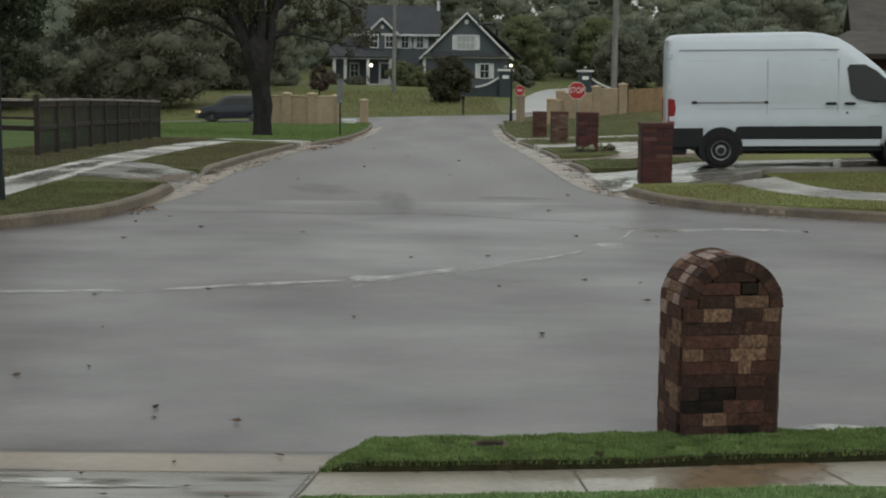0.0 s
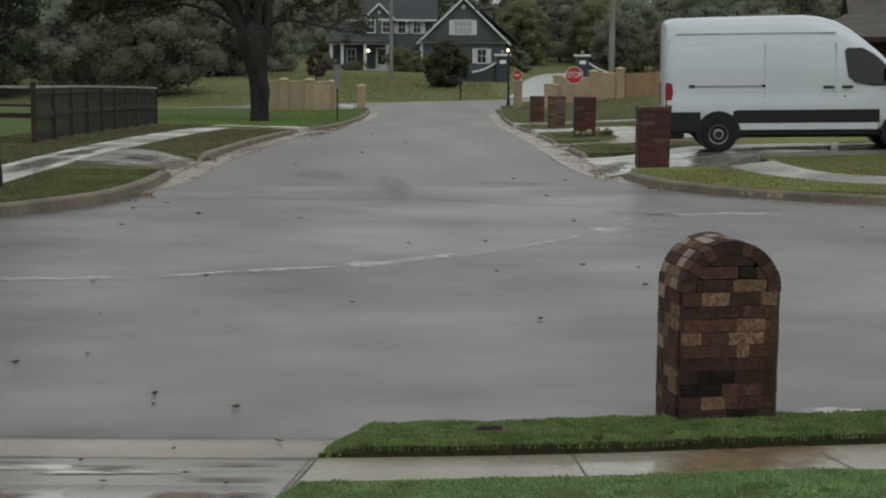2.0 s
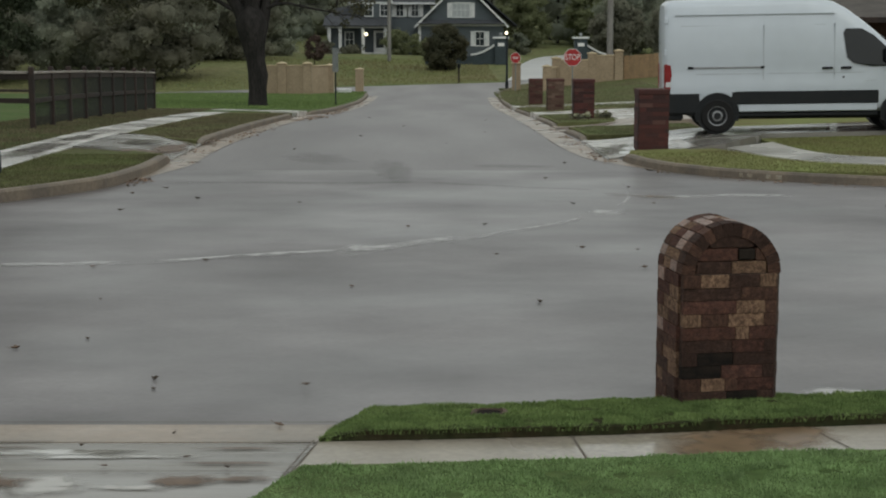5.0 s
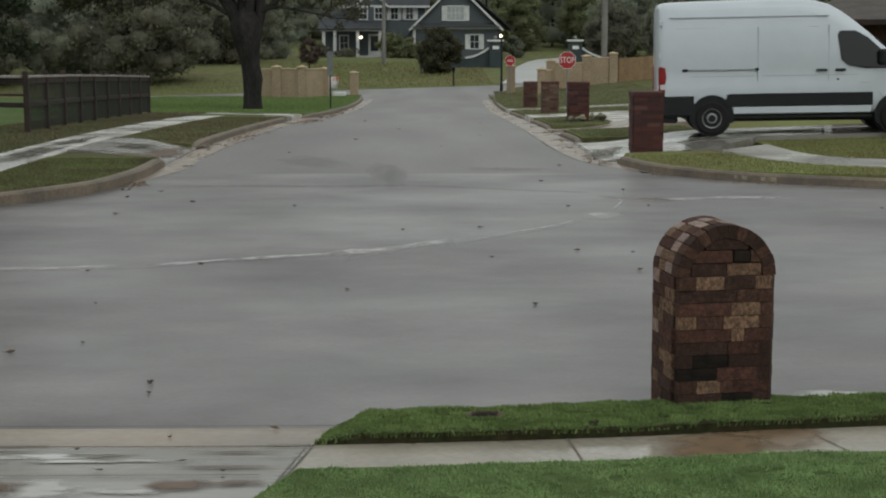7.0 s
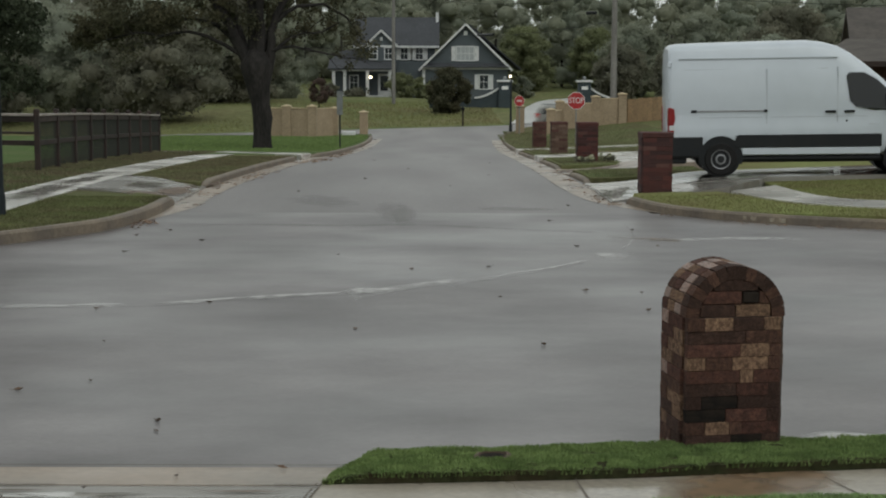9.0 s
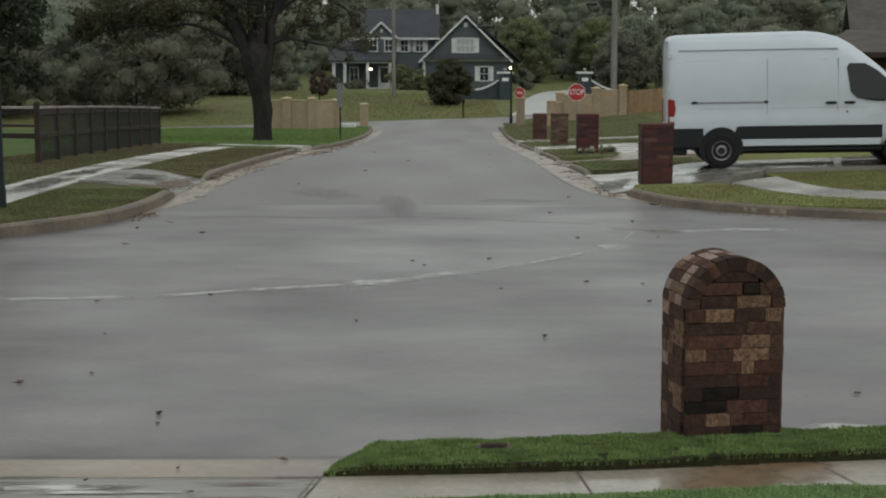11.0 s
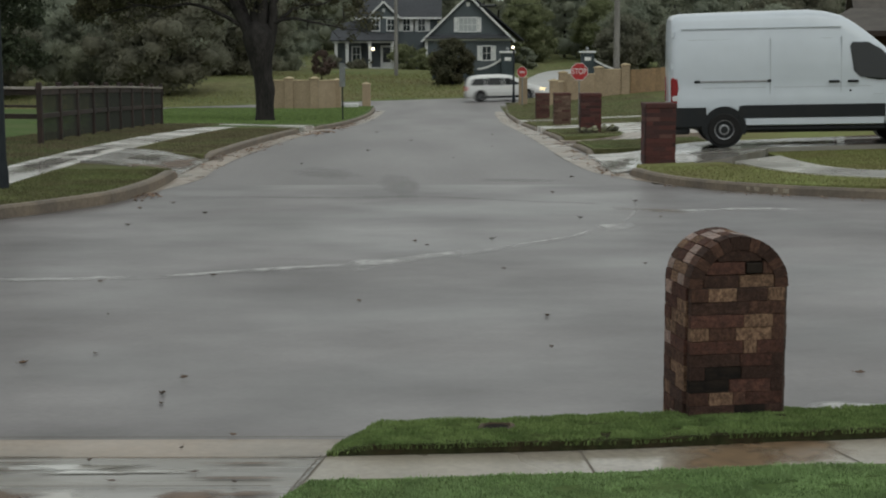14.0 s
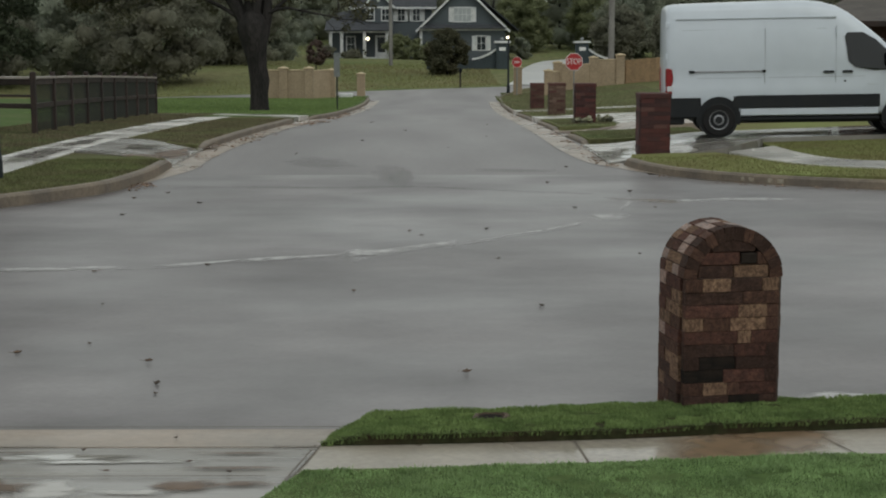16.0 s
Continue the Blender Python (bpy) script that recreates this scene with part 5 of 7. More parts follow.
# ---- grey house across the far street ----
def wall_with_gable(bm, x0, x1, y0, y1, z0, eave, peak):
    """A gabled block whose gable looks to -y."""
    xm = (x0 + x1) / 2
    ring = [(x0, z0), (x1, z0), (x1, eave), (xm, peak), (x0, eave)]
    a = [bm.verts.new((x, y0, z)) for x, z in ring]
    b = [bm.verts.new((x, y1, z)) for x, z in ring]
    bm.faces.new(a), bm.faces.new(b)
    for i in range(5):
        j = (i + 1) % 5
        bm.faces.new((a[i], a[j], b[j], b[i]))
    return bm


def slope(bm, corners, thick):
    """A roof slab: four corners, thickened downwards."""
    a = [bm.verts.new(c) for c in corners]
    b = [bm.verts.new((c[0], c[1], c[2] - thick)) for c in corners]
    bm.faces.new(a), bm.faces.new(b)
    for i in range(4):
        j = (i + 1) % 4
        bm.faces.new((a[i], a[j], b[j], b[i]))
    return bm


def beam(bm, p, q, w, h):
    p, q = Vector(p), Vector(q)
    d = q - p
    return box(bm, 0, d.length, -w / 2, w / 2, -h / 2, h / 2, 0, Matrix.Translation(p) @ d.to_track_quat("X", "Z").to_matrix().to_4x4())


def house_window(parent, x, y, z, w, h, shutters=True, pane_m=None, bars=1):
    win = part("window", boxed(x - w / 2, x + w / 2, y - 0.02, y + 0.05, z - h / 2, z + h / 2), pane_m or PANE, parent)
    f = bmesh.new()
    t = 0.11
    box(f, x - w / 2 - t, x + w / 2 + t, y - 0.07, y, z + h / 2, z + h / 2 + t), box(f, x - w / 2 - t, x + w / 2 + t, y - 0.07, y, z - h / 2 - t, z - h / 2)
    box(f, x - w / 2 - t, x - w / 2, y - 0.069, y, z - h / 2, z + h / 2), box(f, x + w / 2, x + w / 2 + t, y - 0.069, y, z - h / 2, z + h / 2)
    for k in range(1, bars + 1):
        xx = x - w / 2 + w * k / (bars + 1)
        box(f, xx - 0.02, xx + 0.02, y - 0.045, y - 0.015, z - h / 2, z + h / 2)
    box(f, x - w / 2, x + w / 2, y - 0.044, y - 0.015, z - 0.025, z + 0.025)
    part("frame", f, TRIM, win)
    if shutters:
        for s in (-1, 1):
            xx = x + s * (w / 2 + t + 0.22)
            part("shutter", boxed(xx - 0.2, xx + 0.2, y - 0.06, y, z - h / 2 - 0.08, z + h / 2 + 0.08, 0.01), TRIM, win)
    return win


def grey_house():
    ob = empty("grey_house", 0, 0, 0, label="blue-grey gabled house with white trim and lit porch", category="house")
    g = -0.75
    # garage wing
    wing = part("wing_wall", wall_with_gable(bmesh.new(), -1.85, 6.85, 158, 170, g, 2.75, 7.0), SIDING, ob)
    sd = bmesh.new()
    for k in range(18):
        z = g + 0.05 + k * 0.24
        if z < 2.6:
            box(sd, -1.84, 6.84, 157.97, 158.0, z, z + 0.21)
    for k in range(16):
        z = 2.95 + k * 0.25
        half = 4.3 * (7.0 - z - 0.3) / 4.25
        if half > 0.2:
            box(sd, 2.5 - half, 2.5 + half, 157.97, 158.0, z, z + 0.22)
    part("lap_siding", sd, SIDING, wing)
    part("wing_roof", slope(bmesh.new(), [(-2.3, 157.5, 2.62), (2.5, 157.5, 7.32), (2.5, 171, 7.32), (-2.3, 171, 2.62)], 0.16), SHINGLE, ob)
    part("wing_roof", slope(bmesh.new(), [(2.5, 157.5, 7.32), (7.3, 157.5, 2.62), (7.3, 171, 2.62), (2.5, 171, 7.32)], 0.16), SHINGLE, ob)
    part("barge_board", beam(bmesh.new(), (-2.3, 157.45, 2.52), (2.5, 157.45, 7.22), 0.08, 0.2), TRIM, ob)
    part("barge_board", beam(bmesh.new(), (2.5, 157.44, 7.22), (7.3, 157.44, 2.52), 0.08, 0.2), TRIM, ob)
    part("rear_roof", slope(bmesh.new(), [(2.9, 160, 7.35), (8.3, 160, 2.75), (8.3, 171, 2.75), (2.9, 171, 7.35)], 0.16), SHINGLE, ob)
    part("gable_band", boxed(-2.1, 7.1, 157.86, 157.96, 2.62, 2.88), TRIM, ob)
    part("skirt_roof", slope(bmesh.new(), [(-1.9, 157.3, 2.90), (6.9, 157.3, 2.90), (6.9, 157.95, 3.25), (-1.9, 157.95, 3.25)], 0.08), SHINGLE, ob)
    part("corner_board", boxed(-1.95, -1.65, 157.9, 157.965, g, 2.62), TRIM, ob)
    house_window(ob, 2.45, 157.95, 4.25, 1.75, 1.35, True, CURTAIN, 3)
    house_window(ob, 4.4, 157.95, 1.35, 0.85, 1.35, True)
    part("gable_vent", boxed(2.3, 2.7, 157.9, 157.96, 6.1, 6.55, 0.05), TRIM, ob)
    # main block
    part("main_wall", boxed(-8.9, -0.7, 164, 174, g, 5.1), SIDING, ob)
    part("main_roof", slope(bmesh.new(), [(-9.4, 163.4, 5.1), (-0.2, 163.4, 5.1), (-0.2, 169, 8.3), (-9.4, 169, 8.3)], 0.18), SHINGLE, ob)
    part("main_roof", slope(bmesh.new(), [(-9.4, 169, 8.3), (-0.2, 169, 8.3), (-0.2, 174.6, 5.1), (-9.4, 174.6, 5.1)], 0.18), SHINGLE, ob)
    part("gutter_board", boxed(-9.4, -0.2, 163.32, 163.4, 4.9, 5.12), TRIM, ob)
    part("dormer_wall", wall_with_gable(bmesh.new(), -7.9, -4.8, 163.1, 168, 2.6, 5.2, 6.6), SIDING, ob)
    part("dormer_roof", slope(bmesh.new(), [(-8.15, 162.8, 5.05), (-6.35, 162.8, 6.8), (-6.35, 168, 6.8), (-8.15, 168, 5.05)], 0.12), SHINGLE, ob)
    part("dormer_roof", slope(bmesh.new(), [(-6.35, 162.8, 6.8), (-4.55, 162.8, 5.05), (-4.55, 168, 5.05), (-6.35, 168, 6.8)], 0.12), SHINGLE, ob)
    part("barge_board", beam(bmesh.new(), (-8.15, 162.75, 4.98), (-6.35, 162.75, 6.72), 0.07, 0.2), TRIM, ob)
    part("barge_board", beam(bmesh.new(), (-6.35, 162.74, 6.72), (-4.55, 162.74, 4.98), 0.07, 0.2), TRIM, ob)
    part("dormer_band", boxed(-8.1, -4.6, 163.0, 163.09, 4.98, 5.16), TRIM, ob)
    part("gable_vent", boxed(-6.5, -6.2, 163.02, 163.09, 5.65, 6.0, 0.04), TRIM, ob)
    for wx in (-7.2, -5.6):
        house_window(ob, wx, 163.05, 4.3, 0.72, 1.15, False)
    for wx in (-3.95, -2.35):
        house_window(ob, wx, 163.95, 4.3, 0.72, 1.2, True)
    # porch
    part("porch_floor", boxed(-11.6, -5.2, 161.2, 164, g, -0.15), TRIM, ob)
    part("porch_roof", slope(bmesh.new(), [(-11.9, 160.9, 2.72), (-4.9, 160.9, 2.72), (-4.9, 164, 3.75), (-11.9, 164, 3.75)], 0.14), SHINGLE, ob)
    part("porch_beam", boxed(-11.7, -5.1, 161.2, 161.4, 2.42, 2.62), TRIM, ob)
    part("porch_wall", boxed(-11.6, -8.9, 163.5, 172, g, 2.9), SIDING, ob)
    for cx in (-11.3, -10.15, -7.75, -5.4):
        part("porch_post", boxed(cx - 0.16, cx + 0.16, 161.15, 161.45, -0.15, 2.45, 0.02), TRIM, ob)
    part("side_roof", slope(bmesh.new(), [(-12.0, 164, 3.4), (-8.9, 164, 3.4), (-8.9, 168, 5.0), (-11, 168, 4.6)], 0.14), SHINGLE, ob)
    house_window(ob, -9.3, 163.45, 1.2, 0.8, 1.5, False)
    d = part("door", boxed(-6.5, -5.7, 163.9, 163.98, -0.15, 1.95), PANE, ob)
    f = boxed(-6.75, -6.5, 163.85, 163.97, -0.15, 2.15)
    box(f, -5.7, -5.45, 163.85, 163.97, -0.15, 2.15), box(f, -6.5, -5.7, 163.86, 163.97, 1.95, 2.14), box(f, -6.5, -5.7, 163.86, 163.97, -0.14, 0.35)
    part("door_frame", f, TRIM, d)
    bm = bmesh.new()
    bmesh.ops.create_uvsphere(bm, u_segments=14, v_segments=10, radius=0.15, matrix=Matrix.Translation((-7.4, 161.0, 1.8)))
    part("porch_lamp", bm, LAMP_WARM, ob, "lit porch lamp", True)
    part("lamp_bracket", boxed(-7.43, -7.37, 161.0, 161.3, 2.0, 2.45), METAL_DARK, ob)
    part("chimney", boxed(-0.6, -0.3, 168, 168.5, 7.6, 8.8), TRIM, ob)
    return ob


grey_house()


# ---- gate with curved wing walls, its drive ----
def gate_wing(x, s, label):
    """A dark gate pillar with a pale cap and a wing wall that sweeps down; s: the side to which the wing runs."""
    y = 135.0
    g = land_z(x, y)
    ob = empty("gate_pillar", x, y, 0, label=label, category="gate pillar", group="gate pillars at the drive")
    part("shaft", boxed(-0.55, 0.55, -0.55, 0.55, g - 0.3, 1.50, 0.02), STUCCO_DARK, ob)
    cap = part("cap", boxed(-0.70, 0.70, -0.70, 0.70, 1.50, 1.68, 0.03), TRIM, ob, "white cap")
    bm = bmesh.new()
    bmesh.ops.create_uvsphere(bm, u_segments=12, v_segments=8, radius=0.16, matrix=Matrix.Translation((0, 0, 1.86)))
    part("ball", bm, METAL_GREY, cap, smooth=True)
    part("plaque", boxed(-0.28, 0.28, -0.58, -0.54, 0.85, 1.15, 0.01), SIGN_WHITE, ob, "pale plaque")
    n = 12
    wall, top = bmesh.new(), bmesh.new()
    prev = None
    for k in range(n + 1):
        f = k / n
        px = s * (0.55 + 2.1 * f)
        pz = 0.95 - 0.85 * (1 - (1 - f) ** 1.8)
        if prev:
            a, za = prev
            box(wall, min(a, px), max(a, px), -0.15, 0.15, g - 0.3, min(za, pz))
            beam(top, (a, 0, za + 0.02), (px, 0, pz + 0.02), 0.5, 0.16)
        prev = (px, pz)
    part("wing_wall", wall, STUCCO_DARK, ob)
    part("coping", top, TRIM, ob, "curved white coping")
    px = s * 2.65
    part("end_wall", boxed(min(px, px + s * 4.0), max(px, px + s * 4.0), -0.14, 0.14, g - 0.3, 0.02), STUCCO_DARK, ob)
    return ob


gate_wing(5.6, -1, "dark gate pillar with white cap and wing wall")
gate_wing(12.6, 1, "dark gate pillar with white cap and wing wall")


def gate_drive():
    a = [(4.9, 107.6), (5.3, 112), (5.9, 118), (6.6, 126), (7.4, 134), (8.8, 142), (10.5, 150), (13, 158), (16, 166)]
    b = [(11.0, 107.6), (10.5, 112), (10.4, 118), (10.7, 126), (11.3, 134), (12.4, 141), (14.0, 148), (16.4, 155), (19.5, 162)]
    loft("driveway_gate", a, b, 4, land_z, GATE_SHEEN, lift=0.1, fine=3, skirt=0.2, label="pale wet drive rising through a gate", category="driveway", kind="structure")


gate_drive()


def post_mailbox(x, y):
    ob = empty("post_mailbox", x, y, land_z(x, y), label="small dark mailbox on a wooden post", category="mailbox")
    part("post", boxed(-0.06, 0.06, -0.06, 0.06, -0.2, 1.05), WOOD_DARK, ob)
    bm = boxed(-0.12, 0.12, -0.28, 0.28, 1.05, 1.2)
    bmesh.ops.create_cone(bm, cap_ends=True, segments=14, radius1=0.12, radius2=0.12, depth=0.56, matrix=pose(0, 0, 1.2, 90))
    part("box", bm, METAL_DARK, ob)


post_mailbox(1.55, 109.0)


# ---- neighbouring house ----
def brown_house():
    ob = empty("brown_house", 0, 0, 0, label="brick house with brown shingle hip roof", category="house")
    ob.matrix_basis = Matrix.Translation((13.4, 51, 0)) @ pose(0, 0, 0, 0, 0, -12.2) @ Matrix.Translation((-13.4, -51, 0))
    part("wall", boxed(14.2, 27, 49, 58.6, -0.6, 2.75), BRICKS[4], ob)
    part("roof", slope(bmesh.new(), [(13.5, 49.2, 3.15), (28, 49.2, 3.15), (28, 53.6, 4.65), (13.5, 53.6, 4.65)], 0.16), SHINGLE_BROWN, ob)
    part("roof", slope(bmesh.new(), [(13.5, 53.6, 4.65), (28, 53.6, 4.65), (28, 59.2, 2.75), (13.5, 59.2, 2.75)], 0.16), SHINGLE_BROWN, ob)
    bm = bmesh.new()
    a = [bm.verts.new((13.9, y, z)) for y, z in ((49.4, 2.6), (58.8, 2.6), (53.6, 4.46))]
    b = [bm.verts.new((14.2, y, z)) for y, z in ((49.4, 2.6), (58.8, 2.6), (53.6, 4.46))]
    bm.faces.new(a), bm.faces.new(b)
    for k in range(3):
        bm.faces.new((a[k], a[(k + 1) % 3], b[(k + 1) % 3], b[k]))
    part("gable_wall", bm, WOOD_DARK, ob)
    bm = bmesh.new()
    vs = [bm.verts.new(p) for p in ((12.2, 45.6, 2.72), (28, 45.6, 2.72), (28, 50.2, 3.5), (13.4, 50.2, 3.5), (12.2, 52.5, 2.72), (28, 52.5, 2.72))]
    for f in ((0, 1, 2, 3), (0, 3, 4), (3, 2, 5, 4), (0, 4, 5, 1), (1, 5, 2)):
        bm.faces.new([vs[k] for k in f])
    part("lower_roof", bm, SHINGLE_BROWN, ob)
    part("fascia", boxed(12.2, 28, 45.5, 45.58, 2.58, 2.74), WOOD_DARK, ob)
    part("front_wall", boxed(12.9, 27, 46.4, 49, -0.4, 2.7), BRICKS[4], ob)
    for cx in (13.0, 16.5):
        part("porch_post", boxed(cx - 0.1, cx + 0.1, 45.8, 46.0, -0.3, 2.62, 0.01), TRIM, ob)
    house_window(ob, 17.5, 46.36, 1.5, 1.2, 1.3, False)
    return ob


brown_house()


# ---- trees, hedges and far woods ----
def broad_tree(name, x, y, h, w, material, seed, label, low=0.22, leaf=0.16, density=1.0, trunk_r=0.2):
    rnd = random.Random(seed)
    z = land_z(x, y)
    ob = empty(name, x, y, z, label=label, category="tree" if name.endswith("tree") else "shrub")
    bm = bmesh.new()
    tips = []
    tube(bm, (0, 0, -0.3), (0, 0, h * low * 1.1), trunk_r, trunk_r * 0.8, 9, caps=False)
    for k in range(5):
        a = 2 * math.pi * k / 5 + rnd.uniform(-0.4, 0.4)
        limb(bm, rnd, Vector((0, 0, h * low * rnd.uniform(0.85, 1.1))), Vector((math.cos(a) * 0.7, math.sin(a) * 0.7, 1)).normalized(), h * 0.30, trunk_r * 0.5, 1, tips, 0.5, 0, 2)
    part("trunk", bm, BARK, ob)
    cs, rs, ns = [], [], []
    n = max(12, int(40 * density))
    for k in range(n):
        a, f = rnd.uniform(0, 2 * math.pi), rnd.uniform(0, 1)
        zz = h * (low + (1 - low) * f)
        rad = w / 2 * math.sqrt(max(0.05, 1 - (2 * f - 0.85) ** 2 * 0.8)) * rnd.uniform(0.35, 1.0)
        r = w * rnd.uniform(0.06, 0.14)
        cs.append((rad * math.cos(a), rad * math.sin(a), min(zz, h - r * 0.5)))
        rs.append(r)
        ns.append(int(min(300, 150 * (r / leaf) ** 1.5 * 0.14 * density + 60)))
    leaves_mesh("crown", cs, rs, ns, leaf, material, ob, seed, skin=True, core=0.70, scatter=1.0)
    return ob


# the dark street tree whose branches reach in over the corner
def hanging_tree():
    rnd = random.Random(21)
    x, y = -9.35, 26.2
    ob = empty("shade_tree", x, y, land_z(x, y), label="dark leafy tree overhanging the corner lawn", category="tree")
    bm = bmesh.new()
    tips = []
    tube(bm, (0, 0, -0.3), (0, 0, 2.2), 0.16, 0.13, 10, caps=False)
    for k in range(6):
        a = 2 * math.pi * k / 6 + 0.3
        limb(bm, rnd, Vector((0, 0, 2.1)), Vector((math.cos(a), math.sin(a), 0.9)).normalized(), 2.0, 0.09, 1, tips, 0.5, 0, 2)
    part("trunk", bm, BARK, ob)
    cs, rs = [], []
    for k in range(52):
        a, f = rnd.uniform(0, 2 * math.pi), rnd.uniform(0, 1)
        rad = 2.9 * math.sqrt(max(0.06, 1 - (2 * f - 0.7) ** 2)) * rnd.uniform(0.6, 1.0)
        cs.append((rad * math.cos(a), rad * math.sin(a), 1.9 + 3.0 * f))
        rs.append(rnd.uniform(0.25, 0.5))
    for k in range(26):
        f = rnd.uniform(0, 1)
        cs.append((2.9 - 1.4 * rnd.uniform(0, 1) - 0.4 * abs(f - 0.5), -0.6 + rnd.uniform(-0.6, 0.6), 1.95 + 1.9 * f))
        rs.append(rnd.uniform(0.18, 0.34))
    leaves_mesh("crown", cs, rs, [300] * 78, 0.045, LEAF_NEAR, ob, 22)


hanging_tree()
TREE = "broad autumn tree at the edge of a field"
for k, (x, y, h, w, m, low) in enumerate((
        (-22.0, 119, 7.8, 10.0, LEAF_DARK_HAZE, 0.14), (-30, 124, 8.2, 10, LEAF_WOOD_HAZE, 0.10), (-36, 118, 8, 9, LEAF_DARK_HAZE, 0.10), (-27, 140, 9.2, 11, LEAF_WOOD_HAZE, 0.05),
        (-19, 142, 9.5, 9, LEAF_DARK_HAZE, 0.06), (-17.6, 154, 9.0, 8, LEAF_WOOD_HAZE, 0.06), (-40, 140, 9.5, 12, LEAF_WOOD_HAZE, 0.06), (-33, 150, 10, 11, LEAF_DARK_HAZE, 0.05),
        (9.6, 178, 7.2, 6.2, LEAF_OLIVE_HAZE, 0.05), (18.2, 180, 7.0, 6, LEAF_OLIVE_HAZE, 0.05), (21, 168, 7.5, 7, LEAF_WOOD_HAZE, 0.05), (27, 160, 8.5, 8, LEAF_WOOD_HAZE, 0.05),
        (34, 150, 9, 9, LEAF_DARK_HAZE, 0.05), (17.5, 150, 5.2, 5, LEAF_DARK_HAZE, 0.06), (22, 140, 5.0, 5.5, LEAF_DARK_HAZE, 0.06), (29, 135, 6, 7, LEAF_WOOD_HAZE, 0.06))):
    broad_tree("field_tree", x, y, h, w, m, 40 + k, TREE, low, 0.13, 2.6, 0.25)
broad_tree("young_tree", 0.72, 127, 3.6, 3.5, LEAF_OAK, 71, "dense dark round evergreen on the lawn", 0.06, 0.09, 2.6, 0.12)
broad_tree("red_tree", -10.2, 128, 2.7, 2.0, LEAF_RED, 72, "small red-leaved autumn tree", 0.35, 0.09, 0.8, 0.05)
for k, (x, y, h, w, m) in enumerate(((-4.2, 158, 2.6, 3.4, LEAF_OLIVE_HAZE), (-1.9, 155, 2.2, 2.6, LEAF_OLIVE_HAZE), (-11.6, 159, 1.5, 2.4, LEAF_DARK_HAZE), (-9, 159.5, 1.0, 2.2, LEAF_DARK_HAZE), (8.6, 163, 2.2, 2.6, LEAF_WOOD_HAZE))):
    broad_tree("garden_shrub", x, y, h, w, m, 80 + k, "overgrown shrub by the grey house", 0.08, 0.11, 0.9, 0.06)


def far_woods():
    rnd = random.Random(31)
    cs, rs, ns = [], [], []
    tr = bmesh.new()
    for k in range(240):
        y = rnd.uniform(182, 262)
        x = rnd.uniform(-0.40, 0.40) * y
        z = land_z(x, y)
        h = rnd.uniform(10.5, 13.5)
        w = rnd.uniform(6.5, 10)
        tube(tr, (x, y, z - 0.5), (x, y, z + h * 0.5), 0.2, 0.12, 6, caps=False)
        for _ in range(14):
            f = rnd.uniform(0.05, 1)
            a = rnd.uniform(0, 2 * math.pi)
            rad = w / 2 * math.sqrt(max(0.05, 1 - (2 * f - 0.8) ** 2 * 0.8)) * rnd.uniform(0.3, 1)
            r = rnd.uniform(0.8, 1.8)
            cs.append((x + rad * math.cos(a), y + rad * math.sin(a), z + h * f - r * 0.4))
            rs.append(r)
            ns.append(int(42 + 32 * r))
    # the far crowns take the leaf colour paled for mist
    ob = leaves_mesh("far_woods", cs, rs, ns, 0.21, LEAF_WOOD_HAZE, None, 33, skin=True, core=0.70, scatter=1.0)
    tagged(ob, "dense autumn woods in mist-pale leaf colour on the far slope", "woods", kind="stuff")
    tagged(part("far_trunks", tr, BARK), "dark trunks within the far woods", "woods", kind="stuff")


far_woods()


# ---- overhead lines ----
def cable(p, q, sag, r, label):
    cu = bpy.data.curves.new("overhead_cable", "CURVE")
    cu.dimensions, cu.bevel_depth, cu.bevel_resolution = "3D", r, 1
    sp = cu.splines.new("POLY")
    n = 24
    sp.points.add(n)
    for k in range(n + 1):
        f = k / n
        c = Vector(p).lerp(Vector(q), f) - Vector((0, 0, sag * 4 * f * (1 - f)))
        sp.points[k].co = (*c, 1)
    cu.materials.append(BLACK_PLASTIC)
    tagged(new("overhead_cable", cu), label, "cable")


P1, P2 = (-4.35, 140.0), (10.7, 95.2)
for dx, zz in ((-1.1, 8.2), (1.1, 8.2), (0, 7.2)):
    cable((P1[0] + dx, P1[1], zz + 2.6), (P2[0] + dx, P2[1], zz + 0.1), 1.0, 0.018, "thin black overhead cable between utility poles")
    cable((P2[0] + dx, P2[1], zz + 0.1), (60 + dx, 99, zz + 0.6), 1.0, 0.018, "thin black overhead cable beyond the utility pole")
cable((10.7, 95.2, 5.55), (2.5, 157.3, 6.0), 0.3, 0.014, "thin service cable to the grey house")
splice = tagged(part("splice_box", tube(bmesh.new(), (3.55, 149.5, 5.93), (4.75, 140.5, 5.78), 0.12, 0.12, 10), BLACK_PLASTIC), "black splice casing hung on the service cable", "cable box")
splice = part("splice_box", tube(bmesh.new(), (9.2, 97.5, 6.1), (9.75, 97.0, 6.1), 0.10, 0.10, 10), BLACK_PLASTIC)
tagged(splice, "black splice casing hung on the overhead cable", "cable box")


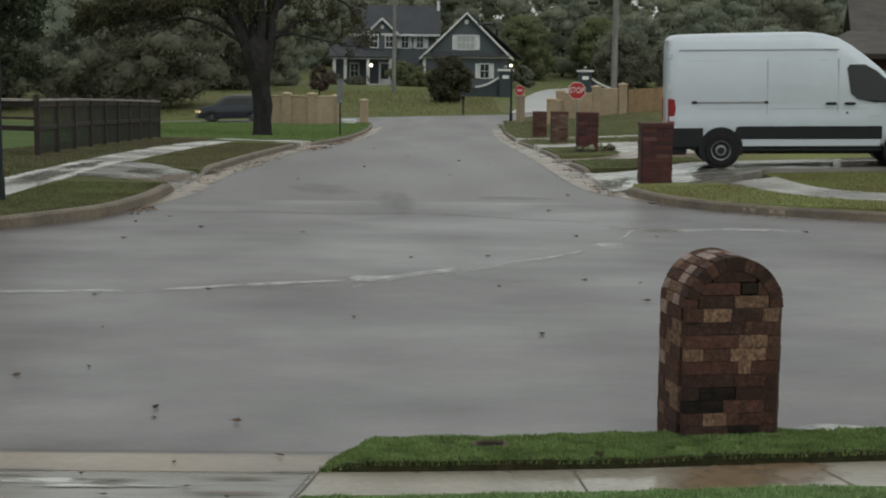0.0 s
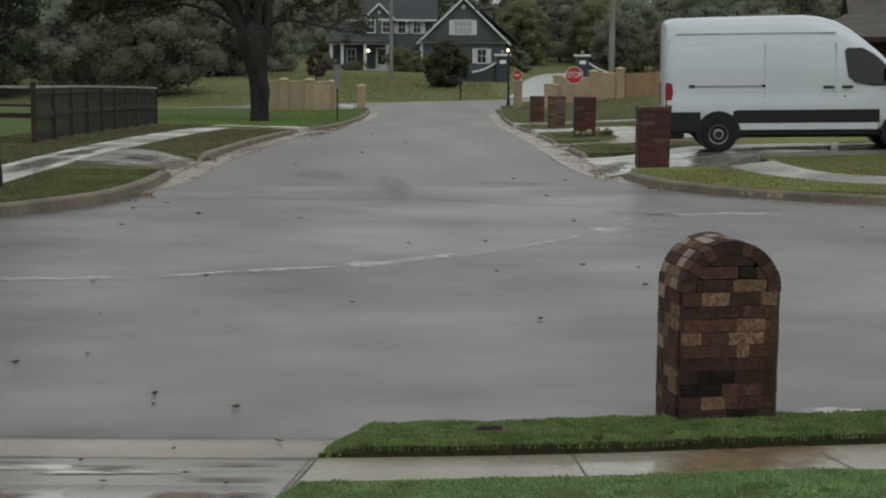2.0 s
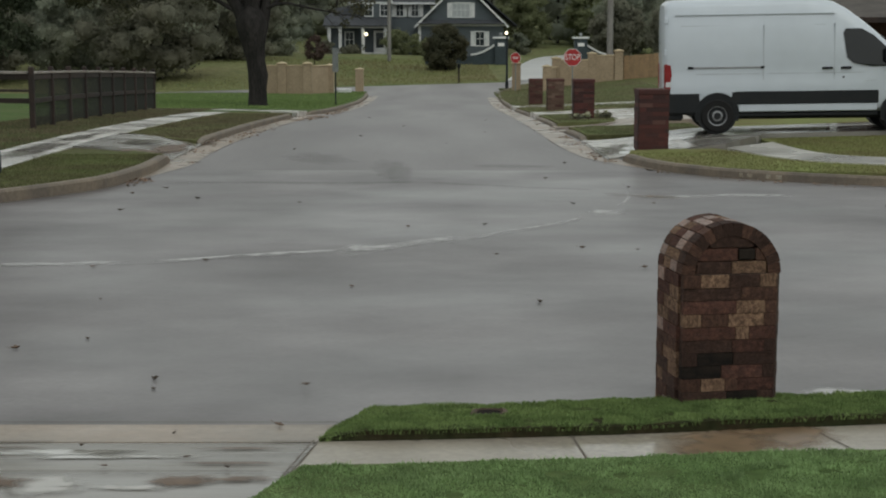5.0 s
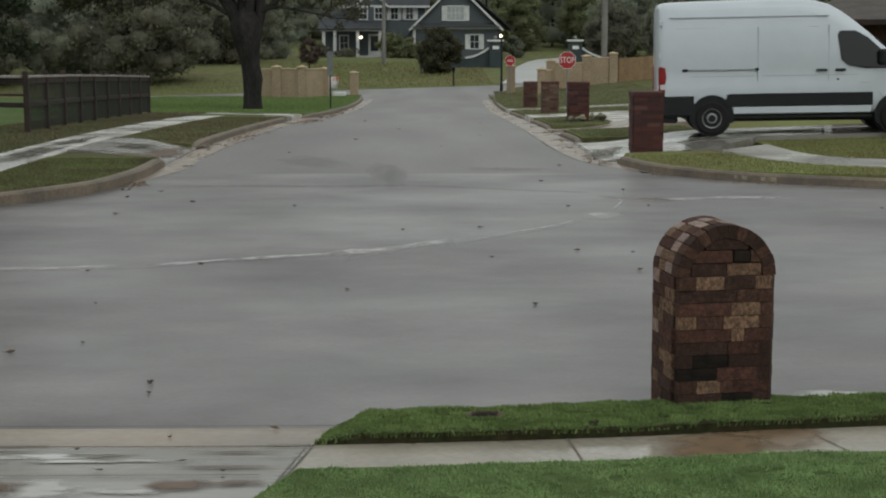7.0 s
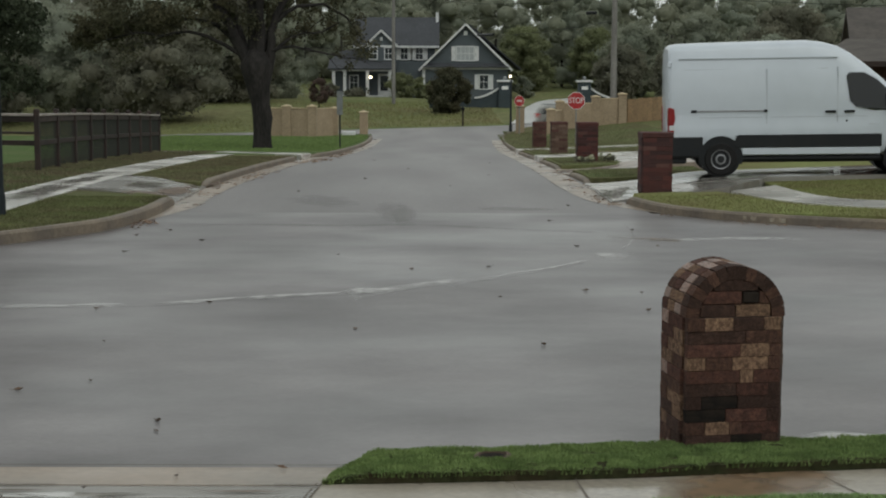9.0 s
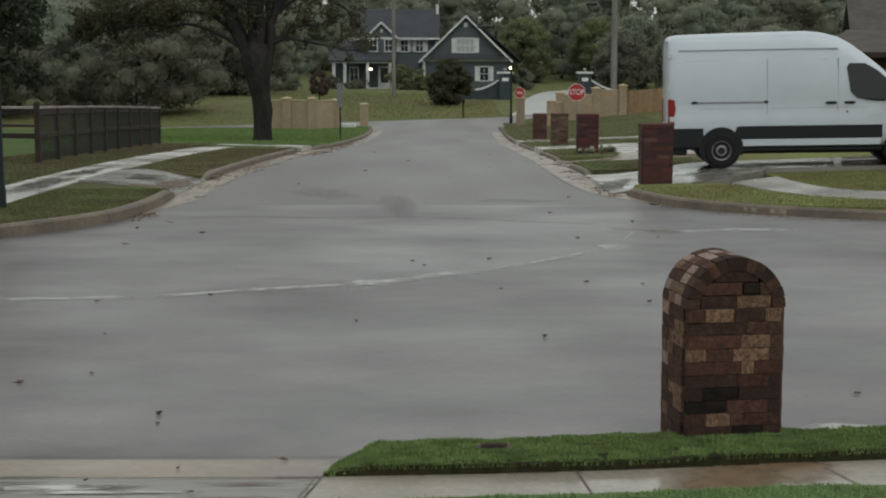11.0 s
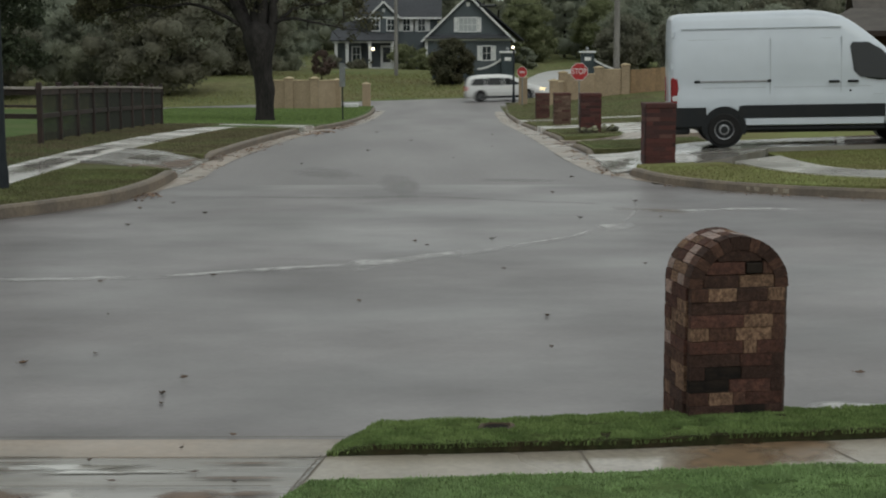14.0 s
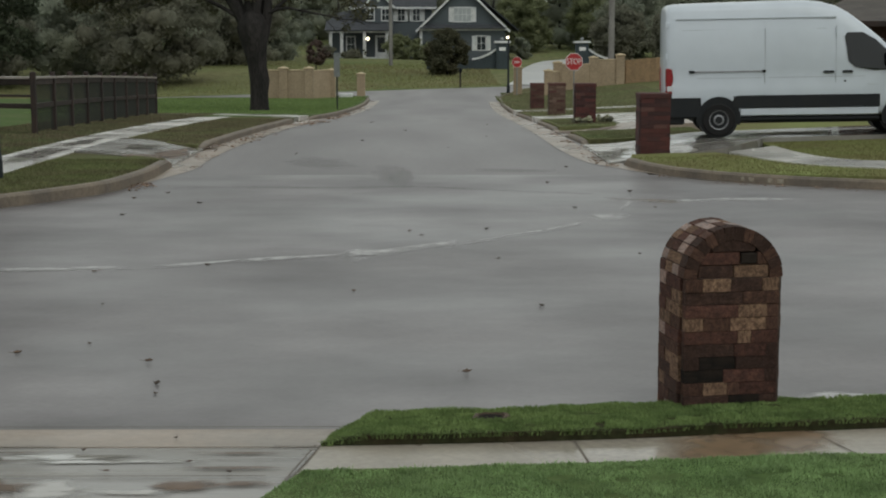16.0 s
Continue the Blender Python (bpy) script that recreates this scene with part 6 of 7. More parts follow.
# ---- moving vehicles ----
def road_car(name, label, length, height, width, profile, glass, paint, lamps=True, wheel_r=0.35, wheels=(0.19, 0.80)):
    """A car: x forward from the tail, wheels on z = 0. profile: (x, top) along the car; glass: side window outlines."""
    ob = empty(name, 0, 0, 0, label=label, category="car")
    st, top = [p[0] for p in profile], [p[1] for p in profile]
    rings = []
    for s, t in zip(st, top):
        e = min(s, length - s) / 0.5
        w = width / 2 * (0.90 + 0.10 * min(1, max(0, e)) ** 0.5)
        low = 0.24
        belt = min(t, 0.98)
        k = max(0.0, t - belt)
        rings.append([(0.02, low), (w * 0.92, low), (w, low + 0.12), (w, low + (belt - low) * 0.6), (w * 0.985, belt), (w * (0.985 - 0.10 * min(1, k)), belt + k * 0.55), (w * (0.985 - 0.22 * min(1, k * 1.3)), belt + k * 0.92), (w * (0.98 - 0.36 * min(1, k * 1.5)), t - 0.004), (0.02, t)])
    shell(st, rings, paint, "body", ob)
    for sgn in (-1, 1):
        for poly in glass:
            bm = bmesh.new()
            pts = []
            for px, pz in poly:
                k = max(0.0, pz - 0.98)
                pts.append((px, width / 2 * (0.995 - 0.13 * k), pz))
            a = [bm.verts.new((px, sgn * (py + 0.012), pz)) for px, py, pz in pts]
            b = [bm.verts.new((px, sgn * (py - 0.10), pz)) for px, py, pz in pts]
            bm.faces.new(a), bm.faces.new(b)
            for i in range(len(a)):
                j = (i + 1) % len(a)
                bm.faces.new((a[i], a[j], b[j], b[i]))
            part("side_window", bm, GLASS_DARK, ob)
        y0, y1 = sorted((sgn * width * 0.33, sgn * width * 0.47))
        part("headlamp", boxed(length - 0.28, length - 0.02, y0, y1, 0.62, 0.82, 0.03), HEADLAMP if lamps else CLEAR_LENS, ob, "lit headlamp" if lamps else "")
        part("tail_lamp", boxed(-0.02, 0.14, y0, y1, 0.72, 1.0, 0.03), TAIL_GLOW if lamps else RED_LENS, ob)
        part("sill_trim", boxed(length * 0.25, length * 0.74, *sorted((sgn * width * 0.46, sgn * (width / 2 + 0.006))), 0.22, 0.36, 0.01), BLACK_PLASTIC, ob)
        for f in wheels:
            bm = bmesh.new()
            tube(bm, (length * f, sgn * width * 0.3, wheel_r + 0.02), (length * f, sgn * (width / 2 + 0.004), wheel_r + 0.02), wheel_r + 0.06, wheel_r + 0.06, 20)
            part("wheel_housing", bm, BLACK_PLASTIC, ob)
            wheel(ob, length * f, sgn * (width / 2 - 0.08), wheel_r, wheel_r, 0.22)
    part("bumper", boxed(length - 0.3, length + 0.03, -width * 0.44, width * 0.44, 0.30, 0.50, 0.05), BLACK_PLASTIC, ob)
    part("bumper", boxed(-0.04, 0.25, -width * 0.44, width * 0.44, 0.32, 0.52, 0.05), BLACK_PLASTIC, ob)
    return ob


def paint(name, colour):
    return mat(name, colour, 0.3, tuple(c * 0.92 for c in colour), 0.8, 0.03, 4, coat=0.3)


SUV_PROFILE = [(0.0, 0.75), (0.03, 1.05), (0.12, 1.45), (0.3, 1.70), (0.8, 1.78), (2.4, 1.80), (2.9, 1.72), (3.35, 1.38), (3.6, 1.16), (4.4, 1.06), (4.7, 0.92), (4.8, 0.62)]
SUV_GLASS = [[(0.3, 1.12), (0.42, 1.55), (1.1, 1.58), (1.1, 1.12)], [(1.17, 1.12), (1.17, 1.58), (2.05, 1.58), (2.05, 1.12)], [(2.12, 1.12), (2.12, 1.58), (2.7, 1.56), (3.3, 1.18), (3.25, 1.12)]]
VAN_PROFILE = [(0.0, 0.7), (0.03, 1.0), (0.12, 1.4), (0.35, 1.66), (1.0, 1.73), (2.4, 1.74), (3.0, 1.64), (3.6, 1.34), (4.1, 1.10), (4.6, 0.98), (4.98, 0.82), (5.1, 0.55)]
VAN_GLASS = [[(0.35, 1.08), (0.5, 1.48), (1.3, 1.52), (1.3, 1.08)], [(1.37, 1.08), (1.37, 1.52), (2.4, 1.52), (2.4, 1.06)], [(2.47, 1.06), (2.47, 1.52), (2.9, 1.48), (3.65, 1.10), (3.6, 1.05)]]
TRUCK_PROFILE = [(0.0, 0.9), (0.03, 1.04), (0.2, 1.06), (1.9, 1.06), (1.96, 1.08), (2.05, 1.5), (2.2, 1.68), (3.2, 1.70), (3.6, 1.4), (3.9, 1.14), (4.4, 1.08), (5.0, 1.02), (5.33, 0.88), (5.4, 0.6)]
TRUCK_GLASS = [[(2.18, 1.1), (2.26, 1.52), (2.75, 1.55), (2.75, 1.1)], [(2.82, 1.1), (2.82, 1.55), (3.15, 1.54), (3.68, 1.16), (3.62, 1.1)]]
dark_suv = road_car("dark_suv", "dark blue sport utility car with lit headlamps", 4.8, 1.8, 1.9, SUV_PROFILE, SUV_GLASS, paint("dark_blue_paint", (0.014, 0.018, 0.026)))
white_pickup = road_car("white_pickup", "white pickup truck driving on the far street", 5.4, 1.60, 1.9, [(a, b * 0.94) for a, b in TRUCK_PROFILE], [[(a, b * 0.94) for a, b in g] for g in TRUCK_GLASS], paint("white_truck_paint", (0.66, 0.66, 0.63)), True, 0.38, (0.2, 0.82))
silver_suv = road_car("silver_suv", "silver-tan sport utility car with lit headlamps", 4.5, 1.55, 1.8, [(a * 0.9375, b * 0.86) for a, b in SUV_PROFILE], [[(a * 0.9375, b * 0.86) for a, b in g] for g in SUV_GLASS], paint("silver_tan_paint", (0.26, 0.255, 0.235)))
for ry in (-0.52, 0.52):
    part("roof_rail", boxed(0.4, 2.3, ry - 0.025, ry + 0.025, 1.53, 1.60, 0.015), METAL_GREY, silver_suv, "grey roof rail")
for ry in (-0.908, 0.868):
    part("side_cladding", boxed(0.25, 4.2, ry, ry + 0.04, 0.30, 0.50, 0.012), BLACK_PLASTIC, silver_suv)
white_minivan = road_car("white_minivan", "white minivan driving on the far street", 5.1, 1.74, 1.98, VAN_PROFILE, VAN_GLASS, paint("white_car_paint", (0.70, 0.70, 0.69)))
parked = road_car("parked_car", "pale red car parked far up the drive", 4.6, 1.5, 1.8, [(0, .6), (.05, .95), (.5, 1.02), (1.2, 1.42), (2.4, 1.46), (3.2, 1.05), (4.4, .85), (4.6, .5)], [[(1.0, 1.05), (1.3, 1.34), (2.3, 1.36), (2.9, 1.05)]], paint("pale_red_paint", (0.20, 0.165, 0.16)), False, 0.32)
parked.matrix_basis = pose(13.6, 196, land_z(15.8, 196) - 0.1, 0, 0, 8)


# ---- puddles and stains ----
PUDDLE = mat("rain_puddle", (0.34, 0.32, 0.29), 0.03, (0.38, 0.36, 0.33), 2.0, 0.05, 8, fade=True)
MUD = mat("brown_mud_film", (0.095, 0.060, 0.038), 0.65, (0.15, 0.10, 0.068), 3.0, 0.15, 9, fade=True, film=0.85)

SILT = mat("orange_brown_silt", (0.235, 0.150, 0.085), 0.35, (0.19, 0.125, 0.075), 3.0, 0.15, 9, fade=True, film=0.8)


def blot(name, x, y, rx, ry, zf, material, label, lift, seed, turn=0.0):
    """A flat film with an uneven, fading outline."""
    n = 40
    verts, faces, fade = [(x, y, zf(x, y) + lift)], [], [1.0]
    for ring in (0.4, 0.75, 1.1):
        for k in range(n):
            a = 2 * math.pi * k / n
            r = ring * (1 + 0.5 * noise.noise((math.cos(a) * 1.7 + seed, math.sin(a) * 1.7, seed * 0.7)) + 0.2 * noise.noise((math.cos(a) * 5, math.sin(a) * 5 + seed, 2)))
            u, v = rx * r * math.cos(a), ry * r * math.sin(a)
            px, py = x + u * math.cos(turn) - v * math.sin(turn), y + u * math.sin(turn) + v * math.cos(turn)
            verts.append((px, py, zf(px, py) + lift))
            fade.append({0.4: 1.0, 0.75: 0.55, 1.1: 0.0}[ring])
    for k in range(n):
        k2 = (k + 1) % n
        faces.append((0, 1 + k, 1 + k2))
        for q in (0, n):
            faces.append((1 + q + k, 1 + q + n + k, 1 + q + n + k2, 1 + q + k2))
    faded(name, verts, faces, fade, material, label)


PUD = "thin rain puddle on concrete"
for i, (x, y, rx, ry) in enumerate(((-2.02, 8.20, 0.34, 0.10), (-2.5, 8.15, 0.3, 0.05), (-1.85, 8.05, 0.5, 0.05), (-1.95, 7.45, 0.22, 0.16), (-3.0, 8.1, 0.5, 0.16), (-1.55, 7.42, 0.3, 0.05))):
    blot("puddle", x, y, rx, ry, near_drive_z, PUDDLE, PUD, 0.012, 3 + i)
for i, (x, y, rx, ry) in enumerate(((-2.30, 7.50, 0.26, 0.13), (-1.32, 7.52, 0.20, 0.10), (-1.0, 7.55, 0.22, 0.05), (-2.45, 8.32, 0.3, 0.03), (-1.1, 8.29, 0.30, 0.035), (-1.1, 7.87, 0.28, 0.04), (-2.5, 8.07, 0.25, 0.03))):
    blot("mud_stain", x, y, rx, ry, near_drive_z, MUD, "brown mud film on a wet driveway", 0.016, 13 + i)
for i, (x, y, rx, ry) in enumerate(((-5.25, 30.2, 0.35, 1.7), (-5.6, 28.9, 0.5, 0.5), (-5.0, 33.0, 0.3, 0.9))):
    blot("mud_stain", x, y, rx, ry, left_drive_z, MUD, "brown silt on the driveway apron", 0.022, 81 + i)
for i, (x, y, rx, ry) in enumerate(((3.5, 39.6, 0.5, 1.2), (4.3, 40.2, 0.5, 0.8))):
    blot("mud_stain", x, y, rx, ry, drive_z, MUD, "brown silt on the driveway apron", 0.02, 91 + i)
blot("mud_stain", 1.66, 8.30, 0.46, 0.42, lambda x, y: 0.112, SILT, "brown silt stain on the pavement", 0.004, 31)
blot("mud_stain", 2.0, 8.42, 0.30, 0.25, lambda x, y: 0.112, SILT, "brown silt stain on the pavement", 0.006, 33)
for i, (x, y, rx, ry, turn) in enumerate(((-0.82, 26.2, 0.36, 2.1, 0.06), (-0.62, 25.6, 0.2, 1.9, 0.03), (1.3, 26.8, 0.7, 0.5, 0.0), (-2.2, 28.5, 0.6, 1.6, 0.2))):
    blot("dark_stain", x, y, rx, ry, road_z, TAR, "dark stain on the street", 0.004 + 0.001 * i, 41 + i, turn)
for i, (x, y, rx, ry) in enumerate(((-7.55, 28.6, 0.42, 2.4), (-7.6, 32.5, 0.35, 1.6), (-6.3, 31.0, 0.7, 1.0), (-7.7, 25.6, 0.4, 1.4))):
    blot("puddle", x, y, rx, ry, land_z, PUDDLE, PUD, 0.026, 51 + i)
for i, (x, y, rx, ry) in enumerate(((3.75, 29.8, 0.7, 1.5), (3.9, 30.8, 0.9, 1.0), (5.6, 31.6, 1.3, 1.0), (7.6, 32.6, 1.8, 0.7), (10.5, 32.8, 2.0, 0.6))):
    blot("puddle", x, y, rx, ry, drive_z, PUDDLE, PUD, 0.024, 61 + i)


# ---- grass blades on the near turf ----
def turf(name, inside, zf, box_xy, count, height, material, label, seed, lean=0.6, push=0.0):
    """Single bent blades, thicker towards the root."""
    rng = np.random.default_rng(seed)
    x0, x1, y0, y1 = box_xy
    xs, ys = rng.uniform(x0, x1, count), rng.uniform(y0, y1, count)
    keep = [i for i in range(count) if inside(xs[i], ys[i])]
    verts = np.empty((len(keep) * 5, 3), np.float32)
    z = np.array([zf(xs[i], ys[i]) for i in keep])
    x, y = xs[keep], ys[keep]
    clump = np.array([noise.noise((a * 5, b * 5, 9)) for a, b in zip(x, y)])
    h = height * rng.uniform(0.5, 1.25, len(keep)) * (1 + 0.95 * clump)
    a, w = rng.uniform(0, 2 * np.pi, len(keep)), rng.uniform(0.0016, 0.0034, len(keep))
    dx, dy = np.cos(a), np.sin(a)
    b = a + rng.uniform(-1, 1, len(keep)) + 1.57
    lx, ly = np.cos(b) * h * lean * rng.uniform(0.2, 1, len(keep)), np.sin(b) * h * lean * rng.uniform(0.2, 1, len(keep)) - push * h
    P = np.stack([np.stack([x - dx * w, y - dy * w, z - 0.01], 1), np.stack([x + dx * w, y + dy * w, z - 0.01], 1),
                  np.stack([x - dx * w * 0.8 + lx * 0.35, y - dy * w * 0.8 + ly * 0.35, z + h * 0.6], 1), np.stack([x + dx * w * 0.8 + lx * 0.35, y + dy * w * 0.8 + ly * 0.35, z + h * 0.6], 1),
                  np.stack([x + lx, y + ly, z + h], 1)], 1)
    n = len(keep)
    base = (np.arange(n) * 5)[:, None]
    me = bpy.data.meshes.new(name)
    me.vertices.add(n * 5), me.loops.add(n * 7), me.polygons.add(n * 2)
    me.vertices.foreach_set("co", P.astype(np.float32).ravel())
    me.loops.foreach_set("vertex_index", (base + np.array([0, 1, 3, 2, 2, 3, 4])).astype(np.int32).ravel())
    me.polygons.foreach_set("loop_start", (np.arange(n)[:, None] * 7 + np.array([0, 4])).astype(np.int32).ravel())
    me.update(calc_edges=True)
    tagged(new(name, finish(me, material)), label, "grass", kind="stuff")


in_strip = lambda x, y: noise.noise((x * 7, y * 9, 4)) > -0.48 and strip_edge(x) + 0.035 + 0.02 * math.sin(x * 9) < y < 9.13 + 0.125 * x and x > -0.62 + max(0, (8.95 - y)) * -0.02 + max(0, y - 8.55) * 0.35 and math.hypot(x - 0.31, (y - 8.8) * 1.0) > 0.09
in_lawn = lambda x, y: noise.noise((x * 6, y * 6, 2)) > -0.42 and y < 7.585 + 0.115 * x + 0.015 * math.sin(x * 7) + 0.012 * math.sin(x * 23) and x > -0.67 - (7.54 - y) * 0.42
turf("grass_blades", in_strip, strip_z, (-0.7, 4.2, 8.2, 9.75), 150000, 0.018, BLADE, "lush green grass blades along the kerb strip", 1)
turf("grass_blades", in_lawn, lawn_z, (-1.4, 3.6, 6.2, 8.15), 150000, 0.013, BLADE_LAWN, "short mown green grass blades in the foreground", 3)
turf("grass_blades", lambda x, y: in_lawn(x, y) and y > 7.48 + 0.115 * x, lawn_z, (-1.0, 3.6, 7.2, 8.15), 12000, 0.02, BLADE_LAWN, "grass overhanging the pavement edge", 4, 1.2)
turf("grass_blades", lambda x, y: noise.noise((x * 9, y * 3, 6)) > -0.25 - 0.35 * (x < 0.4) and -0.004 < y - strip_edge(x) < 0.06, lambda x, y: strip_z(x, y) - 0.012, (-0.66, 4.2, 8.2, 9.1), 90000, 0.024, BLADE, "ragged grass tufts hanging over the pavement", 5, 1.6, 0.5)


def drain_cover(x, y):
    """A sunken round lid with a broken, uneven rim of soil."""
    ob = empty("valve_cover", x, y, strip_z(x, y), label="small dark metal valve cover sunk in grass", category="cover")
    bm = bmesh.new()
    n = 22
    rings = []
    for r, z in ((0.115, -0.04), (0.112, 0.012), (0.085, 0.02), (0.08, 0.004)):
        rings.append([bm.verts.new((r * (1 + 0.22 * noise.noise((math.cos(a) * 2, math.sin(a) * 2, 5))) * math.cos(a), r * math.sin(a), z + 0.014 * noise.noise((math.cos(a) * 3, math.sin(a) * 3, 8)))) for a in (2 * math.pi * k / n for k in range(n))])
    for a, b in zip(rings, rings[1:]):
        for k in range(n):
            bm.faces.new((a[k], a[(k + 1) % n], b[(k + 1) % n], b[k]))
    part("rim", bm, SOIL, ob)
    part("lid", tube(bmesh.new(), (0, 0, -0.05), (0, 0, 0.008), 0.082, 0.082, 20), BRICKS[3], ob)


drain_cover(0.31, 8.80)


# ---- distant lawn tufts ----
def tufts(name, inside, box_xy, count, size, material, label, seed):
    rng = np.random.default_rng(seed)
    x0, x1, y0, y1 = box_xy
    pts = [(a, b) for a, b in zip(rng.uniform(x0, x1, count), rng.uniform(y0, y1, count)) if inside(a, b)]
    verts, faces = [], []
    for (x, y), h, a in zip(pts, size * rng.uniform(0.5, 1.3, len(pts)), rng.uniform(0, 6.28, len(pts))):
        z = land_z(x, y) - 0.015
        c, s = math.cos(a) * size * 0.35, math.sin(a) * size * 0.35
        i = len(verts)
        verts += [(x - c, y - s, z), (x + c, y + s, z), (x + s * 0.6, y - c * 0.6, z + h)]
        faces.append((i, i + 1, i + 2))
    tagged(solid(name, verts, faces, material), label, "grass", kind="stuff")


def kerb_x(line, y):
    for (ax, ay), (bx, by) in zip(line, line[1:]):
        if min(ay, by) <= y <= max(ay, by) and ay != by:
            return ax + (bx - ax) * (y - ay) / (by - ay)
    return None


def in_corner(x, y):
    k = kerb_x(KL1, y)
    return k is not None and -7.05 < x < k - 0.16 and y < 27.75 + max(0.0, -5 - x) * 0.95


def in_verge(x, y):
    k = kerb_x(KL2, y)
    return k is not None and -7.0 < x < k - 0.16 and y > 32.1 + max(0.0, -5 - x) * 0.95


def in_island(x, y):
    k = kerb_x(KR1, y)
    e = kerb_x(edge, y)
    return k is not None and e is not None and k + 0.16 < x < e - 0.05 and y < 28.9


tufts("grass_tufts", in_corner, (-7.1, -4.8, 19, 29.6), 26000, 0.035, BLADE_CORNER, "tufts of damp green grass", 11)
tufts("grass_tufts", in_verge, (-7.0, -4.7, 32, 50.5), 24000, 0.035, BLADE_DRY, "tufts of damp autumn grass", 12)
tufts("grass_tufts", in_island, (3.4, 12, 21.5, 29), 30000, 0.035, BLADE_MOSS, "tufts of damp autumn grass", 13)
tufts("grass_tufts", lambda x, y: x > (kerb_x(edge2, y) or 6.7) + 0.05, (6.6, 12, 25.2, 31.2), 26000, 0.035, BLADE_MOSS, "tufts of damp autumn grass", 14)
tufts("grass_tufts", lambda x, y: True, (-11.5, -8.2, 26, 57), 40000, 0.05, BLADE_DRY, "tufts of grass along the fence", 15)
tufts("grass_tufts", lambda x, y: x > 6.6 or x < 4.85 or y > 57, (3.35, 12, 53, 92), 40000, 0.06, BLADE_SLOPE, "tufts of grass on the slope", 16)
tufts("grass_tufts", lambda x, y: x < 4.85, (3.35, 4.9, 41.5, 48.3), 9000, 0.045, BLADE_SLOPE, "tufts of grass round the brick pillars", 17)
tufts("grass_tufts", lambda x, y: True, (3.4, 6.2, 34.4, 38.1), 9000, 0.04, BLADE_SLOPE, "tufts of grass between driveways", 20)
tufts("grass_tufts", lambda x, y: y > 58.5, (-16, -4.3, 58, 94), 50000, 0.06, BLADE, "tufts of green grass under the oak", 18)
tufts("field_tufts", lambda x, y: not (4.5 < x < 15), (-36, 26, 109, 156), 60000, 0.12, BLADE_FIELD, "rough grass of the far field", 19)


# ---- leaves on the street, leaf litter in the gutters ----
def leaf_mesh(seed):
    rnd = random.Random(seed)
    bm = bmesh.new()
    outline = [(-0.5, 0.0), (-0.3, 0.22), (-0.05, 0.26), (0.1, 0.36), (0.22, 0.2), (0.5, 0.0), (0.24, -0.2), (0.08, -0.34), (-0.06, -0.24), (-0.3, -0.2)]
    curl = rnd.uniform(0.5, 1.1)
    lift = lambda x, y: curl * (abs(y) ** 1.3 * 0.9 + max(0, x) ** 2 * 0.8 + max(0, -x) ** 2 * 0.5)
    ring = [bm.verts.new((x, y, lift(x, y) + 0.02)) for x, y in outline]
    mid = [bm.verts.new((x, 0, lift(x, 0))) for x in (-0.3, 0.0, 0.25)]
    for f in ((ring[0], mid[0], ring[1]), (ring[1], mid[0], mid[1], ring[2]), (ring[2], mid[1], ring[3]), (ring[3], mid[1], mid[2], ring[4]), (ring[4], mid[2], ring[5]),
              (ring[5], mid[2], ring[6]), (ring[6], mid[2], mid[1], ring[7]), (ring[7], mid[1], ring[8]), (ring[8], mid[1], mid[0], ring[9]), (ring[9], mid[0], ring[0])):
        bm.faces.new(f)
    tube(bm, (-0.5, 0, 0.1), (-0.85, 0.06, 0.25), 0.02, 0.012, 5)
    me = bpy.data.meshes.new("leaf")
    bm.to_mesh(me)
    bm.free()
    return finish(me, LEAF_FALLEN)


LEAVES = [leaf_mesh(k) for k in range(4)]


def fallen_leaf(x, y, size, k, rz=0.0, rx=0.0, group="leaves lying on the street"):
    ob = new("fallen_leaf", LEAVES[k % 4])
    ob.matrix_basis = pose(x, y, road_z(x, y) + 0.006, rx, 0, rz) @ Matrix.Diagonal((size, size, size, 1))
    return tagged(ob, "curled brown leaf lying on the wet street", "leaf", group)


lr = random.Random(77)
for k, (x, y, s) in enumerate(((0.91, 13.27, 0.09), (-0.8, 14.1, 0.075), (-1.94, 10.27, 0.085), (-1.9, 9.99, 0.06), (-3.18, 11.3, 0.085), (-4.22, 20.19, 0.09), (-3.4, 21.55, 0.09),
                               (0.59, 18.66, 0.09), (-0.35, 18.44, 0.07), (-3.49, 15.29, 0.08), (-2.41, 15.71, 0.07), (1.88, 20.92, 0.10), (0.64, 16.15, 0.05), (-4.1, 23.0, 0.09), (-4.6, 24.3, 0.10),
                               (-3.0, 13.4, 0.05), (1.75, 24.5, 0.08), (-2.72, 11.66, 0.06), (-4.45, 22.2, 0.09), (3.0, 21.0, 0.07), (2.2, 16.5, 0.05), (0.2, 33.0, 0.09), (-1.8, 36, 0.09), (1.2, 38, 0.09), (-2.9, 31, 0.09), (-0.9, 42, 0.1), (1.5, 47, 0.1), (-2.2, 50, 0.1), (2.3, 27.5, 0.08))):
    fallen_leaf(x, y, s, k, lr.uniform(0, 360))
for x, y, z in ((-2.0, 8.35, 0), (-1.35, 8.0, 0), (-1.1, 7.75, 0), (-1.75, 7.78, 0), (-1.55, 8.75, 0)):
    ob = fallen_leaf(x, y, 0.05, int(x * -10), lr.uniform(0, 360), 0, "leaves lying on the driveway")
    ob.location.z = near_drive_z(x, y) + 0.02


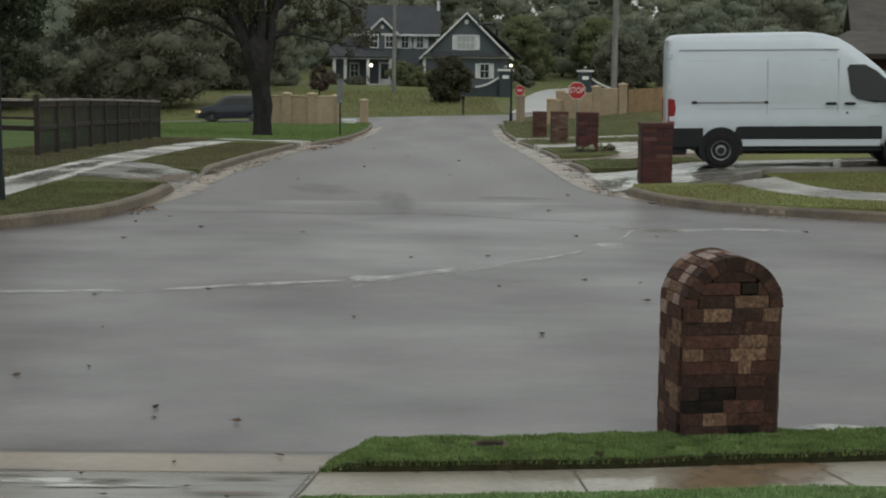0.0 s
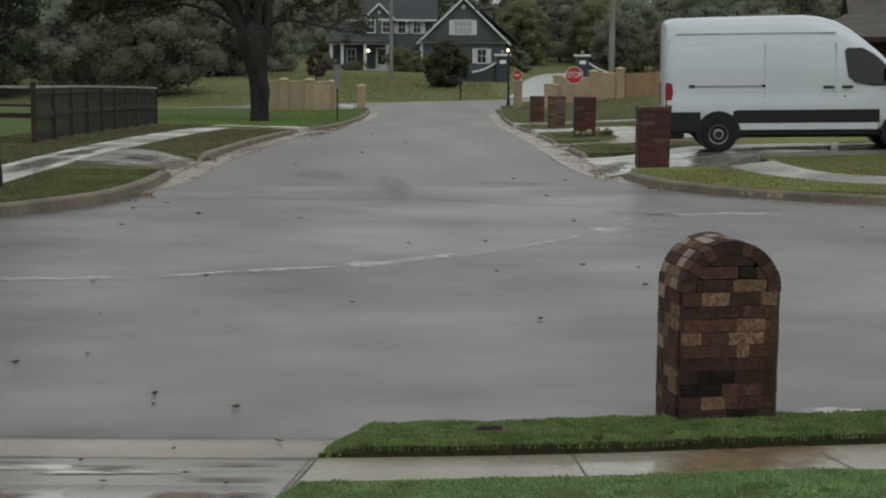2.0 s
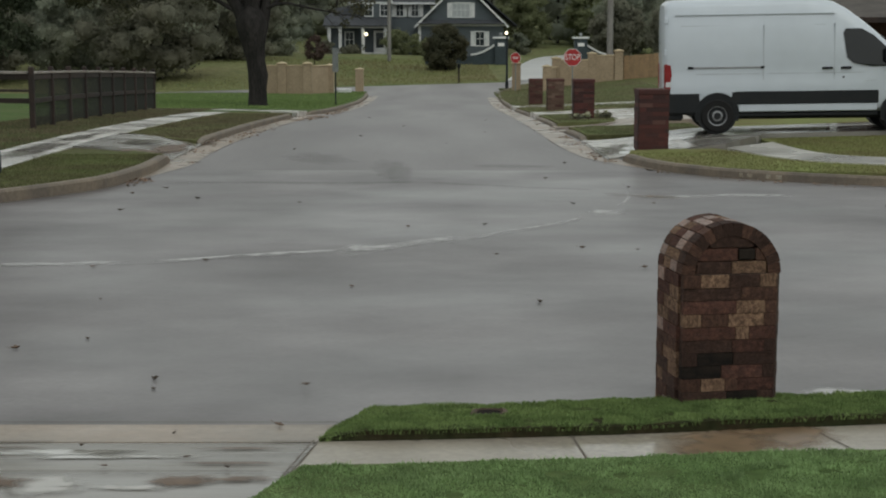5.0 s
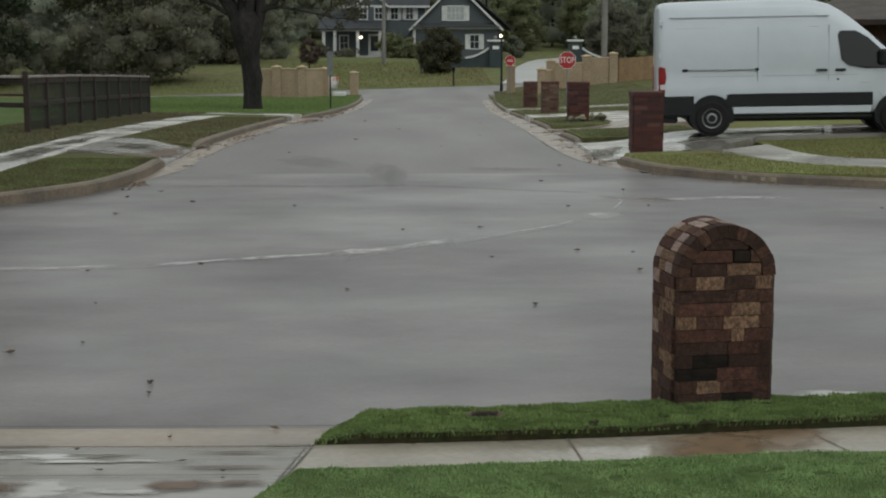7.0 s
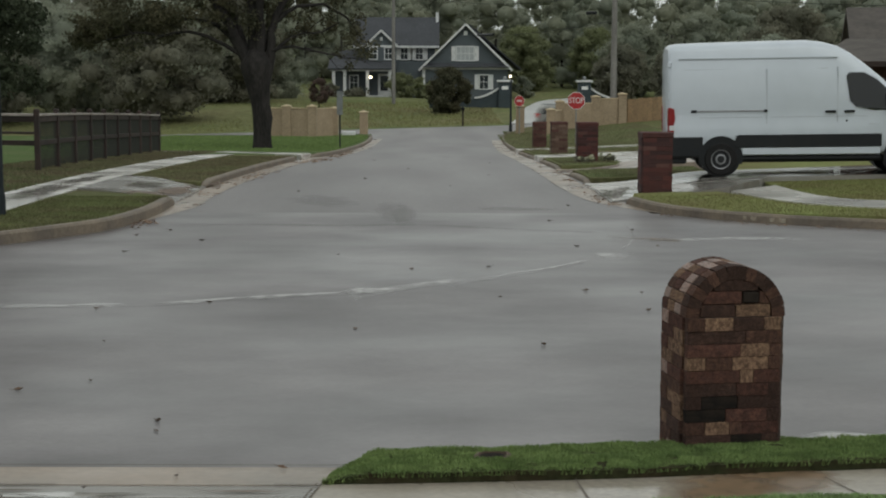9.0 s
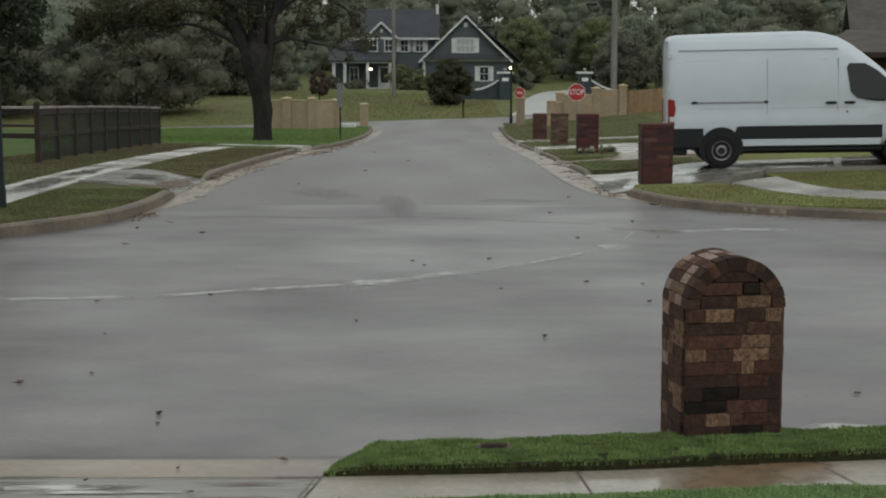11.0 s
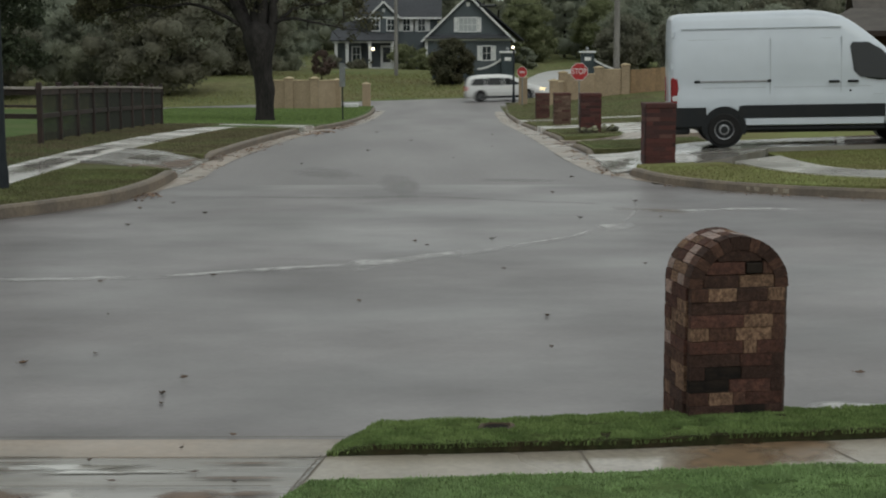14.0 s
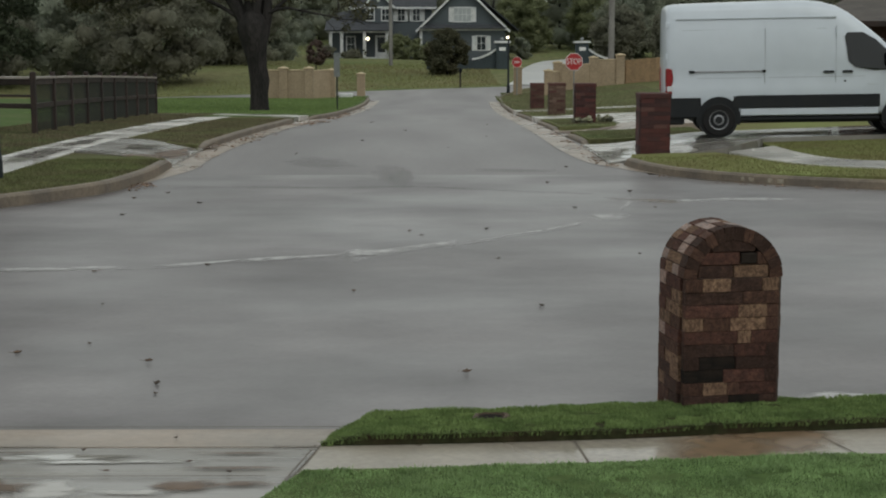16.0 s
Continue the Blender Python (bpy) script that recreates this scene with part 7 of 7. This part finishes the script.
def litter(name, line_pts, count, spread, size, seed, label):
    """Scraps of leaf strewn along a gutter line."""
    rnd = random.Random(seed)
    verts, faces = [], []
    for _ in range(count):
        (ax, ay), (bx, by) = rnd.choice(list(zip(line_pts, line_pts[1:])))
        f = rnd.random()
        x, y = ax + (bx - ax) * f + rnd.gauss(0, spread), ay + (by - ay) * f + rnd.gauss(0, spread)
        if noise.noise((x * 0.8, y * 0.8, seed)) < -0.05:
            continue
        z, s, a = road_z(x, y) + 0.014, size * rnd.uniform(0.4, 1.4), rnd.uniform(0, 6.28)
        c, d = math.cos(a) * s, math.sin(a) * s
        i = len(verts)
        verts += [(x - c, y - d, z), (x + d * 0.5, y - c * 0.5, z + 0.01 + s * rnd.uniform(0, 0.4)), (x + c, y + d, z + s * 0.2), (x - d * 0.5, y + c * 0.5, z + 0.01 + s * rnd.uniform(0, 0.4))]
        faces.append((i, i + 1, i + 2, i + 3))
    tagged(solid(name, verts, faces, LEAF_LITTER), label, "leaf litter", kind="stuff")


litter("leaf_litter", [(-4.75, 23.6), (-4.6, 24.5), (-4.55, 26), (-4.55, 28), (-4.7, 33), (-4.6, 37), (-4.5, 45), (-4.3, 52)], 900, 0.18, 0.035, 5, "brown leaf litter lying in the gutter")
litter("leaf_litter", [(-3.95, 46), (-3.9, 52), (-3.75, 60), (-3.7, 80)], 500, 0.16, 0.06, 6, "brown leaf litter lying in the gutter")
litter("leaf_litter", [(3.2, 27.5), (2.95, 33), (2.9, 40), (2.9, 60), (3.05, 78)], 600, 0.14, 0.032, 7, "brown leaf litter lying in the gutter")
litter("leaf_litter", [(6.5, 23.1), (4.6, 24.3), (3.5, 26)], 140, 0.12, 0.03, 8, "brown leaf litter lying in the gutter")


def flower_clump(x, y, seed):
    rnd = random.Random(seed)
    z = land_z(x, y)
    ob = empty("flower_clump", x, y, z, label="pale flowering plants at a brick pillar", category="plant", group="flowers by the pillar")
    leaves_mesh("foliage", [(rnd.uniform(-0.25, 0.25), rnd.uniform(-0.1, 0.1), rnd.uniform(0.04, 0.12)) for _ in range(7)], [0.10] * 7, [40] * 7, 0.035, LEAF_DARK_HAZE, ob, seed)
    leaves_mesh("blossom", [(rnd.uniform(-0.22, 0.22), rnd.uniform(-0.1, 0.02), rnd.uniform(0.12, 0.2)) for _ in range(5)], [0.06] * 5, [30] * 5, 0.03, FLOWER, ob, seed + 1)


flower_clump(4.05, 43.0, 5)
flower_clump(4.75, 43.6, 6)
tagged(part("utility_pad", boxed(-6.0, -5.2, 92.4, 93.4, land_z(-5.6, 92.9) - 0.1, land_z(-5.6, 92.9) + 0.22, 0.03), TRIM), "pale low utility box on the grass", "utility box")
blown = []
for k, s in enumerate((0.10, 0.10, 0.08, 0.07, 0.075, 0.07, 0.075, 0.085)):
    ob = new("blown_leaf", LEAVES[k % 4])
    ob.matrix_basis = Matrix.Diagonal((s, s, s, 1))
    blown.append((tagged(ob, "dry brown leaf tumbling over the street", "leaf", "leaves blown by the wind"), s))


# ---- worn painted marks on the kerb face ----
def kerb_mark(x, length):
    """A pale bar on the face of the island's kerb, where it crosses x."""
    for (ax, ay), (bx, by) in zip(KR1, KR1[1:]):
        if bx <= x <= ax:
            f = (x - ax) / (bx - ax)
            d = Vector((bx - ax, by - ay, 0))
            m = Matrix.Translation((x, ay + (by - ay) * f, road_z(x, ay) + 0.068)) @ d.to_track_quat("X", "Z").to_matrix().to_4x4()
            tagged(part("kerb_mark", boxed(-length / 2, length / 2, -0.004, 0.006, -0.032, 0.032, 0, m), WORN_PAINT), "worn pale paint mark on a kerb face", "paint mark", "paint marks on the kerb")


WORN_PAINT = mat("worn_kerb_paint", (0.34, 0.31, 0.25), 0.8, (0.24, 0.19, 0.14), 14, 0.3, 30)
for mx, ml in ((5.42, 0.10), (5.28, 0.08), (5.02, 0.09), (4.90, 0.06)):
    kerb_mark(mx, ml)


def cruise(car, t0, x0, speed, lane, heading):
    """Drive along the far street at one speed; x0: where the tail is at t0."""
    times = sorted({0.0, 0.1, 0.2, 0.4, 0.7, 15.8, 15.9, 16.0, *[float(k) for k in range(1, 16)], *[k + 0.5 for k in range(1, 15)]})
    rows = []
    for t in times:
        x = x0 + heading * speed * (t - t0)
        a, b = road_z(x, lane), road_z(x + heading * 5, lane)
        tilt = -math.degrees(math.atan2(b - a, 5))
        rows.append((t, pose(x, lane, a + 0.005, 0, tilt, 0 if heading > 0 else 180)))
    walk(car, rows)


def tumble(leaf, size, path, spin):
    """A leaf that lies still, is blown along a line of (seconds, x, y, lift) and comes to rest."""
    rows = []
    for k, (t, x, y, up) in enumerate([(0.0, *path[0][1:])] * (path[0][0] > 0) + list(path) + [(16.0, *path[-1][1:])] * (path[-1][0] < 16)):
        rows.append((t, pose(x, y, road_z(x, y) + 0.012 + up, spin * k % 60 - 20 if up else 8, 12 if up else 0, (spin * k) % 80)))
    walk(leaf, rows)


def motions():
    """All that moves: four cars on the far street and leaves in the wind."""
    cruise(dark_suv, 0.0, -11.86, 20.0, 105.2, -1)
    cruise(white_pickup, 6.6, 2.3, 22.0, 105.2, -1)
    cruise(silver_suv, 8.5, -3.75, 20.1, 101.0, 1)
    cruise(white_minivan, 13.8, -2.7, 20.7, 101.0, 1)
    (a, sa), (b, sb), (c, sc), (d, sd), (e, se), (f, sf), (g, sg), (h, sh) = blown
    tumble(a, sa, [(0, 0.46, 38.9, 0.03), (0.7, 0.8, 34.0, 0.06), (1.5, 1.2, 29.4, 0.03), (2.6, 1.57, 25.5, 0.04), (3.5, 2.32, 24.1, 0.02), (4.4, 2.9, 23.0, 0)], 47)
    tumble(b, sb, [(0, 5.19, 21.5, 0.02), (0.8, 5.49, 20.7, 0.03), (1.5, 5.6, 20.2, 0), (3.0, 5.9, 20.3, 0.02), (3.8, 6.1, 20.5, 0)], 31)
    tumble(c, sc, [(12.0, 2.1, 15.2, 0), (12.5, 1.79, 14.3, 0.05), (13.0, 1.48, 13.1, 0.10), (13.4, 0.98, 13.1, 0.06), (13.6, 0.9, 12.9, 0.04), (14.0, 0.83, 11.6, 0.05), (14.6, 0.2, 10.6, 0)], 53)
    tumble(d, sd, [(12.4, -0.95, 8.95, 0.02), (13.0, -1.01, 9.09, 0.03), (13.2, -1.17, 9.02, 0.03), (13.8, -1.3, 9.1, 0.02), (15.4, -1.06, 8.56, 0)], 38)
    tumble(e, se, [(12.2, 1.6, 16.6, 0), (12.5, 1.23, 15.9, 0.03), (13.0, -0.01, 11.9, 0.05), (13.5, -0.9, 10.2, 0.03), (14.3, -2.13, 10.98, 0)], 29)
    tumble(f, sf, [(8.0, -1.9, 21.0, 0), (8.5, -1.6, 20.2, 0.04), (9.0, -1.33, 19.6, 0.03), (10.0, -0.8, 18.6, 0.03), (11.0, -0.2, 18.0, 0)], 44)
    tumble(g, sg, [(4.6, -1.33, 9.88, 0), (5.2, -0.5, 10.1, 0.03), (5.8, 0.7, 10.4, 0.04), (6.3, 1.95, 10.7, 0)], 35)
    tumble(h, sh, [(9.4, 5.2, 13.6, 0), (10.0, 4.4, 12.9, 0.04), (10.8, 3.03, 10.89, 0), (14.3, 3.03, 10.89, 0), (14.9, 3.43, 10.99, 0.03), (15.5, 4.03, 11.19, 0)], 41)


motions()
